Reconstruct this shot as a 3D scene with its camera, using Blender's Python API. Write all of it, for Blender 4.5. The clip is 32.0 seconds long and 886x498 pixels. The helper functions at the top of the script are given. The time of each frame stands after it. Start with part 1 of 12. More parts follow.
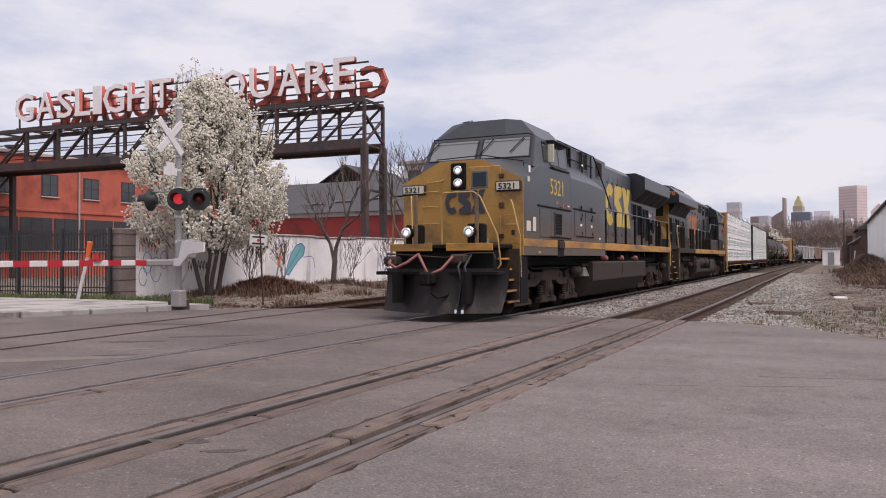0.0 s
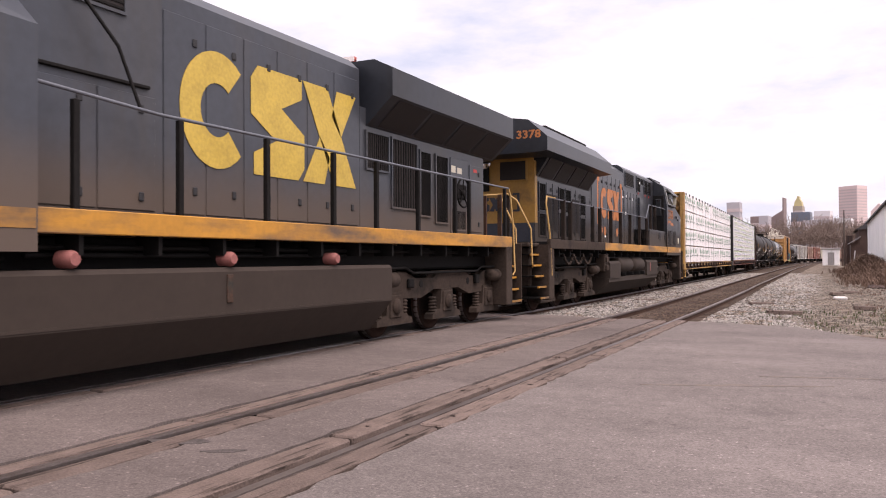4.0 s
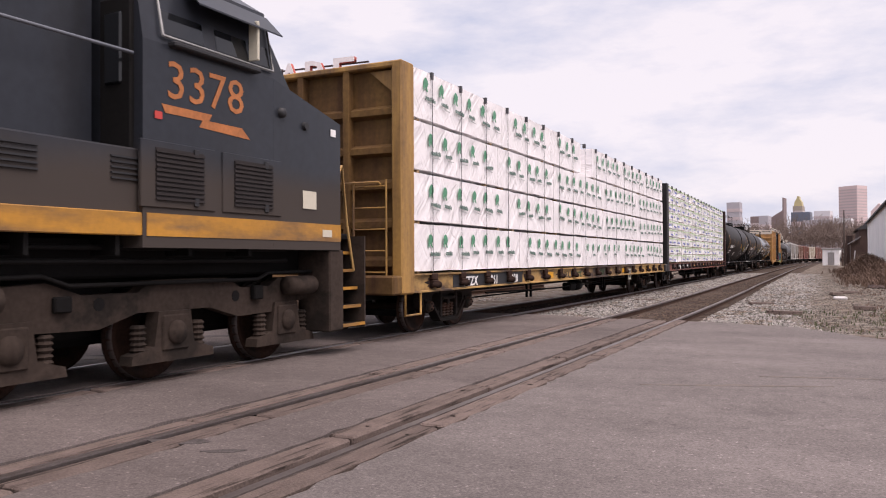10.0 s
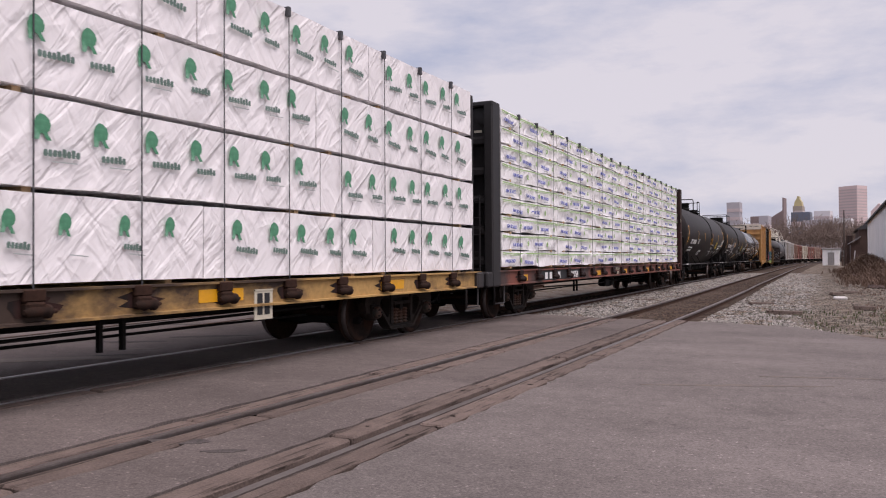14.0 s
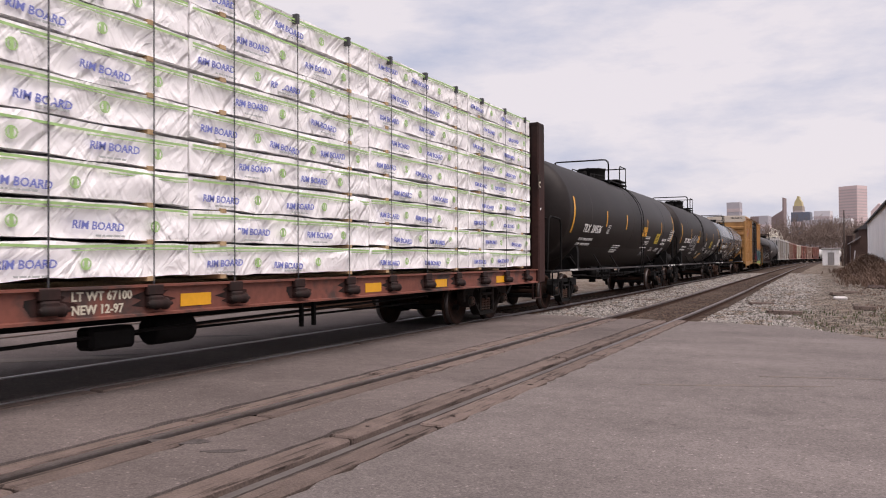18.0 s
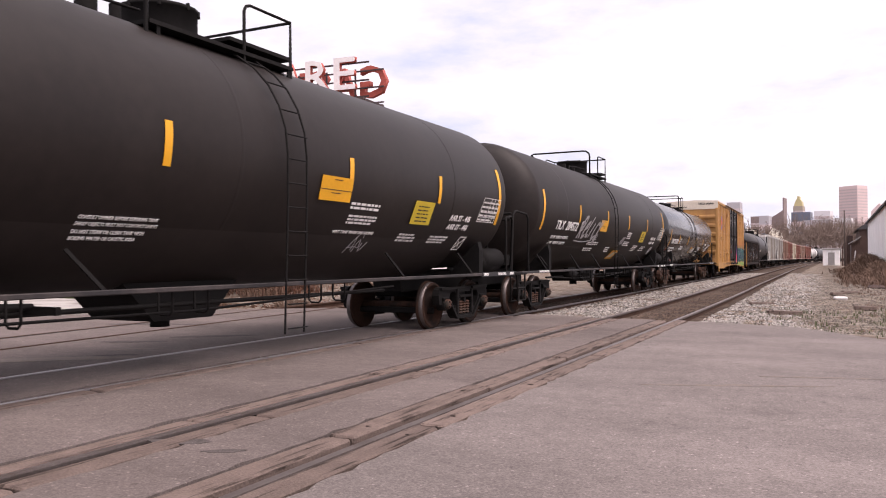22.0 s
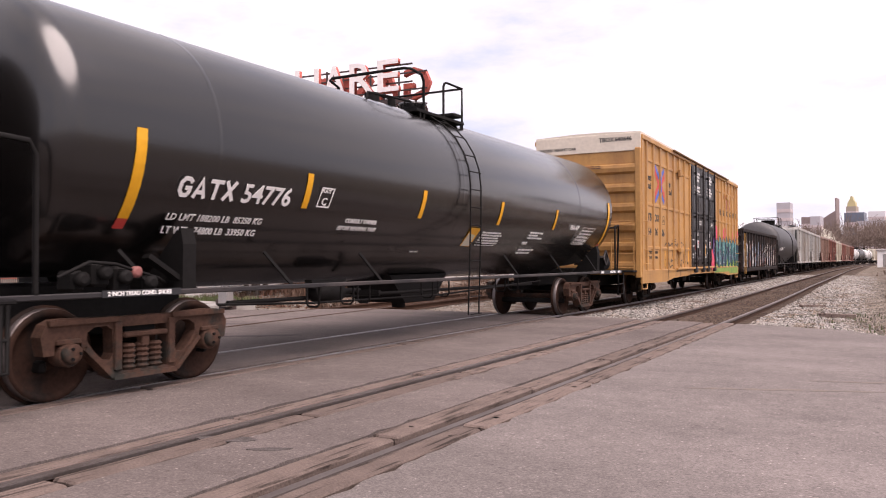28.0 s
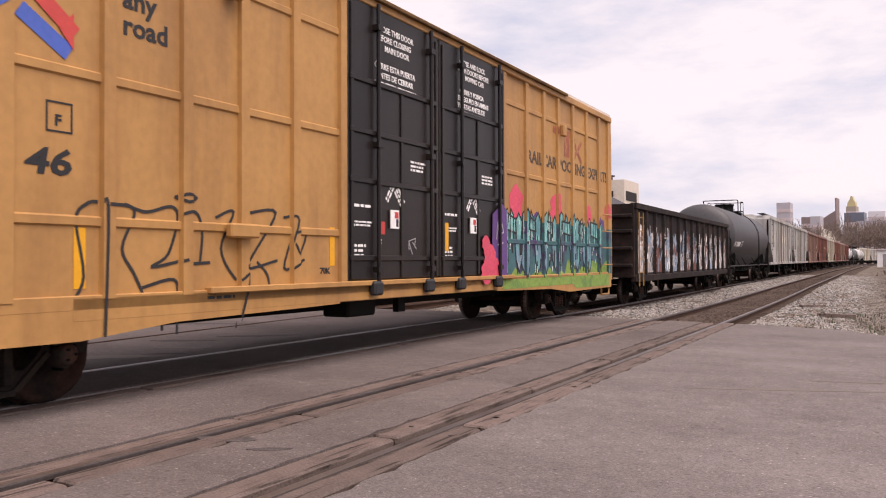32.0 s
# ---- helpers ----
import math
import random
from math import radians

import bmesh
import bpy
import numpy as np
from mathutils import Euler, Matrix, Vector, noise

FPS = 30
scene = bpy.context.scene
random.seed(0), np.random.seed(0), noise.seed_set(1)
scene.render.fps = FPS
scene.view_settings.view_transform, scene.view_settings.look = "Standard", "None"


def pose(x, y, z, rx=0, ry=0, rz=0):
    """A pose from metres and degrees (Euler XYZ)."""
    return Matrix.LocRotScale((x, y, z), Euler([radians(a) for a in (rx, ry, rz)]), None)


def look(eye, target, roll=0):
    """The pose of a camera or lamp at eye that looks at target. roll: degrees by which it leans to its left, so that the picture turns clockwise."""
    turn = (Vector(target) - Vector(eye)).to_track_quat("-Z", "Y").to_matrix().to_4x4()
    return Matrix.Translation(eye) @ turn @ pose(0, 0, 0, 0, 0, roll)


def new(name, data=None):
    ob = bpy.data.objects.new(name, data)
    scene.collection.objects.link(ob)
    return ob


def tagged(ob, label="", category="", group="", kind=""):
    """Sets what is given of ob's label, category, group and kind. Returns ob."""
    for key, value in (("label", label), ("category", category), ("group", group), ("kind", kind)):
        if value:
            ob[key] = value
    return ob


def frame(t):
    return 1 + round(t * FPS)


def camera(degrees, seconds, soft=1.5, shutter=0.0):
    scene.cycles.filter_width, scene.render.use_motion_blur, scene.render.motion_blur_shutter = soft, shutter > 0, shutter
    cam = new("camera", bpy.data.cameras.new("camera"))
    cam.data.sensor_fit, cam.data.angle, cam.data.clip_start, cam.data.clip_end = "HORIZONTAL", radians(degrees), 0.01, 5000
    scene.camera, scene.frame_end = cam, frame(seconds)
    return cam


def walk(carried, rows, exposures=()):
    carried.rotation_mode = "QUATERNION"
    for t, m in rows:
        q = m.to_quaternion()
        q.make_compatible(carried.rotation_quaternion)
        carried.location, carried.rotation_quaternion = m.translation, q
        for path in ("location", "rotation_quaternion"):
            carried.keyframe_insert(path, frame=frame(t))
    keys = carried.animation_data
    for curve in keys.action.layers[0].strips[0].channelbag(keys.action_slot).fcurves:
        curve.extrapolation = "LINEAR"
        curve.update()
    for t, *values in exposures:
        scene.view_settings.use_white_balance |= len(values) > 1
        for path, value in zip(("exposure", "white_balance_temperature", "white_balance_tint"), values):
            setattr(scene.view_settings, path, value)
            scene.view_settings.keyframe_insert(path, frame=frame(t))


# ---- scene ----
# ---- camera ----
cam = camera(58.77, 32.0, soft=1.05, shutter=0.1)
EYE = (0.0, 0.0, 1.361)
VIEW_A, VIEW_B = (26.403, 0.763, -0.30), (29.554, 0.853, -0.20)


def aim(k):
    """The camera's pose, k of the way through its one small turn to the left."""
    yaw, tilt, lean = (a + (b - a) * k for a, b in zip(VIEW_A, VIEW_B))
    yaw, tilt = radians(yaw), radians(tilt)
    way = (-math.sin(yaw) * math.cos(tilt), math.cos(yaw) * math.cos(tilt), math.sin(tilt))
    return look(EYE, [e + 10 * w for e, w in zip(EYE, way)], lean)


TURN = ((0, 0), (21.5, 0), (22.5, 0.018), (23.0, 0.036), (23.5, 0.06), (24.0, 0.075), (24.25, 0.24), (24.5, 0.476), (24.75, 0.67), (25.0, 0.82),
        (25.25, 0.92), (25.5, 0.965), (26.0, 0.985), (27.5, 1.0), (32.0, 1.0))
EXPOSE = ((0, 0.06, 6450, 17), (1, 0.18, 6500, 19), (2, 0.32, 6700, 21), (3, 0.45, 6850, 22), (6, 0.52, 6850, 23), (7.5, 0.5, 6850, 22), (9, 0.36, 6750, 21), (10.5, 0.12, 6600, 21), (12, -0.14, 6450, 21),
          (13, -0.17, 6450, 21), (14.5, -0.15, 6500, 21), (16.5, -0.03, 6650, 20), (18, 0.02, 6700, 19), (19, 0.08, 6700, 19), (20, 0.24, 6750, 20), (21, 0.52, 6800, 22), (25, 0.56, 6850, 24), (28, 0.6, 6900, 24),
          (30, 0.55, 6900, 24), (31, 0.4, 6950, 24), (32, 0.28, 6950, 23))
walk(cam, [(t, aim(k)) for t, k in TURN], exposures=EXPOSE)

# ---- sky, sun ----
SUN_EL, SUN_AZ = 62, 106
world = bpy.data.worlds.new("overcast_sky")
scene.world = world
world.use_nodes = True
wn, wl = world.node_tree.nodes, world.node_tree.links
wn.clear()
w_out = wn.new("ShaderNodeOutputWorld")
w_bg = wn.new("ShaderNodeBackground")
w_sky = wn.new("ShaderNodeTexSky")
w_sky.sky_type, w_sky.sun_disc = "NISHITA", False
w_sky.sun_elevation, w_sky.sun_rotation = radians(SUN_EL), radians(SUN_AZ)
w_sky.dust_density = 2.0
w_co = wn.new("ShaderNodeTexCoord")
w_map = wn.new("ShaderNodeMapping")
w_map.inputs["Scale"].default_value = (1.7, 1.7, 5.2)
w_noise = wn.new("ShaderNodeTexNoise")
w_noise.inputs["Scale"].default_value, w_noise.inputs["Detail"].default_value, w_noise.inputs["Roughness"].default_value = 2.1, 8, 0.58
w_ramp = wn.new("ShaderNodeValToRGB")
w_ramp.color_ramp.elements[0].position, w_ramp.color_ramp.elements[0].color = 0.33, (4.95, 5.6, 7.0, 1)
w_ramp.color_ramp.elements[1].position, w_ramp.color_ramp.elements[1].color = 0.57, (8.3, 8.25, 8.5, 1)
w_mix = wn.new("ShaderNodeMixRGB")
w_mix.inputs["Fac"].default_value = 0.9
wl.new(w_co.outputs["Generated"], w_map.inputs["Vector"])
wl.new(w_map.outputs["Vector"], w_noise.inputs["Vector"])
wl.new(w_noise.outputs["Fac"], w_ramp.inputs["Fac"])
wl.new(w_sky.outputs["Color"], w_mix.inputs[1])
wl.new(w_ramp.outputs["Color"], w_mix.inputs[2])
wl.new(w_mix.outputs["Color"], w_bg.inputs["Color"])
w_bg.inputs["Strength"].default_value = 0.1
wl.new(w_bg.outputs["Background"], w_out.inputs["Surface"])

sun = new("sun", bpy.data.lights.new("sun", "SUN"))
sun.data.energy, sun.data.angle, sun.data.color = 3.2, radians(50), (1.0, 0.93, 0.88)
az, el = radians(SUN_AZ), radians(SUN_EL)
sun.matrix_basis = look((0, 0, 30), (-10 * math.sin(az) * math.cos(el), -10 * math.cos(az) * math.cos(el), 30 - 10 * math.sin(el)))


# ---- materials ----
def mat(name, base, rough=0.7, var=0.25, scale=3.0, fine=40.0, bump=0.0, metal=0.0, spot=None, spot_scale=1.2, spot_edge=(0.5, 0.62), streak=False, rand=0.0,
        bump_scale=None, coat=0.0, emit=None, spec=0.5, island=0.0, dust=None):
    """A surface with two scales of colour change, relief, and stains of a second colour where spot is given. streak: stains run down.
    dust: (height where it ends, depth of its ragged edge, colour, cover), a film of road dust thrown up from the track."""
    m = bpy.data.materials.new(name)
    m.use_nodes = True
    n, l = m.node_tree.nodes, m.node_tree.links
    b = n["Principled BSDF"]
    b.inputs["Roughness"].default_value, b.inputs["Metallic"].default_value = rough, metal
    b.inputs["Specular IOR Level"].default_value = spec
    if coat:
        b.inputs["Coat Weight"].default_value, b.inputs["Coat Roughness"].default_value = coat, 0.15
    co = n.new("ShaderNodeTexCoord")
    big, small = n.new("ShaderNodeTexNoise"), n.new("ShaderNodeTexNoise")
    big.inputs["Scale"].default_value, big.inputs["Detail"].default_value = scale, 5
    small.inputs["Scale"].default_value, small.inputs["Detail"].default_value = fine, 3
    l.new(co.outputs["Object"], big.inputs["Vector"])
    l.new(co.outputs["Object"], small.inputs["Vector"])
    add = n.new("ShaderNodeMath")
    add.operation = "ADD"
    l.new(big.outputs["Fac"], add.inputs[0])
    l.new(small.outputs["Fac"], add.inputs[1])
    rng = n.new("ShaderNodeMapRange")
    rng.inputs["From Min"].default_value, rng.inputs["From Max"].default_value = 0.65, 1.35
    rng.inputs["To Min"].default_value, rng.inputs["To Max"].default_value = 1 - var, 1 + var
    l.new(add.outputs[0], rng.inputs["Value"])
    last = rng.outputs[0]
    if rand:
        info = n.new("ShaderNodeObjectInfo")
        r2 = n.new("ShaderNodeMapRange")
        r2.inputs["To Min"].default_value, r2.inputs["To Max"].default_value = 1 - rand, 1 + rand
        l.new(info.outputs["Random"], r2.inputs["Value"])
        mul = n.new("ShaderNodeMath")
        mul.operation = "MULTIPLY"
        l.new(last, mul.inputs[0])
        l.new(r2.outputs[0], mul.inputs[1])
        last = mul.outputs[0]
    if island:
        geo = n.new("ShaderNodeNewGeometry")
        r3 = n.new("ShaderNodeMapRange")
        r3.inputs["To Min"].default_value, r3.inputs["To Max"].default_value = 1 - island, 1 + island
        l.new(geo.outputs["Random Per Island"], r3.inputs["Value"])
        mu3 = n.new("ShaderNodeMath")
        mu3.operation = "MULTIPLY"
        l.new(last, mu3.inputs[0])
        l.new(r3.outputs[0], mu3.inputs[1])
        last = mu3.outputs[0]
    col = n.new("ShaderNodeVectorMath")
    col.operation = "SCALE"
    l.new(last, col.inputs["Scale"])
    if spot:
        mp = n.new("ShaderNodeMapping")
        mp.inputs["Scale"].default_value = (spot_scale, spot_scale, spot_scale * (0.12 if streak else 1)) if not isinstance(streak, tuple) else streak
        sn = n.new("ShaderNodeTexNoise")
        sn.inputs["Scale"].default_value, sn.inputs["Detail"].default_value = 1.0, 7
        sn.inputs["Roughness"].default_value = 0.62
        l.new(co.outputs["Object"], mp.inputs["Vector"])
        l.new(mp.outputs[0], sn.inputs["Vector"])
        er = n.new("ShaderNodeMapRange")
        er.inputs["From Min"].default_value, er.inputs["From Max"].default_value = spot_edge
        l.new(sn.outputs["Fac"], er.inputs["Value"])
        mx = n.new("ShaderNodeMixRGB")
        mx.inputs[1].default_value, mx.inputs[2].default_value = (*base, 1), (*spot, 1)
        l.new(er.outputs[0], mx.inputs["Fac"])
        l.new(mx.outputs[0], col.inputs[0])
    else:
        col.inputs[0].default_value = base
    l.new(col.outputs[0], b.inputs["Base Color"])
    if dust:
        sep = n.new("ShaderNodeSeparateXYZ")
        l.new(co.outputs["Object"], sep.inputs[0])
        ragged = n.new("ShaderNodeTexNoise")
        ragged.inputs["Scale"].default_value, ragged.inputs["Detail"].default_value = 0.9, 6
        l.new(co.outputs["Object"], ragged.inputs["Vector"])
        lift = n.new("ShaderNodeMath")
        lift.operation, lift.inputs[1].default_value = "MULTIPLY_ADD", dust[1]
        l.new(ragged.outputs["Fac"], lift.inputs[0])
        l.new(sep.outputs["Z"], lift.inputs[2])
        film_ = n.new("ShaderNodeMapRange")
        film_.interpolation_type = "SMOOTHSTEP"
        film_.inputs["From Min"].default_value, film_.inputs["From Max"].default_value = dust[0] - dust[1] * 0.6, dust[0] + dust[1]
        film_.inputs["To Min"].default_value, film_.inputs["To Max"].default_value = dust[3], 0.0
        l.new(lift.outputs[0], film_.inputs["Value"])
        dm = n.new("ShaderNodeMixRGB")
        dm.inputs[2].default_value = (*dust[2], 1)
        l.new(film_.outputs[0], dm.inputs["Fac"])
        l.new(col.outputs[0], dm.inputs[1])
        l.new(dm.outputs[0], b.inputs["Base Color"])
        rm = n.new("ShaderNodeMapRange")
        rm.inputs["To Min"].default_value, rm.inputs["To Max"].default_value = rough, 0.9
        l.new(film_.outputs[0], rm.inputs["Value"])
        l.new(rm.outputs[0], b.inputs["Roughness"])
    if bump:
        bp = n.new("ShaderNodeBump")
        bp.inputs["Strength"].default_value, bp.inputs["Distance"].default_value = 1.0, bump
        if bump_scale:
            bn = n.new("ShaderNodeTexNoise")
            bn.inputs["Scale"].default_value, bn.inputs["Detail"].default_value = bump_scale, 4
            l.new(co.outputs["Object"], bn.inputs["Vector"])
            l.new(bn.outputs["Fac"], bp.inputs["Height"])
        else:
            l.new(small.outputs["Fac"], bp.inputs["Height"])
        l.new(bp.outputs[0], b.inputs["Normal"])
    if emit:
        b.inputs["Emission Color"].default_value, b.inputs["Emission Strength"].default_value = (*emit[:3], 1), emit[3]
    return m


def glass(name, tint=(0.02, 0.025, 0.03), ior=1.5):
    m = bpy.data.materials.new(name)
    m.use_nodes = True
    b = m.node_tree.nodes["Principled BSDF"]
    b.inputs["Base Color"].default_value, b.inputs["Roughness"].default_value, b.inputs["IOR"].default_value = (*tint, 1), 0.05, ior
    return m


def asphalt(name, base):
    """Worn asphalt: stones in a binder, a few pale chips, polished wheel paths, patches and oily stains."""
    m = mat(name, base, 0.95, 0.07, 1.1, 9, spot=tuple(0.80 * q for q in base), spot_scale=0.9, spot_edge=(0.54, 0.72), spec=0.12)
    n, l = m.node_tree.nodes, m.node_tree.links
    b = n["Principled BSDF"]
    first = b.inputs["Base Color"].links[0].from_socket
    co = n.new("ShaderNodeTexCoord")
    lanes = n.new("ShaderNodeMapping")
    lanes.inputs["Rotation"].default_value = (0, 0, radians(-24))
    lanes.inputs["Scale"].default_value = (0.16, 0.62, 1)
    l.new(co.outputs["Object"], lanes.inputs["Vector"])
    factor = None
    for kind, sc, lo, hi, out0, out1 in (("v", 105, 0.0, 1.0, 0.80, 1.20), ("n", 38, 0.36, 0.64, 0.88, 1.12), ("n", 6, 0.35, 0.65, 0.94, 1.06), ("lane", 1.0, 0.34, 0.66, 0.86, 1.15),
                                         ("n", 0.33, 0.38, 0.62, 0.93, 1.07), ("w", 66, 0.972, 1.0, 1.0, 1.75), ("w", 31, 0.0, 0.03, 0.72, 1.0)):
        if kind in ("n", "lane"):
            t = n.new("ShaderNodeTexNoise")
            t.inputs["Detail"].default_value = 3
            src = t.outputs["Fac"]
        else:
            t = n.new("ShaderNodeTexVoronoi")
            sep = n.new("ShaderNodeSeparateColor")
            l.new(t.outputs["Color"], sep.inputs[0])
            src = sep.outputs[0]
        t.inputs["Scale"].default_value = sc
        l.new(lanes.outputs[0] if kind == "lane" else co.outputs["Object"], t.inputs["Vector"])
        r = n.new("ShaderNodeMapRange")
        for key, val in (("From Min", lo), ("From Max", hi), ("To Min", out0), ("To Max", out1)):
            r.inputs[key].default_value = val
        l.new(src, r.inputs["Value"])
        if factor is None:
            factor = r.outputs[0]
            stones = src
        else:
            mu = n.new("ShaderNodeMath")
            mu.operation = "MULTIPLY"
            l.new(factor, mu.inputs[0])
            l.new(r.outputs[0], mu.inputs[1])
            factor = mu.outputs[0]
    sc = n.new("ShaderNodeVectorMath")
    sc.operation = "SCALE"
    l.new(first, sc.inputs[0])
    l.new(factor, sc.inputs["Scale"])
    l.new(sc.outputs[0], b.inputs["Base Color"])
    bp = n.new("ShaderNodeBump")
    bp.inputs["Strength"].default_value, bp.inputs["Distance"].default_value = 0.6, 0.003
    l.new(stones, bp.inputs["Height"])
    l.new(bp.outputs[0], b.inputs["Normal"])
    return m


M_ASPHALT = asphalt("asphalt", (0.132, 0.110, 0.103))
M_ASPHALT_OILY = asphalt("oil_stained_asphalt", (0.082, 0.071, 0.068))
M_ASPHALT_PALE = asphalt("pale_asphalt", (0.157, 0.136, 0.129))
M_SAND = mat("sandy_dust", (0.190, 0.160, 0.135), 0.95, 0.25, 6, 40, spot=(0.14, 0.122, 0.115), spot_scale=6, spot_edge=(0.4, 0.6), spec=0.1)
M_GROUND = mat("gravelly_dirt", (0.185, 0.160, 0.134), 0.95, 0.5, 3.0, 26, 0.012, spot=(0.095, 0.062, 0.044), spot_scale=1.7, spot_edge=(0.44, 0.62), spec=0.1)
M_BALLAST = mat("crushed_stone", (0.245, 0.228, 0.210), 0.9, 0.25, 3, 22, 0.01, spot=(0.16, 0.125, 0.10), spot_scale=1.5, island=0.6, spec=0.15)
M_CONCRETE = mat("concrete", (0.34, 0.32, 0.30), 0.9, 0.2, 1.5, 40, 0.004, spot=(0.2, 0.18, 0.16), spot_scale=0.9)
M_TIMBER = mat("weathered_timber", (0.142, 0.108, 0.094), 0.9, 0.28, 4, 50, 0.008, spot=(0.045, 0.034, 0.029), streak=(17.0, 1.2, 17.0), spot_edge=(0.54, 0.64), rand=0.16, spec=0.15)
M_RAIL_HEAD = mat("worn_rail_steel", (0.24, 0.22, 0.22), 0.4, 0.15, 3, 50, 0, 0.9)
M_RAIL_DULL = mat("dull_rail_steel", (0.155, 0.130, 0.122), 0.46, 0.2, 3, 50, metal=0.6, spot=(0.10, 0.075, 0.065), spot_scale=1.3, spot_edge=(0.5, 0.75))
M_RAIL = mat("rusty_rail_steel", (0.060, 0.034, 0.024), 0.85, 0.3, 4, 50, 0.002, spec=0.15)
M_GROOVE = mat("dirty_groove", (0.018, 0.016, 0.015), 0.95, 0.3, 3, 30)
M_LITTER = mat("rusty_leaf_litter", (0.135, 0.066, 0.042), 0.9, 0.4, 2, 20, island=0.5)
M_BED_DIRT = mat("packed_crossing_dirt", (0.075, 0.058, 0.050), 0.95, 0.3, 5, 40, 0.004)
M_GRASS = mat("spring_grass", (0.075, 0.095, 0.03), 0.8, 0.4, 2, 20, rand=0.3)
M_WEEDS = mat("dead_weeds", (0.125, 0.078, 0.054), 0.9, 0.45, 2, 20)


# ---- mesh building ----
class Mesh:
    """Collects vertices and faces, then becomes one mesh."""

    def __init__(self):
        self.v, self.f, self.s = [], [], []

    def add(self, verts, faces, smooth=False):
        k = len(self.v)
        self.v += [tuple(p) for p in verts]
        self.f += [tuple(i + k for i in q) for q in faces]
        self.s += [smooth] * len(faces)
        return self

    def box(self, x0, x1, y0, y1, z0, z1, c=0.0, m=None):
        """A box, its edges cut off by c."""
        x0, x1, y0, y1, z0, z1 = min(x0, x1), max(x0, x1), min(y0, y1), max(y0, y1), min(z0, z1), max(z0, z1)
        if c <= 0:
            v = [(x, y, z) for x in (x0, x1) for y in (y0, y1) for z in (z0, z1)]
            f = [(0, 1, 3, 2), (4, 6, 7, 5), (0, 4, 5, 1), (2, 3, 7, 6), (0, 2, 6, 4), (1, 5, 7, 3)]
        else:
            c = min(c, (x1 - x0) / 2.01, (y1 - y0) / 2.01, (z1 - z0) / 2.01)
            v, idx = [], {}
            for ix, x in ((0, x0), (1, x1)):
                for iy, y in ((0, y0), (1, y1)):
                    for iz, z in ((0, z0), (1, z1)):
                        sx, sy, sz = (c, -c)[ix], (c, -c)[iy], (c, -c)[iz]
                        for ax, p in enumerate(((x, y + sy, z + sz), (x + sx, y, z + sz), (x + sx, y + sy, z))):
                            idx[ix, iy, iz, ax] = len(v)
                            v.append(p)
            f = []
            for ax in range(3):
                a, b = [k for k in range(3) if k != ax]
                for side in (0, 1):
                    ring = []
                    for p, q in ((0, 0), (1, 0), (1, 1), (0, 1)):
                        k = [0, 0, 0]
                        k[ax], k[a], k[b] = side, p, q
                        ring.append(idx[(*k, ax)])
                    if (side == 0) == (ax != 1):
                        ring.reverse()
                    f.append(tuple(ring))
                for p in (0, 1):
                    for q in (0, 1):
                        k0, k1 = [0, 0, 0], [0, 0, 0]
                        k0[ax], k1[ax] = 0, 1
                        for k in (k0, k1):
                            k[a], k[b] = p, q
                        f.append((idx[(*k0, a)], idx[(*k1, a)], idx[(*k1, b)], idx[(*k0, b)]))
            for ix in (0, 1):
                for iy in (0, 1):
                    for iz in (0, 1):
                        f.append(tuple(idx[ix, iy, iz, ax] for ax in range(3)))
        if m is not None:
            v = [m @ Vector(p) for p in v]
        return self.add(v, f)

    def prism(self, profile, a0, a1, axis="y", smooth=False, caps=True):
        """A closed outline drawn out along an axis: (x, z) along y, (y, z) along x, (x, y) along z."""
        put = {"y": lambda p, a: (p[0], a, p[1]), "x": lambda p, a: (a, p[0], p[1]), "z": lambda p, a: (p[0], p[1], a)}[axis]
        n = len(profile)
        v = [put(p, a0) for p in profile] + [put(p, a1) for p in profile]
        self.add(v, [(i, (i + 1) % n, n + (i + 1) % n, n + i) for i in range(n)], smooth)
        if caps:
            self.add(v, [tuple(range(n))[::-1], tuple(range(n, 2 * n))])
        return self

    def rod(self, p, q, r, seg=8, r2=None, caps=True):
        p, q = Vector(p), Vector(q)
        d = (q - p).normalized()
        a = d.orthogonal().normalized()
        b = d.cross(a)
        r2 = r if r2 is None else r2
        ring = [(math.cos(2 * math.pi * (i + .5) / seg), math.sin(2 * math.pi * (i + .5) / seg)) for i in range(seg)]
        v = [p + r * (a * c + b * s) for c, s in ring] + [q + r2 * (a * c + b * s) for c, s in ring]
        self.add(v, [(i, (i + 1) % seg, seg + (i + 1) % seg, seg + i) for i in range(seg)], seg > 5)
        if caps:
            self.add(v, [tuple(range(seg))[::-1], tuple(range(seg, 2 * seg))])
        return self

    def pipe(self, pts, r, seg=6):
        """A round bar along a line of points."""
        pts = [Vector(p) for p in pts]
        rings = []
        ref = None
        for i, p in enumerate(pts):
            d = (pts[min(i + 1, len(pts) - 1)] - pts[max(i - 1, 0)]).normalized()
            if ref is None:
                ref = d.orthogonal().normalized()
            a = (ref - d * ref.dot(d)).normalized()
            ref = a
            b = d.cross(a)
            rings.append([p + r * (a * math.cos(2 * math.pi * k / seg) + b * math.sin(2 * math.pi * k / seg)) for k in range(seg)])
        v = [q for ring in rings for q in ring]
        f = [(i * seg + k, i * seg + (k + 1) % seg, (i + 1) * seg + (k + 1) % seg, (i + 1) * seg + k) for i in range(len(pts) - 1) for k in range(seg)]
        self.add(v, f, True)
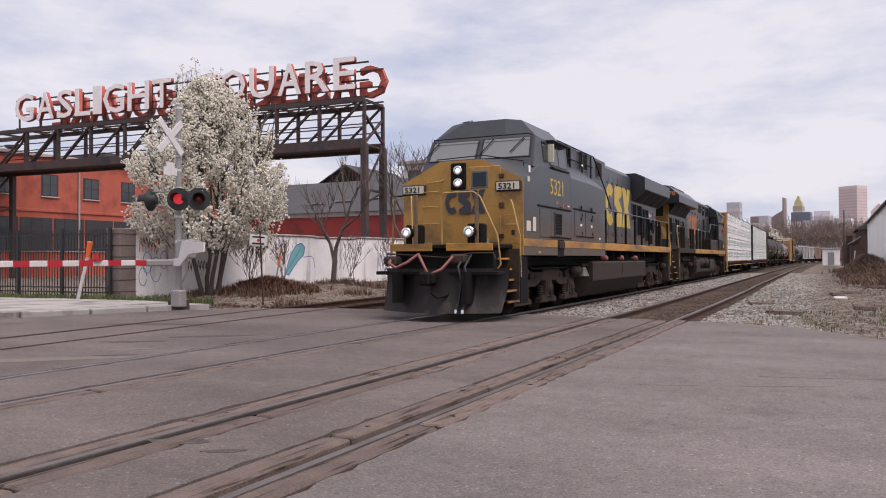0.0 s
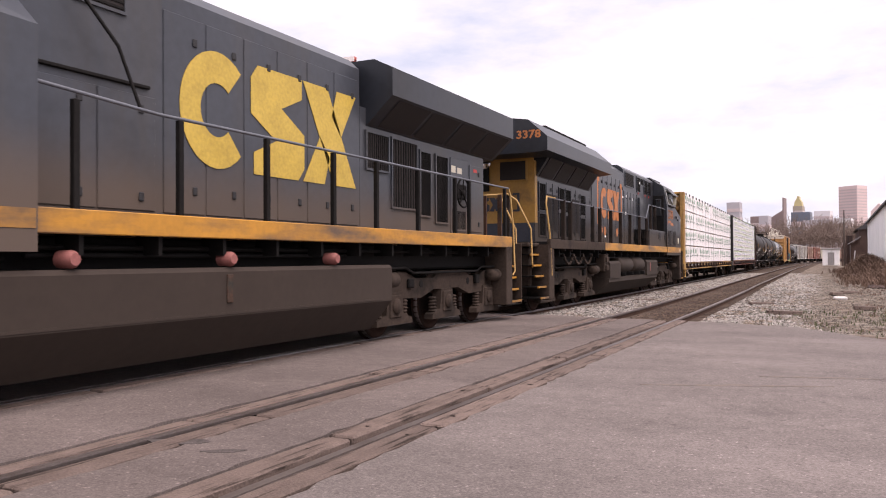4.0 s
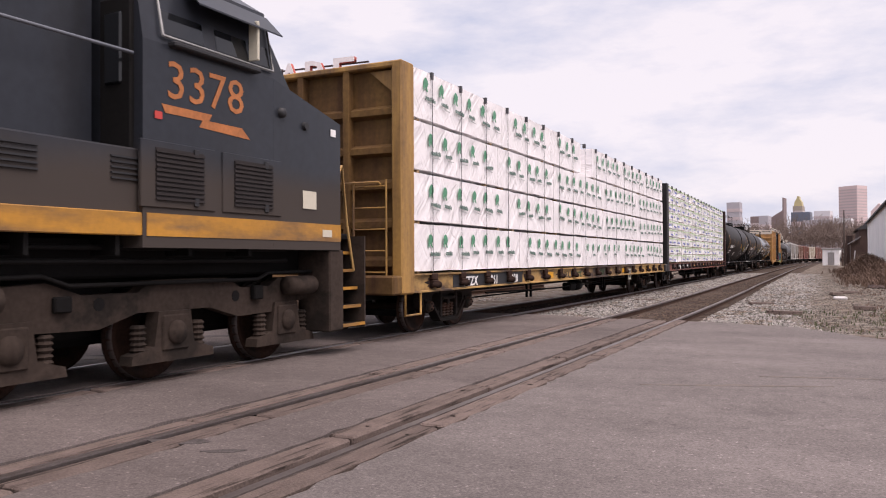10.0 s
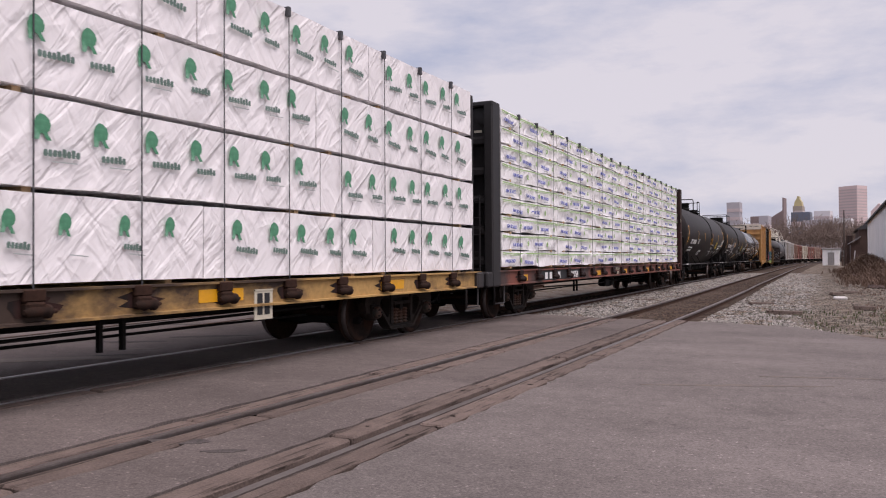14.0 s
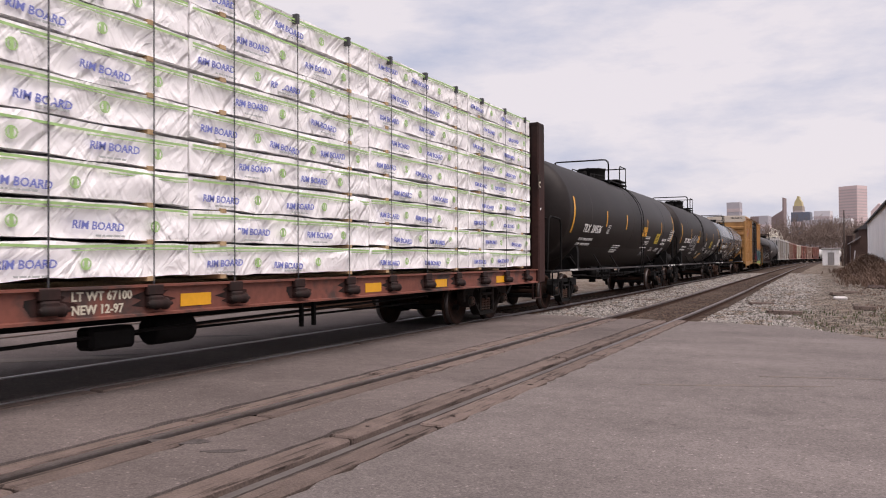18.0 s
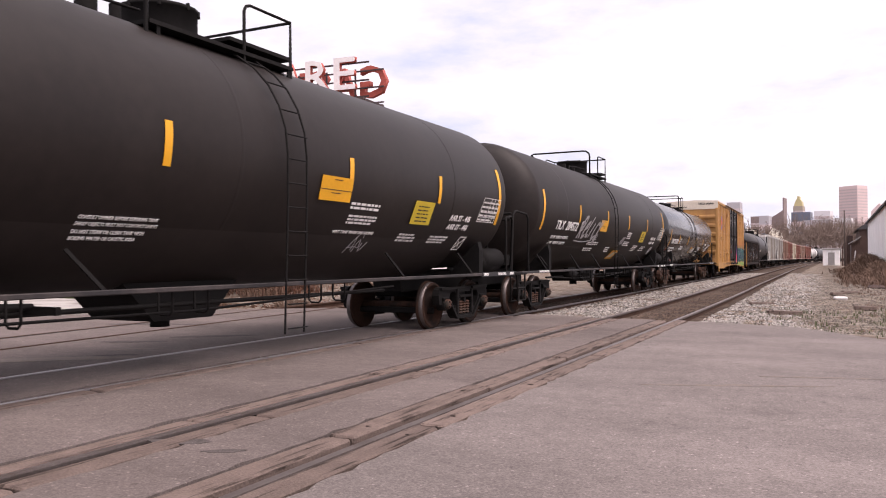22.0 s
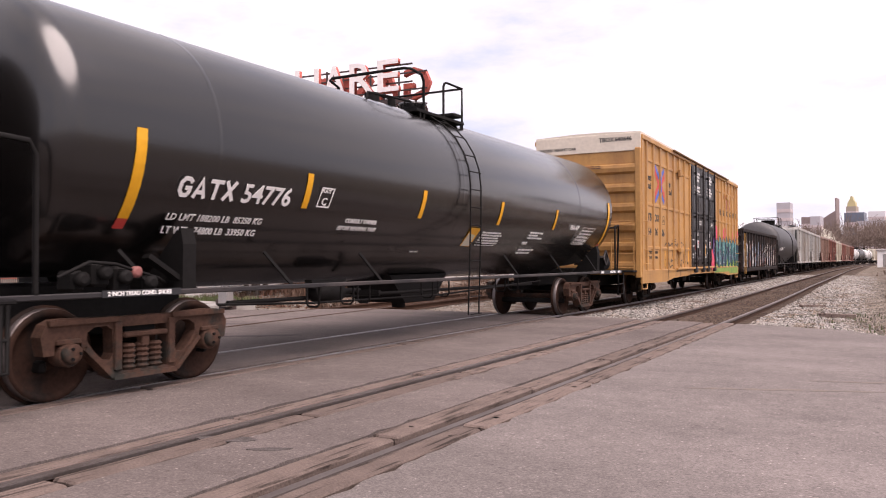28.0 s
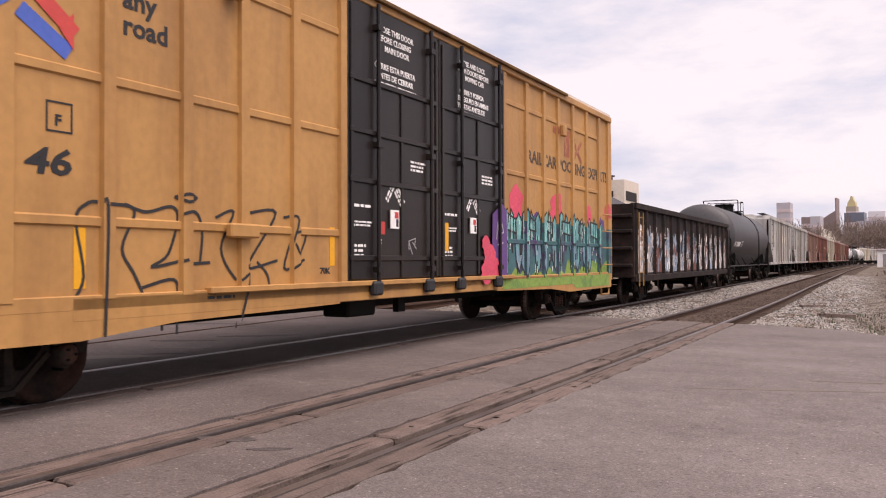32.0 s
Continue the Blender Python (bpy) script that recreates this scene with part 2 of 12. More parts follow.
        return self.add(v, [tuple(range(seg))[::-1], tuple(range(len(v) - seg, len(v)))])

    def lathe(self, profile, centre=(0, 0, 0), axis="x", seg=20, smooth=True):
        """(distance along the axis, radius) turned round the axis."""
        cx, cy, cz = centre
        put = {"x": lambda a, c, s: (cx + a, cy + c, cz + s), "y": lambda a, c, s: (cx + c, cy + a, cz + s), "z": lambda a, c, s: (cx + c, cy + s, cz + a)}[axis]
        v = [put(a, r * math.cos(2 * math.pi * k / seg), r * math.sin(2 * math.pi * k / seg)) for a, r in profile for k in range(seg)]
        f = [(i * seg + k, i * seg + (k + 1) % seg, (i + 1) * seg + (k + 1) % seg, (i + 1) * seg + k) for i in range(len(profile) - 1) for k in range(seg)]
        self.add(v, f, smooth)
        return self.add(v, [tuple(range(seg))[::-1], tuple(range(len(v) - seg, len(v)))])

    def moved(self, m):
        self.v = [tuple(m @ Vector(p)) for p in self.v]
        return self

    def data(self, name, material):
        me = bpy.data.meshes.new(name)
        me.from_pydata(self.v, [], self.f)
        me.polygons.foreach_set("use_smooth", self.s)
        if material:
            me.materials.append(material)
        bm = bmesh.new()
        bm.from_mesh(me)
        bmesh.ops.recalc_face_normals(bm, faces=bm.faces)
        bm.to_mesh(me)
        bm.free()
        return me


def thing(name, label, category, x=0, y=0, z=0, rz=0, group="", kind=""):
    ob = new(name)
    ob.empty_display_size = 0.3
    ob.matrix_basis = pose(x, y, z, 0, 0, rz)
    return tagged(ob, label, category, group, kind)


def part(name, mesh, material, parent, label="", at=None):
    """One mesh as a part of a thing, in the thing's own space."""
    ob = new(name, mesh if isinstance(mesh, bpy.types.Mesh) else mesh.data(name, material))
    ob.parent = parent
    if at is not None:
        ob.matrix_basis = at
    return tagged(ob, label)


def solid(name, mesh, material, label, category, group="", kind="", at=None):
    """A thing or a piece of the setting that is one mesh."""
    ob = new(name, mesh.data(name, material))
    if at is not None:
        ob.matrix_basis = at
    return tagged(ob, label, category, group, kind)


def lettering(name, text, height, material, parent, at, label="", depth=0.003, squeeze=1.0, shear=0.0, spacing=1.0, bold=0.035):
    """Words as a thin mesh; at: pose of the line's left end, x along the line, y up."""
    cu = bpy.data.curves.new(name, "FONT")
    cu.body, cu.size, cu.extrude, cu.shear, cu.space_character, cu.resolution_u, cu.offset = text, height * 1.38, depth, shear, spacing, 2, height * bold
    tmp = bpy.data.objects.new(name, cu)
    me = bpy.data.meshes.new_from_object(tmp)
    bpy.data.objects.remove(tmp)
    me.transform(Matrix.Diagonal((squeeze, 1, 1, 1)))
    me.materials.clear()
    me.materials.append(material)
    ob = new(name, me)
    ob.parent = parent
    ob.matrix_basis = at
    return tagged(ob, label)


def side(y, z, x, flip=False):
    """The pose of a sign that lies on a plane facing +x: text runs towards +y."""
    return Matrix.Translation((x, y, z)) @ Matrix(((0, 0, 1), (1, 0, 0), (0, 1, 0))).to_4x4()


def end(x, z, y):
    """The pose of a sign on a plane facing -y: text runs towards +x."""
    return Matrix.Translation((x, y, z)) @ Matrix(((1, 0, 0), (0, 0, -1), (0, 1, 0))).to_4x4()


# ---- tracks: the lines that they follow ----
X_NEAR, X_TRAIN, HALF_GAUGE = -3.95, -7.957, 0.80
WIDE = 1.06  # the cars' widths against the drawn ones


def bend(y):
    """How far the two tracks lie off a straight line, y metres along."""
    o = -0.013 * max(0.0, min(y, 110.0) - 18.0) * min(1.0, max(0.0, (y - 18.0) / 25.0))
    return o + max(0.0, y - 190.0) ** 2 / 1500.0


def third(y):
    """The middle of the siding that swings away behind the train's track."""
    return -12.35 - 0.105 * (min(y, 30.0) - 8.0)
# ---- ground ----
def ground_height(x, y):
    n = noise.noise(Vector((x * 0.35, y * 0.35, 0))) * 0.05 + noise.noise(Vector((x * 1.3, y * 1.3, 3))) * 0.025
    if -19 < x < 2.5 and y > 17.5:
        base = -0.20
    else:
        base = -0.10
    if y < 20 and x < 40:
        base = min(base, -0.14)
    # weedy bank at the foot of the old wall
    if -22.6 < x < -15.5 and y > 20:
        base = -0.12 + 0.42 * max(0, 1 - abs(x + 20.3) / 3.6) * min(1, (y - 20) / 4)
    # heap of earth beside the line
    d = math.hypot((x - 2.5 - (70 - y) * 0.024) / 1.9, (y - 74) / 31.0)
    if d < 1:
        base += 1.45 * (math.cos(d * math.pi) + 1) / 2 * (0.9 + 5 * n)
    if x < -23.5:
        base, n = -0.02, n * 0.3
    far = min(1.0, max(abs(x), abs(y)) / 90.0)
    return base + n * (1 - 0.7 * far)


def lines(edges):
    out = []
    for a, b, step in edges:
        k = max(1, round((b - a) / step))
        out += [a + (b - a) * i / k for i in range(k)]
    return out + [edges[-1][1]]


gx = lines([(-2500, -300, 550), (-300, -60, 40), (-60, -24, 3), (-24, 10, 0.45), (10, 60, 5), (60, 300, 40), (300, 2500, 550)])
gy = lines([(-300, -20, 40), (-20, 14, 4), (14, 75, 0.5), (75, 140, 1.3), (140, 400, 13), (400, 4500, 400)])
v = [(x, y, ground_height(x, y)) for y in gy for x in gx]
w = len(gx)
f = [(j * w + i, j * w + i + 1, (j + 1) * w + i + 1, (j + 1) * w + i) for j in range(len(gy) - 1) for i in range(w - 1)]
solid("ground", Mesh().add(v, f, True), M_GROUND, "grey-brown gravelly dirt with dead weeds", "ground", kind="structure")


def clip(poly, a, b, c):
    """The part of a polygon where a*x + b*y <= c."""
    out = []
    for p, q in zip(poly, poly[1:] + poly[:1]):
        dp, dq = a * p[0] + b * p[1] - c, a * q[0] + b * q[1] - c
        if dp <= 0:
            out.append(p)
        if dp * dq < 0:
            k = dp / (dp - dq)
            out.append((p[0] + (q[0] - p[0]) * k, p[1] + (q[1] - p[1]) * k))
    return out


ROAD = [(45, -45), (45, 8.5), (4, 12.6), (1.3, 14.3), (0.5, 15.2), (-0.7, 16.9), (-1.9, 17.35), (-3.05, 17.65), (-5.0, 18.0), (-6.85, 18.4), (-9.5, 18.6), (-13.0, 18.6),
        (-16.2, 16.2), (-16.9, 14.4), (-17.8, 12.4), (-22, 11.6), (-65, 11.0), (-65, -45)]
road = thing("road", "worn grey asphalt street over a level crossing", "road", kind="structure")
BOARD, GAP = 0.25, 0.105
FLANGE = 0.065
cuts = [(X_TRAIN - HALF_GAUGE - 0.05, X_TRAIN - HALF_GAUGE + 0.045 + FLANGE), (X_TRAIN + HALF_GAUGE - 0.045 - FLANGE, X_TRAIN + HALF_GAUGE + 0.05 + BOARD)]
for sgn in (-1, 1):
    r = X_NEAR + sgn * HALF_GAUGE
    cuts.append((r - 0.045 - BOARD - (GAP if sgn > 0 else 0), r + 0.045 + BOARD + (GAP if sgn < 0 else 0)))
lo = -1e3
rag = random.Random(14)
for a, b in cuts + [(1e3, 1e3)]:
    strip = clip(clip(ROAD, -1, 0, -lo), 1, 0, a)
    if len(strip) > 2:
        ragged = []
        for p, q in zip(strip, strip[1:] + strip[:1]):
            ragged.append(p)
            if abs(p[0] - q[0]) < 1e-6 and (abs(p[0] - lo) < 1e-6 or abs(p[0] - a) < 1e-6):
                inward = 1 if abs(p[0] - lo) < 1e-6 else -1
                k = int(abs(q[1] - p[1]) / 0.16)
                ragged += [(p[0] + inward * rag.choice((0.004, 0.008, 0.014, 0.024, 0.034, 0.05)), p[1] + (q[1] - p[1]) * i / k) for i in range(1, k)]
        strip = ragged
        bm = bmesh.new()
        top = bm.faces.new([bm.verts.new((x, y, 0.0)) for x, y in strip])
        ext = bmesh.ops.extrude_face_region(bm, geom=[top])
        bmesh.ops.translate(bm, vec=(0, 0, -0.25), verts=[g for g in ext["geom"] if isinstance(g, bmesh.types.BMVert)])
        bmesh.ops.recalc_face_normals(bm, faces=bm.faces)
        me = bpy.data.meshes.new("asphalt_slab")
        bm.to_mesh(me)
        bm.free()
        me.materials.append(M_ASPHALT_PALE if a > 1e2 else M_ASPHALT)
        part("asphalt_slab", me, None, road)
    lo = b


# ---- rails ----
def sweep(profile, xs, ys, z0=0.0):
    """A rail's outline (across, up) drawn along the line x(y)."""
    n = len(profile)
    v = [(x + p, y, z0 + q) for x, y in zip(xs, ys) for p, q in profile]
    f = [(i * n + k, i * n + (k + 1) % n, (i + 1) * n + (k + 1) % n, (i + 1) * n + k) for i in range(len(ys) - 1) for k in range(n)]
    return Mesh().add(v, f).add(v, [tuple(range(n)), tuple(range(len(v) - n, len(v)))])


HEAD = [(-0.036, 0.0), (0.036, 0.0), (0.038, -0.012), (0.036, -0.04), (-0.036, -0.04), (-0.038, -0.012)]
WEB = [(-0.030, -0.038), (0.030, -0.038), (0.009, -0.06), (0.009, -0.14), (0.07, -0.165), (0.07, -0.18), (-0.07, -0.18), (-0.07, -0.165), (-0.009, -0.14), (-0.009, -0.06)]
ry = lines([(-45, 15, 10), (15, 120, 3), (120, 700, 10)])
for nm, cx, what in (("railway_track", X_NEAR, "empty"), ("railway_track", X_TRAIN, "occupied")):
    tr = thing(nm, "worn steel rails of a freight line crossing the street", "track", group="railway tracks", kind="structure")
    for sgn in (-1, 1):
        xs = [cx + sgn * HALF_GAUGE + bend(y) for y in ry]
        rail = part("rail", sweep(WEB, xs, ry), M_RAIL, tr)
        part("rail_head", sweep(HEAD, xs, ry), M_RAIL_HEAD if what == "occupied" else M_RAIL_DULL, rail, "worn bright running surface")
sid = thing("railway_track", "rusty siding rails set flush in the street", "track", group="railway tracks", kind="structure")
sy = lines([(-30, 40, 2)])
for sgn in (-1, 1):
    xs = [third(y) + sgn * HALF_GAUGE for y in sy]
    rail = part("rail", sweep([(p, q) for p, q in WEB], xs, sy, 0.012), M_RAIL, sid)
    part("rail_head", sweep(HEAD, xs, sy, 0.012), M_RAIL, rail)
    gr = [(x - sgn * 0.07, y) for x, y in zip(xs, sy) if y < 17.0]
    part("flangeway", sweep([(-0.03, 0.004), (0.03, 0.004), (0.03, -0.05), (-0.03, -0.05)], [g[0] for g in gr], [g[1] for g in gr]), M_GROOVE, sid)

# timber boards beside the rails in the crossing
rnd = random.Random(5)
for cx in (X_TRAIN, X_NEAR):
    for sgn in (-1, 1):
        r = cx + sgn * HALF_GAUGE
        for inner in (0, 1):
            if cx == X_TRAIN and (sgn < 0 or inner):
                continue
            a = r + 0.045 if (sgn > 0) != bool(inner) else r - 0.045 - BOARD
            if inner:
                a += -sgn * GAP
            y = -14 + rnd.random()
            while y < 17.4:
                ln = rnd.choice((2.4, 2.7, 3.0))
                y1 = min(y + ln, 17.7)
                dz = rnd.uniform(-0.012, 0.006)
                mm = Mesh().box(a + (0.004 if inner == (sgn < 0) else rnd.uniform(0.012, 0.03)), a + BOARD - (0.004 if inner != (sgn < 0) else rnd.uniform(0.012, 0.03)), y + 0.012, y1 - 0.012 - rnd.uniform(0, 0.05), -0.2, 0.006 + dz, 0.015)
                ob = part("plank", mm, M_TIMBER, road)
                if y > 1.5:
                    for yy in (y + 0.4, y1 - 0.4):
                        if rnd.random() < 0.92:
                            xb = a + BOARD * rnd.uniform(.35, .65)
                            part("bolt_hole", Mesh().rod((xb, yy, dz), (xb, yy, 0.006 + dz), rnd.uniform(0.022, 0.036) * (0.6 if yy < 6 else 1.0), 8), M_GROOVE, ob)
                y = y1
    if cx == X_NEAR:
        # strips of packed dirt beside the rails' feet
        for sgn in (-1, 1):
            r = cx + sgn * HALF_GAUGE
            part("packed_dirt", Mesh().box(r + sgn * 0.046, r + sgn * 0.075, -44, 17.4, -0.2, -0.012), M_BED_DIRT, road)
    part("groove_bed", Mesh().box(cx - 1.3, cx + 1.3, -44, 17.5, -0.26, -0.075), M_GROOVE, road)


# tar patches, oil drips and sand on the asphalt: thin ragged films
def film(name, x, y, a, b, turn, material, label, seed, z=0.003):
    """A thin film on the road with a ragged oval outline, a by b metres."""
    rr = random.Random(seed)
    k = 22
    pts = []
    for i in range(k):
        q = 6.2832 * i / k
        e = 1 + 0.28 * noise.noise(Vector((math.cos(q) * 1.4, math.sin(q) * 1.4, seed * 3.1))) + rr.uniform(-0.12, 0.12)
        pts.append((a / 2 * math.cos(q) * e, b / 2 * math.sin(q) * e))
    part(name, Mesh().prism(pts, -0.004, z, "z"), material, road, label, at=pose(x, y, 0, 0, 0, turn))


for i, (x, y, a, b, turn) in enumerate(((-4.42, 4.45, 0.50, 0.16, 20), (-3.92, 4.35, 0.34, 0.09, 30), (-2.13, 3.36, 0.17, 0.12, 0), (-10.6, 9.6, 1.1, 0.28, 30), (-10.0, 10.9, 1.5, 0.30, 40),
                                        (-13.2, 12.4, 2.0, 0.35, 20), (-9.35, 8.1, 0.6, 0.10, 40))):
    film("tar_patch", x, y, a, b, turn, M_ASPHALT_OILY, "dark tar patch", i)
for i, (x, y, a, b, turn) in enumerate(((-9.9, 7.3, 2.6, 0.40, 38), (-9.7, 8.8, 0.8, 0.22, 38), (-1.0, 8.9, 1.9, 0.12, 20), (-0.1, 9.9, 1.4, 0.10, 14))):
    film("sand_patch", x, y, a, b, turn, M_SAND, "thin pale sand", 40 + i)


# ---- rolling stock: materials ----
M_BLUE = mat("grey_blue_paint", (0.044, 0.050, 0.062), 0.42, 0.16, 0.8, 9, spot=(0.055, 0.050, 0.046), spot_scale=0.8, spot_edge=(0.5, 0.75), streak=True, coat=0.1, spec=0.4, dust=(2.55, 0.6, (0.098, 0.072, 0.055), 0.92))
M_BLUE_DARK = mat("dark_blue_paint", (0.0225, 0.0255, 0.0325), 0.34, 0.2, 0.8, 9, spot=(0.023, 0.022, 0.022), spot_scale=0.7, spot_edge=(0.48, 0.75), streak=True, coat=0.04, spec=0.3, dust=(2.50, 0.30, (0.054, 0.043, 0.036), 0.95))
M_GOLD = mat("golden_yellow_paint", (0.36, 0.195, 0.04), 0.5, 0.16, 1.1, 14, spot=(0.15, 0.085, 0.035), spot_scale=1.5, spot_edge=(0.5, 0.74))
M_STRIPE = mat("yellow_sill_stripe", (0.46, 0.215, 0.024), 0.5, 0.15, 1.5, 14, spot=(0.105, 0.066, 0.040), streak=(0.55, 0.55, 2.2), spot_edge=(0.44, 0.66))
M_EMBLEM = mat("yellow_emblem_paint", (0.50, 0.35, 0.06), 0.5, 0.2, 3, 20)
M_ORANGE = mat("faded_orange_paint", (0.42, 0.145, 0.04), 0.55, 0.25, 3, 20)
M_EMBLEM_BLUE = mat("dark_emblem_paint", (0.028, 0.032, 0.045), 0.5, 0.2, 3, 20)
M_UNDER = mat("road_dirt_on_steel", (0.046, 0.033, 0.026), 0.9, 0.3, 2.0, 18, 0.003, spot=(0.021, 0.016, 0.013), spot_scale=1.5, spec=0.2)
# M_UNDER's dirt with shade beneath the cars in its colour; rail posts share it
M_DIRT_AND_SHADE = mat("dirt_and_shade_castings", (0.026, 0.019, 0.016), 0.9, 0.3, 2.0, 18, 0.003, spot=(0.012, 0.010, 0.009), spot_scale=1.5, spec=0.2)
M_TANK_DIRT = mat("even_brown_dirt_film", (0.042, 0.031, 0.025), 0.8, 0.12, 0.8, 9, spot=(0.036, 0.027, 0.022), spot_scale=0.6, spot_edge=(0.4, 0.7), spec=0.25)
M_SOOT = mat("sooty_steel", (0.009, 0.0082, 0.008), 0.75, 0.3, 2, 20, spec=0.15)
M_RUST = mat("rusty_cast_steel", (0.075, 0.040, 0.028), 0.8, 0.35, 3, 25, 0.003, spot=(0.03, 0.03, 0.026), spot_scale=2.2, spec=0.2)
# rust, its brown lowered for the shade that the wheels stand in
M_WHEEL = mat("rust_brown_wheel", (0.040, 0.021, 0.015), 0.85, 0.35, 3, 25, spot=(0.020, 0.014, 0.012), spot_scale=2.0, spec=0.12)
M_TREAD = mat("bright_wheel_tread", (0.14, 0.12, 0.115), 0.45, 0.25, 3, 30, 0, 0.7)
M_GRILLE = mat("black_mesh_grille", (0.015, 0.010, 0.009), 0.75, 0.3, 4, 60, 0.004)
M_RAIL_POST = mat("dirty_tan_rail_post", (0.15, 0.10, 0.055), 0.7, 0.3, 3, 20)
M_HAND = mat("dirty_gold_handrail", (0.42, 0.26, 0.09), 0.6, 0.2, 3, 20)
M_STEEL_GREY = mat("grey_handrail", (0.11, 0.12, 0.14), 0.5, 0.2, 3, 20)
M_GALV_DULL = mat("dull_galvanised_plate", (0.34, 0.34, 0.33), 0.6, 0.15, 3, 20, metal=0.3)
M_RED_LINE = mat("brick_red_hose", (0.24, 0.085, 0.075), 0.7, 0.25, 4, 30)
M_WHITE = mat("white_marking", (0.82, 0.81, 0.79), 0.6, 0.12, 2, 20)
M_BOARD = mat("number_board_face", (0.57, 0.53, 0.42), 0.4, 0.06, 2, 20)
M_BLACK = mat("black_marking", (0.016, 0.016, 0.018), 0.6, 0.15, 2, 20)
M_REFLECT = mat("amber_reflective_tape", (0.75, 0.36, 0.01), 0.4, 0.08, 2, 20)
M_DECAL_RED = mat("red_decal", (0.5, 0.05, 0.04), 0.5, 0.1, 3, 20)
M_LAMP = mat("lit_headlamp", (0.9, 0.88, 0.85), 0.2, 0.02, 2, 10, emit=(1.0, 0.90, 0.80, 1.1))
M_CHROME = mat("lamp_reflector", (0.75, 0.75, 0.75), 0.2, 0.05, 2, 10, metal=1.0)
M_PLACARD_DULL = mat("faded_yellow_decal", (0.45, 0.34, 0.06), 0.6, 0.2, 3, 20)
M_CAB_GLASS = glass("cab_glass", (0.12, 0.125, 0.125), 2.3)
M_PLOUGH = mat("scuffed_black_plough", (0.013, 0.0105, 0.010), 0.5, 0.35, 2, 30, spot=(0.05, 0.034, 0.027), streak=(3.0, 3.0, 1.6), spot_edge=(0.5, 0.72), spec=0.25)
M_DARK_GLASS = glass("dark_cab_glass", (0.012, 0.013, 0.015))
M_BRONZE = mat("dirty_bell_bronze", (0.10, 0.085, 0.07), 0.55, 0.2, 4, 20, metal=0.3)

CARS, WHEELS = [], []


def plate(mesh, outline, x0, x1):
    """A flat shape of (y, z) points, from x0 to x1."""
    return mesh.prism(outline, x0, x1, "x")


def bar(mesh, p, q, w, d):
    """A straight square bar between two points, w across and d deep (d along x where it can be)."""
    p, q = Vector(p), Vector(q)
    along = (q - p).normalized()
    a = Vector((1, 0, 0)) if abs(along.x) < 0.9 else Vector((0, 1, 0))
    a = (a - along * a.dot(along)).normalized()
    b = along.cross(a)
    v = [e + a * (d / 2 * s) + b * (w / 2 * t) for e in (p, q) for s, t in ((-1, -1), (1, -1), (1, 1), (-1, 1))]
    return mesh.add(v, [(0, 1, 2, 3), (7, 6, 5, 4), (0, 4, 5, 1), (1, 5, 6, 2), (2, 6, 7, 3), (3, 7, 4, 0)])


def coil(mesh, x, y, z0, z1, r=0.06, turns=4):
    prof = []
    for i in range(turns * 2 + 1):
        prof.append((z0 + (z1 - z0) * i / (turns * 2), r if i % 2 else r * 0.72))
    return mesh.lathe(prof, (x, y, 0), "z", 10, False)


def wheelset_mesh(radius, cap=True):
    face, tread = Mesh(), Mesh()
    g0 = HALF_GAUGE / WIDE
    for s in (-1, 1):
        g = s * HALF_GAUGE / WIDE
        face.lathe([(g - s * 0.075, radius * 0.30), (g - s * 0.07, radius + 0.0), (g - s * 0.066, radius + 0.028), (g - s * 0.035, radius + 0.028), (g - s * 0.02, radius + 0.001), (g + s * 0.065, radius - 0.006),
                    (g + s * 0.068, radius * 0.86), (g + s * 0.02, radius * 0.80), (g + s * 0.0, radius * 0.5), (g + s * 0.05, radius * 0.30), (g + s * 0.09, radius * 0.26),
                    (g + s * 0.09, 0.08)], (0, 0, 0), "x", 28)
    tread.lathe([(g0 - 0.018, radius + 0.002), (g0 + 0.06, radius - 0.003), (g0 + 0.06, radius - 0.03), (g0 - 0.018, radius - 0.03)], (0, 0, 0), "x", 28)
    face.rod((-1.02, 0, 0), (1.02, 0, 0), 0.08, 10)
    return face, tread


WF, WT = wheelset_mesh(0.457)
WHEEL_FREIGHT = (WF.data("wheelset", M_WHEEL), WT.data("tread", M_TREAD))
WF, WT = wheelset_mesh(0.533)
WHEEL_LOCO = (WF.data("wheelset", M_WHEEL), WT.data("tread", M_TREAD))
AXLE_CAP = Mesh().lathe([(0.0, 0.10), (0.05, 0.10), (0.07, 0.085), (0.075, 0.04)], (0, 0, 0), "x", 12).data("axle_cap", M_RUST)
CAP_BOLT = Mesh().rod((0.06, 0.055, 0), (0.09, 0.055, 0), 0.016, 6).data("cap_bolt", M_SOOT)


def add_wheelset(parent, y, radius, kind, moving=True):
    ob = part("wheelset", kind[0], None, parent, at=pose(0, y, radius))
    for turn in (0, 180):
        part("tread", kind[1], None, parent, "bright worn running tread", at=pose(0, y, radius, 0, 0, turn))
    if moving:
        WHEELS.append((ob, pose(0, y, radius), radius))
    return ob


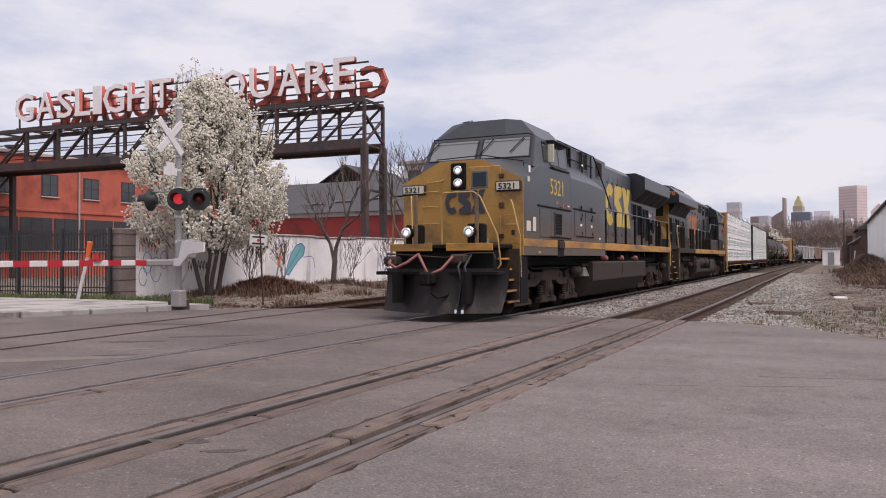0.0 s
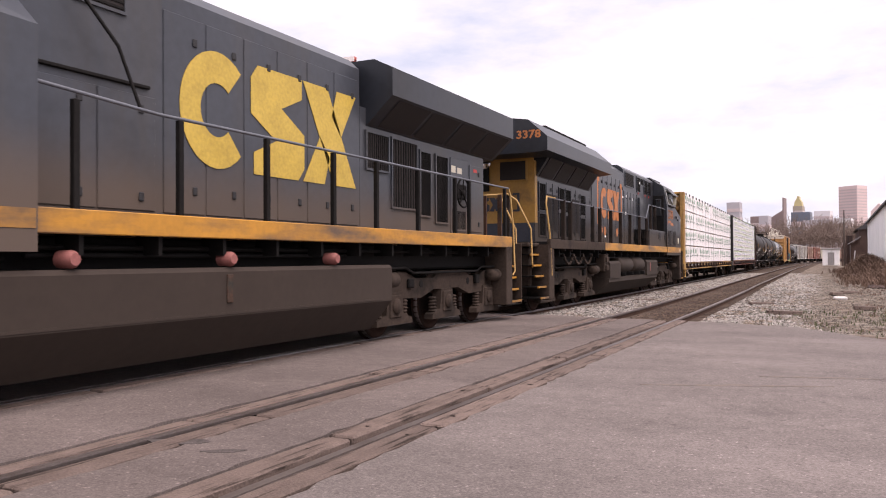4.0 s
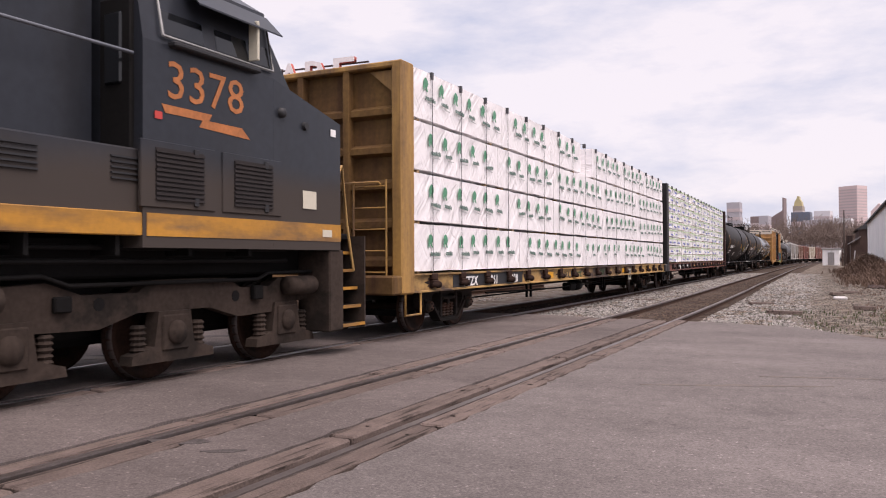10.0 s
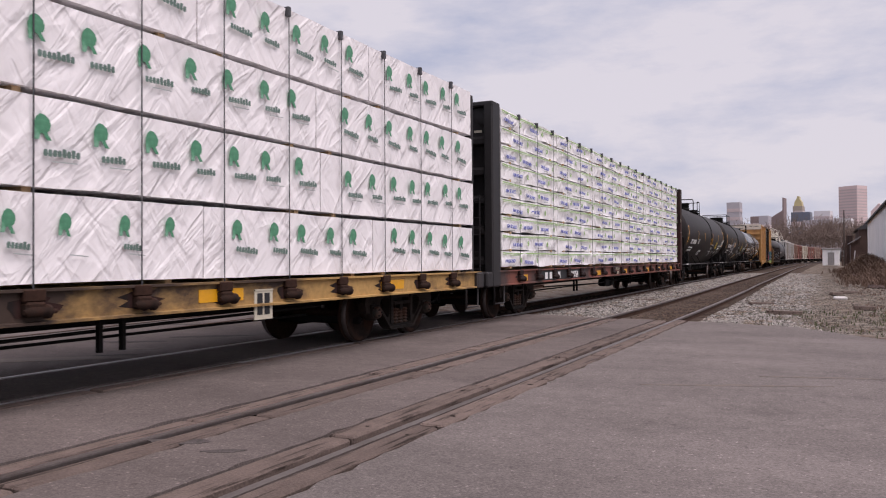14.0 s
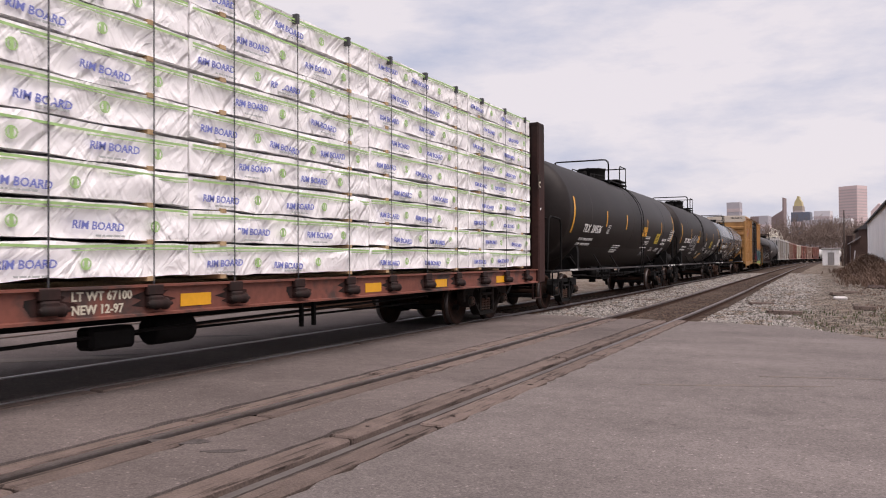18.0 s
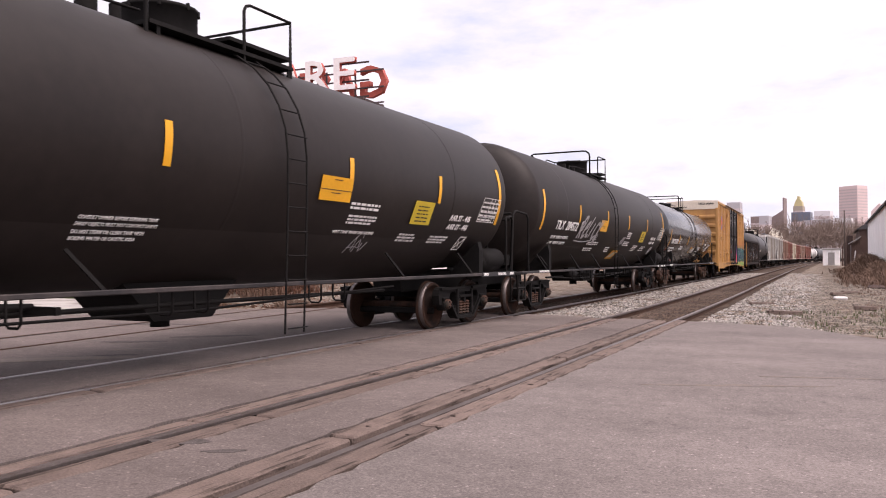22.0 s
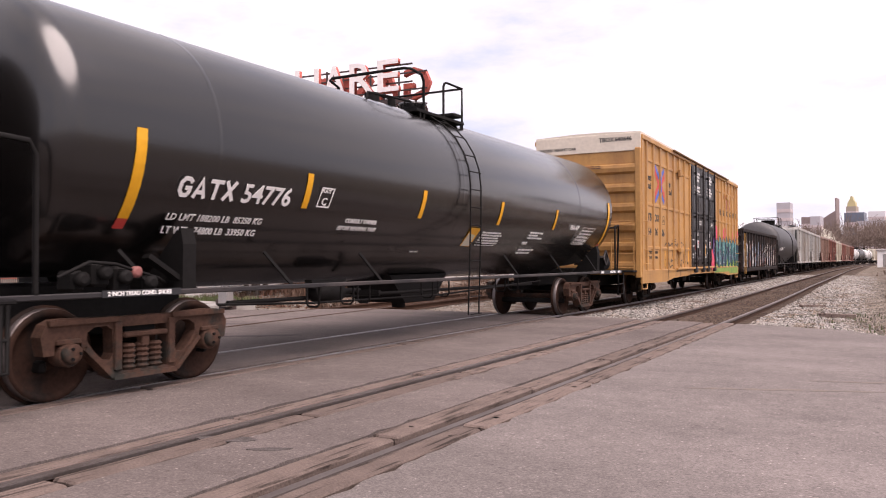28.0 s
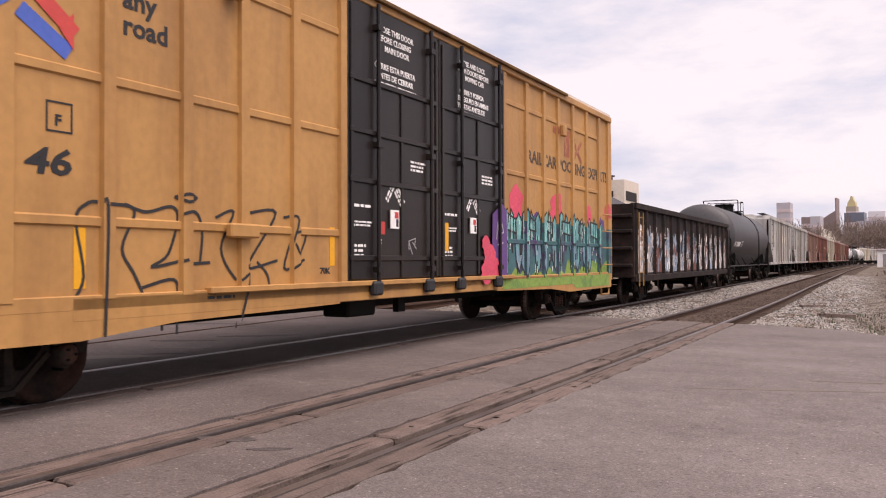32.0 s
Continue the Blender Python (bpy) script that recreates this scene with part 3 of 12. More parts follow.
def side_frame_mesh():
    """The cast side frame of a two-axle freight truck, on the +x side."""
    m = Mesh()
    x0, x1 = 0.93, 1.07
    half = [(1.14, 0.48), (1.17, 0.66), (1.12, 0.77), (1.02, 0.815), (0.85, 0.82), (0.45, 0.80)]
    low = [(0.36, 0.17), (0.45, 0.22), (0.64, 0.43), (0.735, 0.49), (0.755, 0.61), (1.02, 0.61), (1.03, 0.48)]
    outer = half + [(-y, z) for y, z in reversed(half)] + [(-y, z) for y, z in reversed(low)] + low
    win = [(0.69, 0.59), (0.68, 0.67), (0.60, 0.715), (0.46, 0.72), (0.40, 0.68), (0.39, 0.44), (0.43, 0.38), (0.50, 0.38), (0.60, 0.47)]
    holes = [win, [(-0.29, 0.25), (-0.29, 0.70), (0.29, 0.70), (0.29, 0.25)], [(-y, z) for y, z in reversed(win)]]
    bm = bmesh.new()
    loops = []
    for loop in [outer] + holes:
        vs = [bm.verts.new((x1, y, z)) for y, z in loop]
        loops += [bm.edges.new((a, b)) for a, b in zip(vs, vs[1:] + vs[:1])]
    bmesh.ops.triangle_fill(bm, edges=loops, use_beauty=True)
    for fc in bm.faces:
        if fc.normal.x < 0:
            fc.normal_flip()
    geo = bmesh.ops.extrude_face_region(bm, geom=list(bm.faces))
    bmesh.ops.translate(bm, vec=(x0 - x1, 0, 0), verts=[g for g in geo["geom"] if isinstance(g, bmesh.types.BMVert)])
    bmesh.ops.recalc_face_normals(bm, faces=bm.faces)
    bm.verts.index_update()
    m.add([v.co[:] for v in bm.verts], [[v.index for v in fc.verts] for fc in bm.faces])
    bm.free()
    for y in (-0.34, 0.34):  # ribs beside the spring opening
        m.box(1.07, 1.10, y - 0.045, y + 0.045, 0.26, 0.76, 0.01)
    for q in (-1, 1):
        bar(m, (1.08, q * 1.10, 0.785), (1.08, q * 0.34, 0.785), 0.05, 0.06)
        bar(m, (1.08, q * 0.72, 0.52), (1.08, q * 0.40, 0.205), 0.05, 0.06)
        bar(m, (1.08, q * 0.40, 0.195), (1.08, q * 0.0, 0.195), 0.05, 0.06)
    m.box(1.0, 1.11, -0.28, 0.28, 0.585, 0.64, 0.015).box(1.0, 1.09, -0.05, 0.05, 0.48, 0.60, 0.01)
    for y in (-0.89, 0.89):
        m.box(0.95, 1.10, y - 0.13, y + 0.13, 0.575, 0.625, 0.01)
        m.lathe([(0.94, 0.12), (1.09, 0.12), (1.10, 0.11)], (0, y, 0.475), "x", 16)
    return m


SIDE_R = side_frame_mesh()
SIDE_FRAME = {}
# "dirt" frames take the casting colour that holds the under-car shade
for tint, mt in (("rust", M_RUST), ("dirt", M_DIRT_AND_SHADE), ("soot", M_SOOT)):
    SIDE_FRAME[tint] = SIDE_R.data("side_frame", mt)
SPRING = coil(Mesh(), 1.02, 0, 0.25, 0.52, 0.08, 5).data("spring", M_RUST)
BOLSTER = Mesh().box(-1.0, 1.0, -0.22, 0.22, 0.58, 0.76, 0.03).box(-0.9, 0.9, -1.05, -0.98, 0.30, 0.42, 0.02).box(-0.9, 0.9, 0.98, 1.05, 0.30, 0.42, 0.02).rod((0, 0, 0.76), (0, 0, 0.98), 0.2, 14).data("truck", M_SOOT)


def truck(car, y, tint="soot", moving=True, mate=True):
    """A two-axle freight truck under a car, its middle at y."""
    t = part("truck", BOLSTER, None, car, at=pose(0, y, 0))
    for turn in (0, 180):
        part("side_frame", SIDE_FRAME[tint], None, t, at=pose(0, 0, 0, 0, 0, turn))
        for k in (-0.17, 0.0, 0.17):
            part("spring", SPRING, None, t, at=pose(0, k, 0, 0, 0, turn))
    for yy in (-0.89, 0.89):
        add_wheelset(t, yy, 0.457, WHEEL_FREIGHT, moving)
        part("axle_cap", AXLE_CAP, None, t, at=pose(1.10, yy, 0.49))
        for a in (0, 120, 240):
            part("cap_bolt", CAP_BOLT, None, t, at=pose(1.10, yy, 0.49, a))
    return t


def coupler(car, y, d, z=0.86, material=None):
    """A knuckle coupler and air hose at the end y of a car, reaching out along d."""
    m = Mesh().box(-0.09, 0.09, y - 0.5 * d, y + 0.45 * d, z - 0.10, z + 0.08, 0.02)
    m.box(-0.17, 0.10, y + 0.38 * d, y + 0.72 * d, z - 0.16, z + 0.15, 0.05).box(0.04, 0.17, y + 0.48 * d, y + 0.66 * d, z - 0.13, z + 0.12, 0.04)
    part("coupler", m, material or M_RUST, car)
    h = Mesh().pipe([(0.42, y, z - 0.05), (0.42, y + 0.15 * d, z - 0.12), (0.36, y + 0.35 * d, z - 0.38), (0.24, y + 0.6 * d, z - 0.42), (0.14, y + 0.72 * d, z - 0.30)], 0.028, 6)
    part("air_hose", h, M_SOOT, car)


def emblem(mesh, y, z, h, x, w=None):
    """Three plain shapes in a row: an open ring, a nicked block and a bow."""
    w = w or h * 2.62
    k = w / 3
    n = 24
    top, low = 0.13 * 6.2832, 0.87 * 6.2832
    rings = [[(y + k * 0.50 + k * 0.50 * (r / 0.5) * math.cos(top + (low - top) * i / n), z + h / 2 + h * r * math.sin(top + (low - top) * i / n)) for i in range(n + 1)] for r in (0.5, 0.23)]
    for i in range(n):
        plate(mesh, [rings[0][i], rings[0][i + 1], rings[1][i + 1], rings[1][i]], x, x + 0.006)
    y1 = y + k * 1.0
    s = k * 0.92
    for q in (((0, .55), (0, .88), (.12, 1), (.95, 1), (.95, .80), (.55, .66)), ((0, .55), (.55, .66), (1, .45), (.45, .34)), ((.05, .20), (.45, .34), (1, .45), (1, .12), (.88, 0), (.05, 0))):
        plate(mesh, [(y1 + s * p, z + h * r) for p, r in q], x, x + 0.006)
    y2 = y + k * 1.90
    s = k * 1.10
    plate(mesh, [(y2, z + h), (y2 + s * .44, z + h), (y2 + s, z), (y2 + s * .56, z)], x, x + 0.006)
    plate(mesh, [(y2 + s * .62, z + h), (y2 + s, z + h), (y2 + s * .70, z + h * .52), (y2 + s * .52, z + h * .72)], x, x + 0.006)
    plate(mesh, [(y2, z), (y2 + s * .38, z), (y2 + s * .48, z + h * .28), (y2 + s * .30, z + h * .48)], x, x + 0.006)
    return mesh


def door_panel(parent, x, y0, y1, z0, z1, material, name="door", handle=True, proud=0.018, vent=None):
    d = part(name, Mesh().box(x - 0.03, x + proud, y0 + 0.012, y1 - 0.012, z0, z1, 0.008), material, parent)
    if handle:
        for zz in (z0 + (z1 - z0) * 0.12, z0 + (z1 - z0) * 0.88):
            part("latch", Mesh().box(x + proud, x + proud + 0.02, y0 + (y1 - y0) * .68, y0 + (y1 - y0) * .68 + 0.07, zz - 0.05, zz + 0.05, 0.008), M_BLACK, d)
    if vent:
        a, b, c, e = vent
        g = Mesh()
        n = max(3, round((e - c) / 0.05))
        for i in range(n):
            zz = c + (e - c) * i / n
            g.box(x + proud, x + proud + 0.02, a, b, zz, zz + (e - c) / n * 0.55)
        part("louvre", g, M_GRILLE, d)
        part("louvre_recess", Mesh().box(x, x + proud + 0.004, a, b, c, e), M_GRILLE, d)
    return d


def grille(parent, x, y0, y1, z0, z1, frame_m, bars_n=12, horizontal=True):
    g = part("grille", Mesh().box(x - 0.02, x + 0.006, y0, y1, z0, z1), M_GRILLE, parent)
    f_ = Mesh()
    w = 0.035
    f_.box(x - 0.02, x + 0.025, y0 - w, y0, z0 - w, z1 + w).box(x - 0.02, x + 0.025, y1, y1 + w, z0 - w, z1 + w).box(x - 0.02, x + 0.025, y0, y1, z0 - w, z0).box(x - 0.02, x + 0.025, y0, y1, z1, z1 + w)
    part("grille_frame", f_, frame_m, g)
    s = Mesh()
    for i in range(bars_n):
        if horizontal:
            zz = z0 + (z1 - z0) * (i + .3) / bars_n
            s.box(x + 0.004, x + 0.018, y0, y1, zz, zz + (z1 - z0) / bars_n * 0.4)
        else:
            yy = y0 + (y1 - y0) * (i + .3) / bars_n
            s.box(x + 0.004, x + 0.018, yy, yy + (y1 - y0) / bars_n * 0.4, z0, z1)
    part("slats", s, M_SOOT, g)


def loco_truck(loco, y, flip=1):
    """A three-axle locomotive truck, its middle at y."""
    base = Mesh().box(-0.95, 0.95, -0.35, 0.35, 0.75, 1.05, 0.05).box(-0.9, 0.9, -2.4, -2.25, 0.8, 1.0).box(-0.9, 0.9, 2.25, 2.4, 0.8, 1.0)
    base.box(-0.5, 0.5, -2.6, 2.6, 0.42, 0.9, 0.1)
    t = part("truck", base, M_SOOT, loco, at=pose(0, y, 0))
    for yy in (-2.02, 0.0, 2.02):
        add_wheelset(t, yy, 0.533, WHEEL_LOCO)
    for s in (-1, 1):
        m = Mesh()
        top = [(-2.75, 0.86), (-2.75, 1.10), (-2.2, 1.12), (-1.6, 1.15), (-1.2, 1.02), (-0.5, 1.02), (-0.3, 1.15), (0.9, 1.15), (1.15, 1.02), (1.7, 1.02), (1.9, 1.13), (2.75, 1.13), (2.75, 0.84), (2.3, 0.80), (1.85, 0.68),
               (1.1, 0.66), (0.6, 0.80), (-0.5, 0.80), (-1.0, 0.66), (-1.75, 0.68), (-2.3, 0.82)]
        plate(m, top, s * 1.0, s * 1.16)
        for yy in (-2.02, 0.0, 2.02):  # axle boxes with their wings
            plate(m, [(yy - 0.62, 0.24), (yy - 0.60, 0.34), (yy - 0.30, 0.42), (yy - 0.24, 0.80), (yy + 0.24, 0.80), (yy + 0.30, 0.42), (yy + 0.60, 0.34), (yy + 0.62, 0.24)], s * 1.02, s * 1.20)
        part("side_frame", m, M_UNDER, t)
        for yy in (-2.02, 0.0, 2.02):
            for dy in (-0.44, 0.44):
                part("spring", coil(Mesh(), s * 1.10, yy + dy, 0.36, 0.66, 0.09, 5), M_UNDER, t)
            part("axle_box", Mesh().box(s * 1.19, s * 1.225, yy - 0.20, yy + 0.20, 0.36, 0.76, 0.03), M_UNDER, t)
            part("axle_cap", Mesh().lathe([(s * 1.22, 0.135), (s * 1.25, 0.135), (s * 1.255, 0.10), (s * 1.265, 0.09), (s * 1.27, 0.02)], (0, yy, 0.56), "x", 16), M_UNDER, t)
        for yy in (-2.45, 2.2):
            part("brake_cylinder", Mesh().lathe([(yy - 0.28, 0.05), (yy - 0.26, 0.13), (yy + 0.26, 0.13), (yy + 0.28, 0.05)], (s * 1.28, 0, 1.02), "y", 14), M_UNDER, t)
        pp = Mesh().pipe([(s * 1.22, -2.7, 1.2), (s * 1.22, -1.7, 1.22), (s * 1.22, -1.4, 1.12), (s * 1.22, 1.4, 1.12), (s * 1.22, 1.6, 1.2), (s * 1.22, 2.7, 1.2)], 0.025)
        for yy in (-1.0, 1.05):
            pp.lathe([(s * 1.16, 0.07), (s * 1.165, 0.07)], (0, yy, 0.92), "x", 12)
        pp.box(s * 1.16, s * 1.22, -1.55, -1.35, 0.86, 1.02, 0.015).box(s * 1.16, s * 1.24, 1.32, 1.5, 0.86, 1.04, 0.015)
        part("brake_rigging", pp, M_SOOT, t)
    return t


def fuel_tank(loco, y0, y1, z0=0.22, z1=1.28, deep=1.5):
    prof = [(-deep, z1 - 0.05), (-deep + 0.04, z1), (deep - 0.04, z1), (deep, z1 - 0.05), (deep, z0 + 0.48), (deep - 0.42, z0), (-deep + 0.42, z0), (-deep, z0 + 0.48)]
    t = part("fuel_tank", Mesh().prism(prof, y0, y1, "y"), M_TANK_DIRT, loco)
    part("sight_glass", Mesh().box(deep, deep + 0.02, (y0 + y1) / 2 - 0.05, (y0 + y1) / 2 + 0.05, z1 - 0.42, z1 - 0.08, 0.006), M_RUST, t)
    for yy in (y0 + 1.7, y0 + 3.9, y1 - 1.6):
        part("filler_cap", Mesh().lathe([(deep - 0.18, 0.09), (deep - 0.02, 0.09), (deep + 0.03, 0.06)], (0, yy, z1 + 0.1), "x", 12), M_RED_LINE, t)
    part("weld_band", Mesh().box(deep, deep + 0.008, y0 + 0.3, y1 - 0.3, z0 + 0.5, z0 + 0.53), M_TANK_DIRT, t)


def step_well(loco, y0, y1, x0, x1, material, edge_m, n=5, z_top=1.62):
    """A corner staircase of a locomotive: treads between two side plates."""
    st = part("stairs", Mesh().box(x0, x1, y1 - 0.03, y1, 0.35, z_top).box(x0, x0 + 0.03, y0, y1, 0.35, z_top), material, loco)
    for i in range(n):
        zz = 0.40 + (z_top - 0.40) * i / n
        part("tread_plate", Mesh().box(x0 + 0.03, x1 - 0.06 * i, y0, y1 - 0.03, zz, zz + 0.03), M_SOOT, st)
        part("tread_edge", Mesh().box(x1 - 0.06 * i - 0.03, x1 - 0.06 * i + 0.004, y0 - 0.004, y1 - 0.02, zz - 0.01, zz + 0.034), edge_m, st, "worn yellow step edge")
    return st


# ---- leading locomotive ----
def lead_locomotive():
    L = thing("locomotive", "grey-blue and yellow wide-nosed diesel locomotive leading the freight train", "locomotive")
    o = -9.7  # front of the nose
    U = lambda u: o + u
    # underframe and sills
    part("underframe", Mesh().box(-1.0, 1.0, U(-0.9), U(19.3), 1.18, 1.62, 0.03).box(-1.5, 1.5, U(7.4), U(19.21), 1.72, 1.80, 0.01), M_SOOT, L)
    part("sill_stripe", Mesh().box(1.44, 1.53, U(7.46), U(19.21), 1.62, 1.86, 0.01).box(-1.53, -1.44, U(7.46), U(19.21), 1.62, 1.86, 0.01), M_STRIPE, L, "dirty yellow side sill stripe")
    # cab: nose, windshield, roof
    hw = 1.56
    cab = Mesh()
    nose = [(-hw, 1.45), (-hw, 3.22), (-0.55, 3.72), (0.55, 3.72), (hw, 3.22), (hw, 1.45)]
    n2 = [(-hw, 1.45), (-hw, 3.62), (-0.7, 3.84), (0.7, 3.84), (hw, 3.62), (hw, 1.45)]
    rear = [(-hw, 1.45), (-hw, 3.66), (-0.7, 3.86), (0.7, 3.86), (hw, 3.66), (hw, 1.45)]
    v = [(x, U(0.02), z) for x, z in nose] + [(x, U(1.15), z) for x, z in n2] + [(x, U(3.78), z) for x, z in rear]
    cab.add(v, [(i + 6 * k, (i + 1) % 6 + 6 * k, (i + 1) % 6 + 6 * (k + 1), i + 6 * (k + 1)) for k in (0, 1) for i in range(6)] + [(0, 1, 2, 3, 4, 5), (17, 16, 15, 14, 13, 12)])
    body = part("cab", cab, M_BLUE, L)
    face = Mesh().prism(nose, U(-0.012), U(0.03), "y")
    part("nose_face", face, M_GOLD, body, "golden yellow nose")
    up = Mesh()
    lower = [(-1.5, U(0.88), 3.60), (-0.62, U(0.98), 3.80), (0.62, U(0.98), 3.80), (1.5, U(0.88), 3.60), (1.5, U(3.78), 3.60), (-1.5, U(3.78), 3.60)]
    mid = [(-1.42, U(1.30), 4.40), (-0.62, U(1.33), 4.46), (0.62, U(1.33), 4.46), (1.42, U(1.30), 4.40), (1.42, U(3.78), 4.36), (-1.42, U(3.78), 4.36)]
    roof = [(-0.95, U(1.58), 4.86), (-0.55, U(1.52), 4.91), (0.55, U(1.52), 4.91), (0.95, U(1.58), 4.86), (0.95, U(3.78), 4.86), (-0.95, U(3.78), 4.86)]
    up.add(lower + mid + roof, [(i + 6 * k, (i + 1) % 6 + 6 * k, (i + 1) % 6 + 6 * (k + 1), i + 6 * (k + 1)) for k in (0, 1) for i in range(6)] + [(12, 13, 14, 15, 16, 17)])
    part("cab_roof", up, M_BLUE, body)

    def pane(name, quad, grow=0.012, m=M_CAB_GLASS):
        """A pane set in a slanted face, with its rubber frame."""
        a = [Vector(p) for p in quad]
        nrm = (a[1] - a[0]).cross(a[3] - a[0]).normalized()
        c = sum(a, Vector()) / 4
        if nrm.dot(c - Vector((0, U(2.6), 3.6))) < 0:
            nrm = -nrm
        big = [p + (p - c).normalized() * 0.05 for p in a]
        Mq = Mesh().add([p - nrm * 0.02 for p in big] + [p + nrm * grow for p in big], [(0, 1, 2, 3), (4, 5, 6, 7), (0, 1, 5, 4), (1, 2, 6, 5), (2, 3, 7, 6), (3, 0, 4, 7)])
        fr = part("window_frame", Mq, M_BLACK, body)
        Mg = Mesh().add([p + nrm * (grow - 0.01) for p in a] + [p + nrm * (grow + 0.004) for p in a], [(0, 1, 2, 3), (4, 5, 6, 7), (0, 1, 5, 4), (1, 2, 6, 5), (2, 3, 7, 6), (3, 0, 4, 7)])
        part(name, Mg, m, body)
        return nrm

    def lerp3(p, q, k):
        return tuple(a + (b - a) * k for a, b in zip(p, q))

    for xa, xb in ((-1.34, -0.09), (0.09, 1.34)):
        yl, yu = U(1.012), U(1.272)
        pane("windshield", [(xa, yl, 3.87), (xb, yl, 3.87), (xb * 0.97, yu, 4.36), (xa * 0.97, yu, 4.36)])
    part("nose_rail", Mesh().pipe([(-0.9, U(0.55), 3.74), (-0.9, U(0.52), 3.84), (0.35, U(0.5), 3.88), (1.35, U(0.62), 3.70), (1.35, U(0.64), 3.58)], 0.014), M_SOOT, body)
    part("visor_rail", Mesh().pipe([(-1.35, U(1.36), 4.40), (-1.3, U(1.16), 4.44), (1.3, U(1.16), 4.44), (1.35, U(1.36), 4.40)], 0.014), M_SOOT, body)
    for x in (-1.15, 0.35, 1.15):
        part("wiper", Mesh().rod((x, U(1.22), 4.37), (x - 0.3, U(1.02), 3.99), 0.014, 6), M_BLACK, body)

    def sx(z):
        return 1.50 - 0.08 * (z - 3.60) / 0.76

    for y0, y1, z0, z1 in ((1.72, 2.0, 3.84, 4.28), (2.25, 2.88, 3.78, 4.30), (2.95, 3.58, 3.78, 4.30)):
        pane("side_window", [(sx(z0), U(y0), z0), (sx(z0), U(y1), z0), (sx(z1), U(y1), z1), (sx(z1), U(y0), z1)], m=M_DARK_GLASS)
    part("wind_deflector", Mesh().box(1.45, 1.62, U(2.12), U(2.16), 3.82, 4.28, 0.01), M_BOARD, body)
    part("arm_rest", Mesh().box(1.48, 1.60, U(2.2), U(3.6), 3.66, 3.72, 0.015), M_BLACK, body)
    part("sun_visor", Mesh().box(1.40, 1.62, U(2.1), U(3.7), 4.36, 4.39, 0.008), M_BLUE, body)
    # wide body behind the cab
    wide = Mesh()
    sec = [(-hw, 1.45), (-hw, 3.56), (-1.08, 4.10), (1.08, 4.10), (hw, 3.56), (hw, 1.45)]
    sec2 = [(-hw, 1.45), (-hw, 3.50), (-1.08, 3.96), (1.08, 3.96), (hw, 3.50), (hw, 1.45)]
    v = [(x, U(3.79), z) for x, z in sec] + [(x, U(5.6), z) for x, z in sec] + [(x, U(7.48), z) for x, z in sec2]
    wide.add(v, [(i + 6 * k, (i + 1) % 6 + 6 * k, (i + 1) % 6 + 6 * (k + 1), i + 6 * (k + 1)) for k in (0, 1) for i in range(6)] + [(0, 1, 2, 3, 4, 5), (17, 16, 15, 14, 13, 12)])
    wb = part("wide_body", wide, M_BLUE, L)
    part("sill_stripe", Mesh().box(hw, hw + 0.006, U(-0.0), U(2.55), 1.66, 1.84).box(hw, hw + 0.006, U(3.15), U(7.46), 1.66, 1.84), M_STRIPE, wb)
    part("step_pocket", Mesh().box(hw - 0.3, hw + 0.004, U(2.58), U(3.12), 1.42, 1.86), M_SOOT, wb)
    part("step_bracket", Mesh().box(hw - 0.02, hw + 0.05, U(2.62), U(3.08), 1.62, 1.82, 0.02), M_UNDER, wb)
    for y0, y1 in ((1.15, 2.0), (2.0, 3.72)):
        part("cab_panel", Mesh().box(hw - 0.01, hw + 0.012, U(y0) + 0.01, U(y1) - 0.01, 1.90, 2.60, 0.006), M_BLUE, body)
    part("drip_rail", Mesh().box(hw, hw + 0.03, U(1.0), U(3.75), 2.64, 2.68, 0.008).box(hw, hw + 0.03, U(1.9), U(3.72), 1.90, 1.93, 0.008), M_SOOT, body)
    grille(body, hw + 0.008, U(2.28), U(2.86), 1.98, 2.52, M_BLUE, 14)
    for y0, y1 in ((4.1, 5.15), (5.2, 6.25)):
        door_panel(wb, hw, U(y0), U(y1), 2.0, 2.68, M_BLUE, proud=0.014)
    part("drip_rail", Mesh().box(hw, hw + 0.03, U(4.0), U(6.3), 2.72, 2.76, 0.008).box(hw, hw + 0.025, U(4.3), U(6.1), 1.98, 2.0, 0.006), M_SOOT, wb)
    for yy in (4.7, 5.8):
        part("latch", Mesh().box(hw + 0.01, hw + 0.05, U(yy), U(yy) + 0.07, 2.74, 2.86, 0.01), M_BLACK, wb)
        part("knob", Mesh().lathe([(hw + 0.014, 0.05), (hw + 0.04, 0.05), (hw + 0.045, 0.03)], (0, U(yy) + 0.04, 2.5), "x", 10), M_BLACK, wb)
        part("decal", Mesh().box(hw + 0.014, hw + 0.018, U(yy) - 0.05, U(yy) + 0.12, 2.28, 2.34), M_WHITE, wb)
        part("decal", Mesh().box(hw + 0.014, hw + 0.018, U(yy) - 0.05, U(yy) + 0.12, 2.34, 2.36), M_DECAL_RED, wb)
    # upper hood with intake grilles
    hood1 = part("front_hood", Mesh().prism([(-1.08, 3.5), (-1.08, 4.62), (-0.80, 4.78), (0.80, 4.78), (1.08, 4.62), (1.08, 3.5)], U(3.8), U(9.4), "y").box(-1.08, 1.08, U(7.3), U(9.4), 1.8, 3.6), M_BLUE, L)
    for y0, y1, z0, z1 in ((4.42, 5.15, 4.12, 4.58), (6.3, 7.05, 4.12, 4.58), (8.25, 8.85, 4.06, 4.52)):
        grille(hood1, 1.085, U(y0), U(y1), z0, z1, M_BLUE, 7)
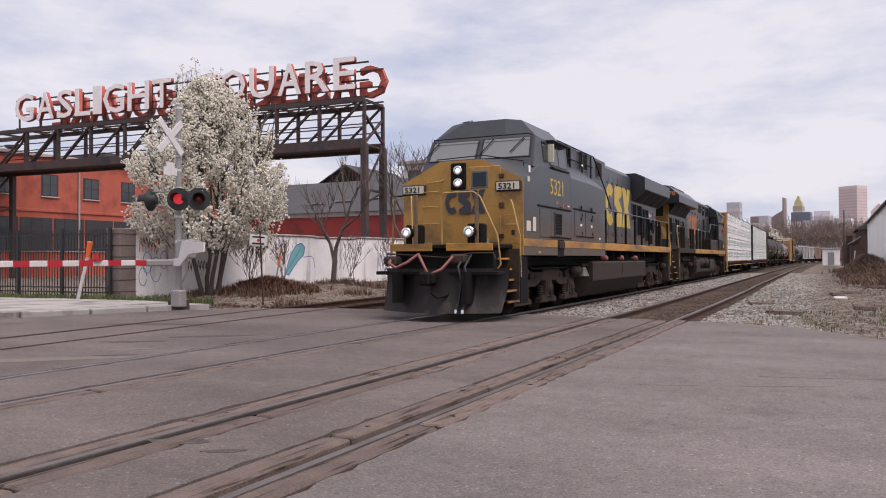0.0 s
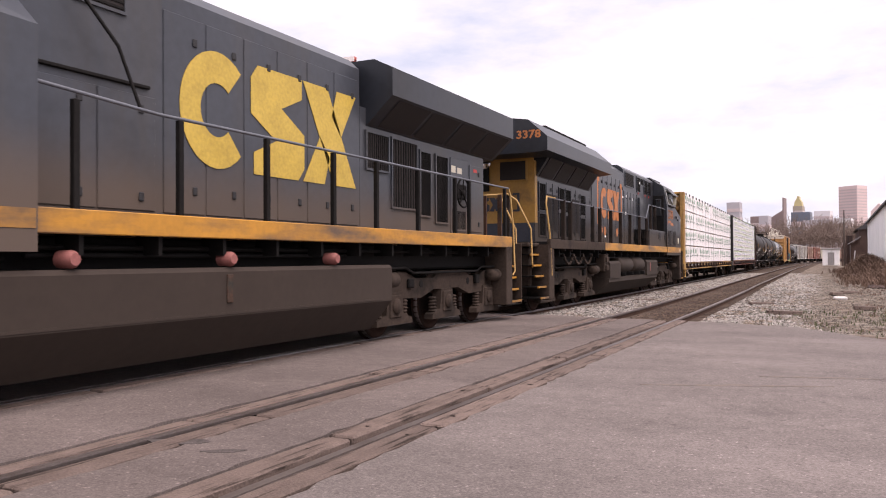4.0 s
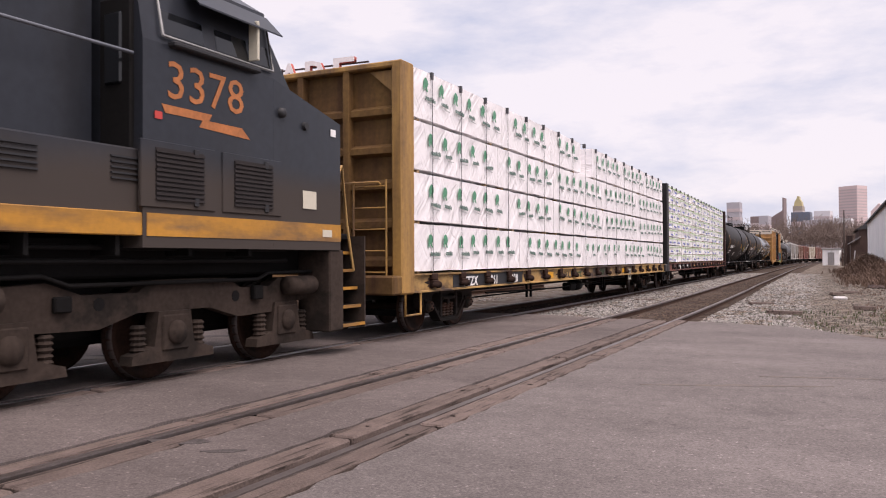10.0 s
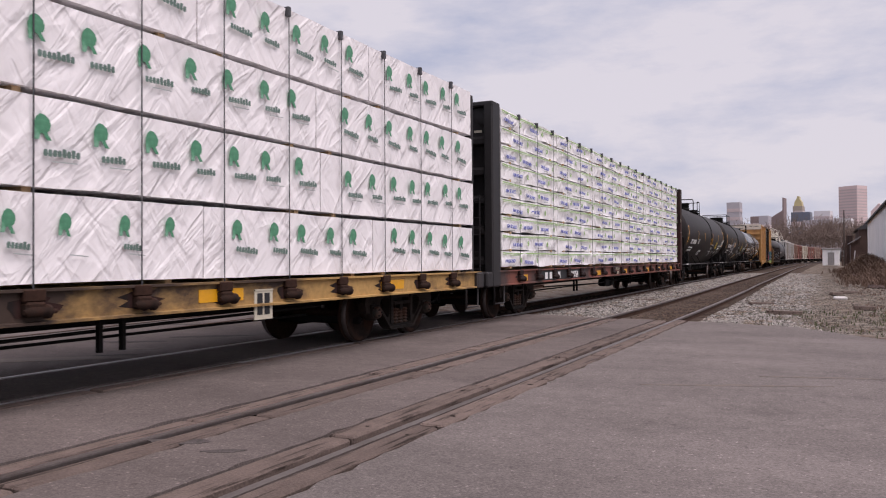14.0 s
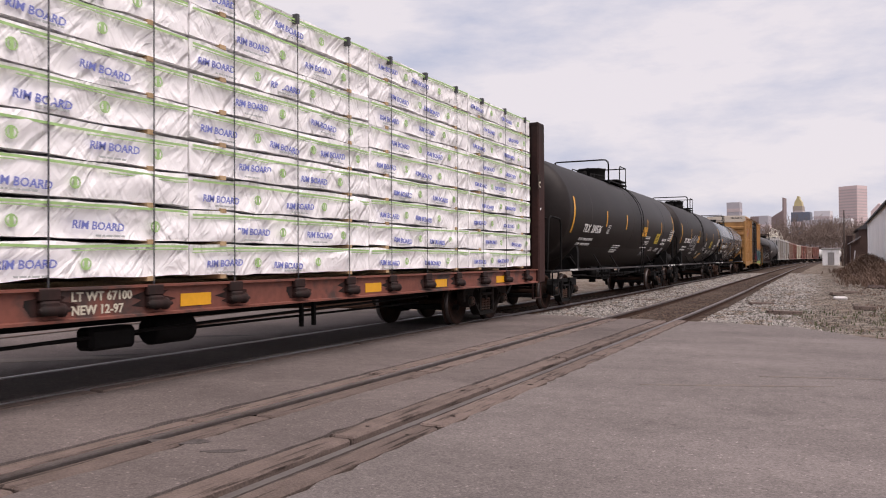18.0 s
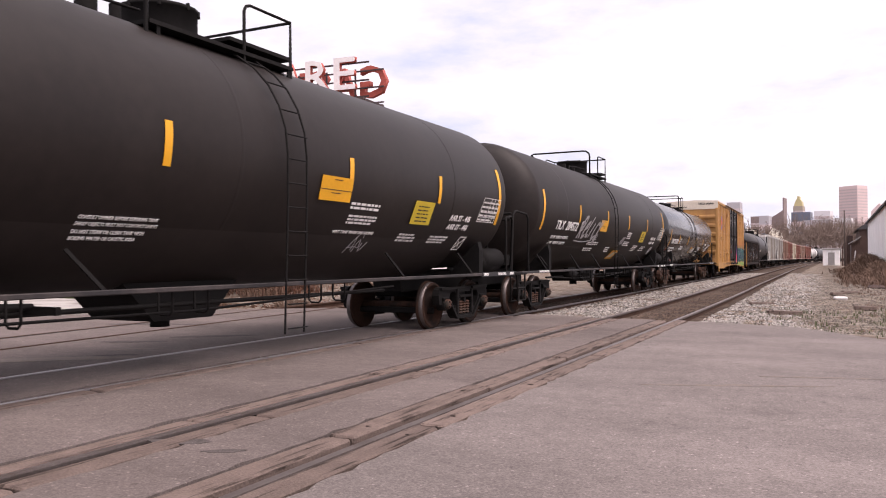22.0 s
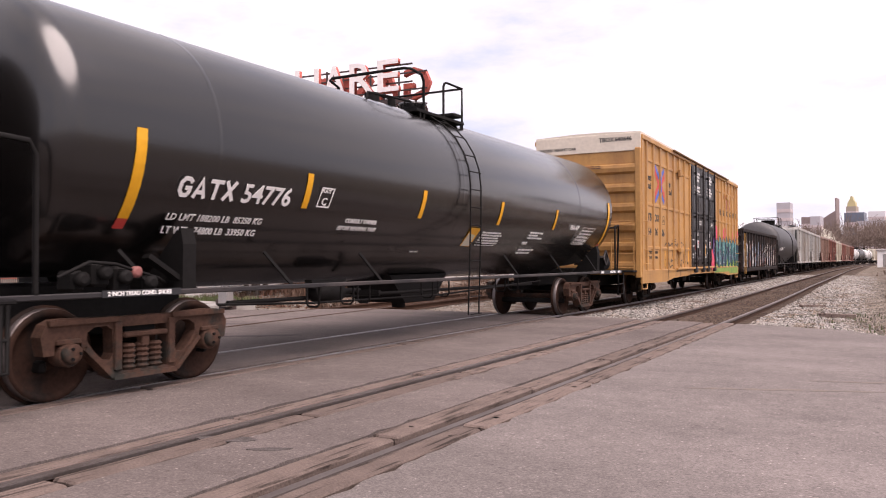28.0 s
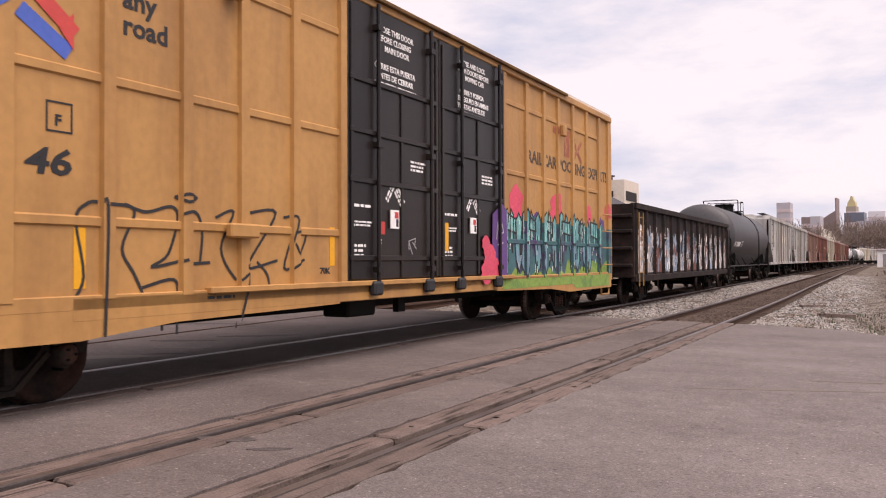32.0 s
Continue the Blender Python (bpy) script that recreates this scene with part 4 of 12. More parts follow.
    door_panel(hood1, 1.08, U(7.7), U(8.5), 1.92, 3.2, M_BLUE)
    door_panel(hood1, 1.08, U(8.5), U(9.3), 1.92, 3.2, M_BLUE)
    part("drip_rail", Mesh().box(1.08, 1.12, U(7.75), U(9.2), 3.28, 3.32, 0.008), M_SOOT, hood1)
    # engine hood
    eh = part("engine_hood", Mesh().prism([(-0.98, 1.8), (-0.98, 4.50), (-0.78, 4.68), (0.78, 4.68), (0.98, 4.50), (0.98, 1.8)], U(9.41), U(13.75), "y"), M_BLUE, L)
    for i in range(6):
        y0 = 9.5 + i * 0.70
        door_panel(eh, 0.98, U(y0), U(y0 + 0.69), 1.92, 4.30, M_BLUE, proud=0.014)
    em = emblem(Mesh(), U(9.75), 2.52, 1.48, 0.998, 3.85)
    part("emblem", em, M_EMBLEM, eh, "yellow painted emblem shapes")
    part("roof_hatch", Mesh().box(-0.6, 0.6, U(9.8), U(11.4), 4.66, 4.74, 0.03).box(-0.6, 0.6, U(11.6), U(13.4), 4.66, 4.76, 0.03).rod((0.3, U(12.9), 4.7), (0.3, U(12.9), 4.88), 0.05), M_BLUE, eh)
    # radiator cabin with its overhanging wings
    rb = part("radiator_cabin", Mesh().box(-0.98, 0.98, U(13.76), U(18.86), 1.8, 3.9), M_BLUE, L)
    wing = [(-1.5, 4.07), (-1.5, 4.53), (-1.15, 4.70), (1.15, 4.70), (1.5, 4.53), (1.5, 4.07), (0.985, 3.60), (-0.985, 3.60)]
    part("radiator_wing", Mesh().prism(wing, U(13.95), U(19.38), "y"), M_BLUE_DARK, rb)
    for i in range(4):
        y0 = 14.25 + i * 1.27
        q = Mesh().add([(1.03, U(y0), 3.63), (1.03, U(y0 + 1.15), 3.63), (1.47, U(y0 + 1.15), 4.03), (1.47, U(y0), 4.03)], [(0, 1, 2, 3)])
        q.add([(1.01, U(y0), 3.65), (1.01, U(y0 + 1.15), 3.65), (1.45, U(y0 + 1.15), 4.05), (1.45, U(y0), 4.05)], [(0, 1, 2, 3)])
        part("radiator_screen", q, M_GRILLE, rb)
    for y0, y1, z0, z1 in ((13.95, 14.65, 2.9, 3.5), (14.8, 15.7, 2.3, 3.5), (15.85, 16.25, 2.2, 3.4), (16.5, 17.0, 2.1, 3.4), (17.25, 17.85, 1.98, 2.36)):
        grille(rb, 0.99, U(y0), U(y1), z0, z1, M_BLUE, 10, False)
    part("brake_panel", Mesh().box(0.97, 1.0, U(17.15), U(17.98), 1.9, 3.45, 0.01), M_BLUE, rb)
    hb = Mesh()
    rim = [(1.09, U(17.58) + 0.30 * math.cos(q * math.pi / 12), 2.74 + 0.30 * math.sin(q * math.pi / 12)) for q in range(25)]
    hb.pipe(rim, 0.022, 6).lathe([(1.0, 0.07), (1.10, 0.07), (1.11, 0.03)], (0, U(17.58), 2.74), "x", 12)
    for q in range(5):
        a_ = 0.3 + q * 6.2832 / 5
        hb.rod((1.08, U(17.58), 2.74), (1.09, U(17.58) + 0.3 * math.cos(a_), 2.74 + 0.3 * math.sin(a_)), 0.013, 6)
    part("hand_brake", hb, M_SOOT, rb, "dark spoked hand brake wheel")
    part("brake_box", Mesh().box(0.99, 1.05, U(17.34), U(17.84), 2.60, 2.92, 0.05), M_SOOT, rb)
    door_panel(rb, 0.98, U(18.08), U(18.72), 1.95, 3.38, M_BLUE)
    part("decal", Mesh().box(1.0, 1.004, U(18.28), U(18.46), 3.24, 3.31), M_DECAL_RED, rb)
    part("decal", Mesh().box(1.001, 1.005, U(17.18), U(17.38), 3.14, 3.28), M_BOARD, rb)
    part("decal", Mesh().box(1.001, 1.005, U(17.46), U(17.68), 3.14, 3.26), M_BOARD, rb)
    part("rear_face", Mesh().box(-0.95, 0.95, U(18.86), U(18.88), 2.35, 3.85), M_GOLD, rb)
    # walkway posts and handrail
    posts = (7.95, 9.3, 10.8, 12.3, 13.5, 14.9, 16.4, 17.05, 18.95)
    for s in (-1, 1):
        for u in posts:
            part("rail_post", Mesh().box(s * 1.42, s * 1.49, U(u) - 0.035, U(u) + 0.035, 1.66, 2.92, 0.008), M_SOOT, L)
        part("handrail", Mesh().pipe([(s * 1.455, U(7.5), 3.02), (s * 1.455, U(9), 2.94), (s * 1.455, U(19.18), 2.94)], 0.022), M_STEEL_GREY, L)
    for y0, z0, w_, h_, m_ in ((0.62, 2.02, 0.22, 0.34, M_BOARD), (0.35, 3.40, 0.12, 0.16, M_WHITE), (1.02, 1.50, 0.16, 0.05, M_PLACARD_DULL), (2.4, 2.78, 0.22, 0.05, M_STRIPE), (2.75, 2.68, 0.22, 0.05, M_BLACK)):
        part("decal", Mesh().box(hw + 0.013, hw + 0.017, U(y0), U(y0) + w_, z0, z0 + h_), m_, wb)
    for dz, m_ in ((0.0, M_DECAL_RED), (0.035, M_WHITE), (0.07, M_DECAL_RED)):
        part("decal", Mesh().box(hw + 0.013, hw + 0.017, U(3.42), U(3.60), 2.72 + dz, 2.75 + dz), m_, wb)
    # upper grab rail on the wide body
    for u in (3.95, 5.1, 6.35, 7.35):
        part("rail_post", Mesh().box(1.13, 1.18, U(u) - 0.03, U(u) + 0.03, 3.66, 4.62, 0.008), M_BLUE_DARK, wb)
    part("handrail", Mesh().pipe([(1.19, U(3.85), 4.24), (1.19, U(7.35), 4.24)], 0.02).pipe([(1.14, U(3.9), 4.64), (1.14, U(7.7), 4.62), (1.30, U(8.6), 3.6), (1.455, U(8.75), 2.95)], 0.02), M_SOOT, wb)
    # front platform, ditch lights, plough
    pf = part("front_platform", Mesh().box(-1.3, 1.3, U(-1.15), U(0.0), 1.60, 1.70, 0.02).box(-1.25, 1.25, U(-1.0), U(-0.8), 0.75, 1.6, 0.03), M_SOOT, L)
    part("platform_edge", Mesh().box(-1.28, -0.2, U(-1.20), U(-1.14), 1.55, 1.72, 0.01).box(0.16, 1.28, U(-1.20), U(-1.14), 1.55, 1.72, 0.01), M_STRIPE, pf, "yellow platform edge")
    for x in (-0.78, 0.78):
        part("ditch_light", Mesh().box(x - 0.17, x + 0.20, U(-1.05), U(-0.75), 1.72, 2.16, 0.03).lathe([(0, 0.13), (0.22, 0.13), (0.24, 0.12)], (x - 0.03, U(-1.27), 1.97), "y", 16), M_SOOT, pf)
        part("lamp", Mesh().lathe([(0.012, 0.0), (0.016, 0.05), (0.02, 0.055)], (x - 0.03, U(-1.305), 1.97), "y", 16), M_LAMP, pf, "lit ditch lamp")
        part("lamp_rim", Mesh().lathe([(0.018, 0.055), (0.0, 0.11), (0.02, 0.125)], (x - 0.03, U(-1.30), 1.97), "y", 16), M_CHROME, pf)
    hl = part("headlight_box", Mesh().box(-0.26, 0.14, U(-0.06), U(0.03), 3.02, 3.66, 0.03), M_SOOT, body)
    for z in (3.18, 3.48):
        part("lamp", Mesh().lathe([(0.01, 0.0), (0.014, 0.05), (0.03, 0.055)], (-0.06, U(-0.10), z), "y", 16), M_LAMP, body, "lit headlamp")
        part("lamp_rim", Mesh().lathe([(0.026, 0.055), (0.0, 0.105), (0.04, 0.115)], (-0.06, U(-0.10), z), "y", 16), M_CHROME, body)
    part("nose_window", Mesh().box(0.30, 0.68, U(-0.05), U(0.0), 3.06, 3.42, 0.05), M_DARK_GLASS, body)
    part("nose_door", Mesh().box(0.22, 1.02, U(-0.03), U(0.0), 1.75, 3.55, 0.015), M_GOLD, body)
    part("door_hinges", Mesh().box(0.98, 1.10, U(-0.06), U(0), 3.25, 3.35, 0.01).box(0.98, 1.10, U(-0.06), U(0), 2.55, 2.68, 0.01).box(0.98, 1.10, U(-0.06), U(0), 1.85, 1.95, 0.01), M_RUST, body)
    emf = Mesh()
    emblem(emf, 0, 0, 0.56, 0, 1.04)
    part("emblem", emf.moved(end(-0.40, 2.44, U(-0.045)) @ Matrix(((0, 1, 0), (0, 0, 1), (1, 0, 0))).to_4x4()), M_EMBLEM_BLUE, body, "dark emblem shapes")
    part("decal", Mesh().box(0.25, 0.62, U(-0.04), U(-0.02), 2.44, 2.56), M_DECAL_RED, body)
    part("window_surround", Mesh().box(0.26, 0.72, U(-0.04), U(0.0), 3.02, 3.46, 0.07), M_STEEL_GREY, body)
    for z in (2.22, 2.62, 2.98):
        part("grab_iron", Mesh().pipe([(-1.0, U(-0.02), z), (-0.98, U(-0.09), z + 0.01), (-0.62, U(-0.09), z + 0.01), (-0.6, U(-0.02), z)], 0.014), M_HAND, body)
    part("latch", Mesh().box(1.28, 1.36, U(-0.04), U(0), 1.92, 2.04, 0.01), M_BLACK, body)
    part("locker_door", Mesh().box(1.08, 1.46, U(-0.022), U(0), 1.72, 2.40, 0.01), M_GOLD, body)
    part("step_plate", Mesh().box(0.35, 0.72, U(-0.14), U(0), 1.74, 1.84, 0.01), M_GALV_DULL, body)
    for x in (-1.22, 1.24):
        nb = part("number_board", Mesh().box(x - 0.34, x + 0.30, U(-0.09), U(0.0), 2.93, 3.18, 0.03), M_BLACK, body)
        part("board_face", Mesh().box(x - 0.30, x + 0.26, U(-0.097), U(-0.085), 2.965, 3.145, 0.002), M_BOARD, body)
        lettering("number", "5321", 0.14, M_BLACK, body, end(x - 0.26, 2.985, U(-0.101)), squeeze=1.15)
    lettering("number", "5321", 0.42, M_EMBLEM, body, side(U(1.95), 3.0, hw + 0.004), "yellow cab-side digits", squeeze=1.06, bold=0.0)
    part("grab_iron", Mesh().pipe([(-0.45, U(-0.02), 3.28), (-0.5, U(-0.08), 3.24), (-0.85, U(-0.08), 3.20), (-0.9, U(-0.02), 3.24)], 0.015).pipe([(1.15, U(-.02), 2.12), (1.15, U(-.08), 2.16), (1.42, U(-.08), 2.16), (1.42, U(-.02), 2.12)], 0.015), M_HAND, body)
    # end railings of the front platform
    fr = Mesh().pipe([(-1.45, U(-0.75), 0.9), (-1.45, U(-0.8), 1.6), (-1.2, U(-1.1), 2.75), (-0.75, U(-1.12), 2.82), (-0.72, U(-1.1), 1.7)], 0.02)
    fr.pipe([(0.02, U(-1.1), 1.7), (0.02, U(-1.12), 2.80), (0.1, U(-1.12), 2.86), (0.80, U(-1.12), 2.86), (0.95, U(-1.1), 2.75), (1.30, U(-0.95), 1.9), (1.36, U(-0.9), 1.25), (1.28, U(-0.9), 1.15)], 0.02)
    fr.pipe([(1.30, U(-0.12), 2.72), (1.40, U(-0.3), 2.66), (1.52, U(-0.12), 1.9), (1.53, U(-0.1), 0.95)], 0.02)
    part("front_handrail", fr, M_HAND, L, "dirty gold front handrails")
    for x in (0.86, -0.66):
        part("rail_post", Mesh().box(x - 0.03, x + 0.05, U(-1.12), U(-1.06), 1.7, 2.84, 0.008), M_RAIL_POST, L)
    pl = Mesh()
    rings = []
    for z, out_, wd in ((0.19, -1.84, 1.46), (0.52, -1.66, 1.50), (0.9, -1.53, 1.53), (1.16, -1.54, 1.55)):
        rings.append([(x * wd, U(out_ + 0.66 * abs(x) ** 1.4), z) for x in (-1, -.75, -.5, -.25, 0, .25, .5, .75, 1)])
    v = [p for r in rings for p in r]
    v2 = [(x, y + 0.03, z) for x, y, z in v]
    fc = [(j * 9 + i, j * 9 + i + 1, (j + 1) * 9 + i + 1, (j + 1) * 9 + i) for j in range(3) for i in range(8)]
    pl.add(v, fc, True).add(v2, fc, True)
    part("snow_plough", pl, M_PLOUGH, L, "scuffed black snow plough")
    for x in (-0.9, 0.8):
        part("plough_bracket", Mesh().box(x, x + 0.1, U(-1.75), U(-0.9), 0.4, 1.1), M_SOOT, L)
    part("plough_beam", Mesh().box(-1.5, 1.5, U(-1.45), U(-1.0), 1.02, 1.1, 0.01), M_SOOT, L)
    coupler(L, U(-1.2), -1, 0.95, M_SOOT)
    hs = Mesh().pipe([(-1.2, U(-1.25), 1.40), (-1.1, U(-1.55), 1.28), (-0.85, U(-1.68), 1.18), (-0.6, U(-1.6), 1.30), (-0.4, U(-1.45), 1.48)], 0.035, 6)
    hs.pipe([(-0.4, U(-1.45), 1.48), (-0.2, U(-1.65), 1.3), (0.0, U(-1.75), 1.02), (0.3, U(-1.7), 1.15), (0.45, U(-1.45), 1.42)], 0.035, 6)
    part("brake_hose", hs, M_RED_LINE, L, "dull red brake hose")
    for x0, x1 in ((0.62, 0.70), (0.78, 0.86)):
        part("control_hose", Mesh().pipe([(x0, U(-1.2), 1.45), (x0 + 0.02, U(-1.6), 1.2), (x1, U(-1.55), 0.9), (x1 - 0.03, U(-1.62), 0.45), (x1 - 0.06, U(-1.72), 0.28)], 0.028, 6), M_BLACK, L)
        part("hose_coupling", Mesh().rod((x1 - 0.06, U(-1.72), 0.28), (x1 - 0.06, U(-1.73), 0.20), 0.034, 8), M_CHROME, L)
    part("uncoupling_lever", Mesh().pipe([(-1.3, U(-1.3), 1.5), (-0.5, U(-1.35), 1.45), (0.2, U(-1.35), 1.4), (0.9, U(-1.35), 1.5), (1.35, U(-1.3), 1.5), (1.4, U(-1.3), 1.35)], 0.018), M_UNDER, L)
    part("glad_hand", Mesh().box(0.35, 0.75, U(-1.45), U(-1.15), 1.25, 1.48, 0.05), M_UNDER, L)
    part("glad_hand", Mesh().box(-1.35, -1.0, U(-1.4), U(-1.1), 1.22, 1.44, 0.05), M_UNDER, L)
    step_well(L, U(-0.85), U(-0.15), 1.0, 1.52, M_UNDER, M_STRIPE, 5, 1.6)
    part("step_side", Mesh().box(1.2, 1.54, U(-0.14), U(0.35), 0.35, 1.44, 0.02), M_SOOT, L)
    # rear end
    step_well(L, U(19.21), U(19.81), 1.0, 1.52, M_UNDER, M_STRIPE, 5, 1.72)
    part("rear_step_side", Mesh().box(1.0, 1.53, U(18.86), U(19.21), 0.35, 1.66, 0.02), M_UNDER, L)
    part("rear_platform", Mesh().box(-1.25, 1.25, U(18.86), U(19.81), 1.66, 1.76, 0.02).box(-1.2, 1.2, U(19.36), U(19.56), 0.7, 1.66, 0.03), M_SOOT, L)
    part("rear_handrail", Mesh().pipe([(1.46, U(19.18), 2.92), (1.47, U(19.24), 2.80), (1.50, U(19.34), 2.1), (1.52, U(19.38), 1.1), (1.50, U(19.3), 1.0)], 0.022)
         .pipe([(0.1, U(19.8), 1.75), (0.1, U(19.8), 2.78), (0.2, U(19.82), 2.86), (0.9, U(19.82), 2.86), (1.02, U(19.82), 2.78), (1.36, U(19.86), 2.05), (1.38, U(19.86), 1.2)], 0.022), M_HAND, L)
    for x in (1.0, 0.62, -0.1, -0.7):
        part("rail_post", Mesh().box(x - 0.05, x + 0.05, U(19.74), U(19.80), 1.7, 2.86, 0.008), M_RUST, L)
    coupler(L, U(20.05), 1, 0.9, M_SOOT)
    loco_truck(L, U(2.94))
    loco_truck(L, U(16.55))
    fuel_tank(L, U(6.2), U(13.9))
    part("bell", Mesh().lathe([(0, 0.20), (0.05, 0.17), (0.2, 0.11), (0.26, 0.09), (0.28, 0.03)], (1.32, U(5.75), 0.85), "z", 16), M_BRONZE, L, "dull bronze bell")
    part("bell_bracket", Mesh().box(1.2, 1.36, U(5.6), U(6.2), 1.14, 1.22, 0.01), M_UNDER, L)
    pipes = Mesh()
    for z, u0, u1 in ((1.38, 0.6, 7.4), (1.5, 7.4, 19.0), (1.42, 7.6, 13.0)):
        pipes.pipe([(1.2, U(u0), z), (1.2, U(u1), z)], 0.03)
    for u in range(8, 19, 1):
        pipes.box(1.1, 1.45, U(u), U(u) + 0.05, 1.42, 1.64)
    part("underfloor_piping", pipes, M_SOOT, L)
    for y0, z0, dy, dz, m in ((0.22, 2.02, 0.28, 0.24, M_BOARD), (0.3, 3.18, 0.16, 0.12, M_BOARD), (3.0, 2.72, 0.13, 0.09, M_DECAL_RED), (6.75, 1.94, 0.13, 0.05, M_WHITE), (4.85, 4.0, .14, .06, M_WHITE)):
        part("decal", Mesh().box(hw + 0.002, hw + 0.006, U(y0), U(y0 + dy), z0, z0 + dz), m, body)
    part("horn", Mesh().rod((0.3, U(13.0), 4.7), (0.3, U(12.6), 4.72), 0.03, 8, 0.07).box(0.2, 0.4, U(13.0), U(13.1), 4.6, 4.7), M_STEEL_GREY, eh)
    part("antenna_dome", Mesh().lathe([(0, 0.45), (0.06, 0.42), (0.09, 0.2), (0.1, 0.02)], (0, U(2.6), 4.83), "z", 20), M_BOARD, body)
    part("roof_grab", Mesh().pipe([(-0.7, U(1.7), 4.82), (-0.7, U(1.65), 4.93), (-0.4, U(1.6), 4.95), (-0.4, U(1.65), 4.85)], 0.014), M_STEEL_GREY, body)
    CARS.append((L, -52.8, 6.8))
    return L


# ---- second locomotive, its long hood towards the leader ----
def second_locomotive():
    L = thing("locomotive", "dark blue diesel locomotive with orange emblem, running hood first", "locomotive")
    V = lambda u: u - 9.9  # u: from the rear deck towards the nose
    part("underframe", Mesh().box(-1.0, 1.0, V(-0.2), V(20.6), 1.18, 1.62, 0.03).box(-1.5, 1.5, V(0), V(19.9), 1.72, 1.80, 0.01), M_SOOT, L)
    part("sill_stripe", Mesh().box(1.44, 1.53, V(5.5), V(19.85), 1.62, 1.86, 0.01), M_STRIPE, L, "yellow side sill stripe")
    part("sill_stripe", Mesh().box(1.44, 1.53, V(0), V(5.49), 1.62, 1.86, 0.01).box(-1.53, -1.44, V(0), V(19.8), 1.62, 1.86, 0.01), M_UNDER, L, "sill stripe under brown dirt")
    # radiator end
    rc = part("radiator_cabin", Mesh().box(-1.0, 1.0, V(0.45), V(6.7), 1.8, 3.5).prism([(-1.0, 3.5), (-1.38, 4.1), (1.38, 4.1), (1.0, 3.5)], V(0.55), V(5.6), "y").box(-1.0, 1.0, V(5.6), V(6.7), 3.5, 4.5), M_BLUE_DARK, L)
    part("rear_face", Mesh().box(-0.95, 0.98, V(0.42), V(0.46), 2.3, 4.1), M_GOLD, rc, "golden yellow end of the hood")
    part("rear_face_lower", Mesh().box(-0.95, 0.98, V(0.42), V(0.455), 1.8, 2.3), M_EMBLEM_BLUE, rc)
    part("corner_strip", Mesh().box(0.98, 1.008, V(0.42), V(0.62), 2.3, 3.9), M_GOLD, rc)
    wing = [(-1.62, 4.02), (-1.62, 4.36), (-1.15, 4.80), (-0.5, 4.90), (0.5, 4.90), (1.15, 4.80), (1.62, 4.36), (1.62, 4.02), (1.3, 3.98), (-1.3, 3.98)]
    wg = part("radiator_wing", Mesh().prism(wing, V(-0.5), V(5.95), "y"), M_BLUE_DARK, rc, "wide overhanging radiator wing")
    part("fan_deck", Mesh().box(-1.0, 1.0, V(1.4), V(5.4), 4.84, 4.96, 0.03), M_SOOT, rc)
    lettering("number", "3378", 0.20, M_ORANGE, rc, end(0.86, 4.34, V(-0.503)), squeeze=1.1)
    lettering("number", "3378", 0.20, M_ORANGE, rc, end(-1.4, 4.20, V(-0.503)), squeeze=1.1)
    part("end_louvre", Mesh().box(-0.55, 0.35, V(-0.52), V(-0.49), 4.34, 4.36).box(-0.55, 0.35, V(-0.52), V(-0.49), 4.62, 4.64), M_SOOT, rc)
    part("headlight_box", Mesh().box(-0.62, -0.18, V(0.36), V(0.45), 3.15, 4.02, 0.02), M_SOOT, rc)
    for x in (-0.55, -0.25):
        part("lamp", Mesh().lathe([(0, 0.02), (0.02, 0.10), (0.05, 0.135)], (x, V(0.30), 3.88), "y", 16), M_CHROME, rc, "unlit headlamp")
    grb = Mesh().box(0.12, 0.78, V(0.39), V(0.43), 3.42, 3.90)
    part("end_grille", grb, M_GRILLE, rc)
    part("grille_frame", Mesh().box(0.08, 0.82, V(0.40), V(0.44), 3.38, 3.94, 0.01), M_GOLD, rc)
    part("emblem", emblem(Mesh(), 0, 0, 0.36, 0, 0.9).moved(end(-0.75, 2.62, V(0.41)) @ Matrix(((0, 1, 0), (0, 0, 1), (1, 0, 0))).to_4x4()), M_EMBLEM_BLUE, rc)
    part("emblem_bracket", Mesh().box(0.45, 0.62, V(0.40), V(0.42), 3.03, 3.08).box(0.56, 0.62, V(0.40), V(0.42), 2.6, 3.08).box(0.45, 0.62, V(0.40), V(0.42), 2.6, 2.65), M_EMBLEM_BLUE, rc)
    part("grab_iron", Mesh().pipe([(0.36, V(.42), 2.55), (0.36, V(.34), 2.6), (0.36, V(.34), 3.15), (0.36, V(.42), 3.2)], 0.018), M_HAND, rc)
    for i in range(4):
        y0 = 0.72 + i * 1.22
        q = Mesh().add([(1.03, V(y0), 3.52), (1.03, V(y0 + 1.08), 3.52), (1.37, V(y0 + 1.08), 4.05), (1.37, V(y0), 4.05), (1.0, V(y0), 3.54), (1.0, V(y0 + 1.08), 3.54), (1.34, V(y0 + 1.08), 4.07), (1.34, V(y0), 4.07)],
                       [(0, 1, 2, 3), (4, 5, 6, 7), (0, 1, 5, 4), (1, 2, 6, 5), (2, 3, 7, 6), (3, 0, 4, 7)])
        part("radiator_screen", q, M_GRILLE, rc)
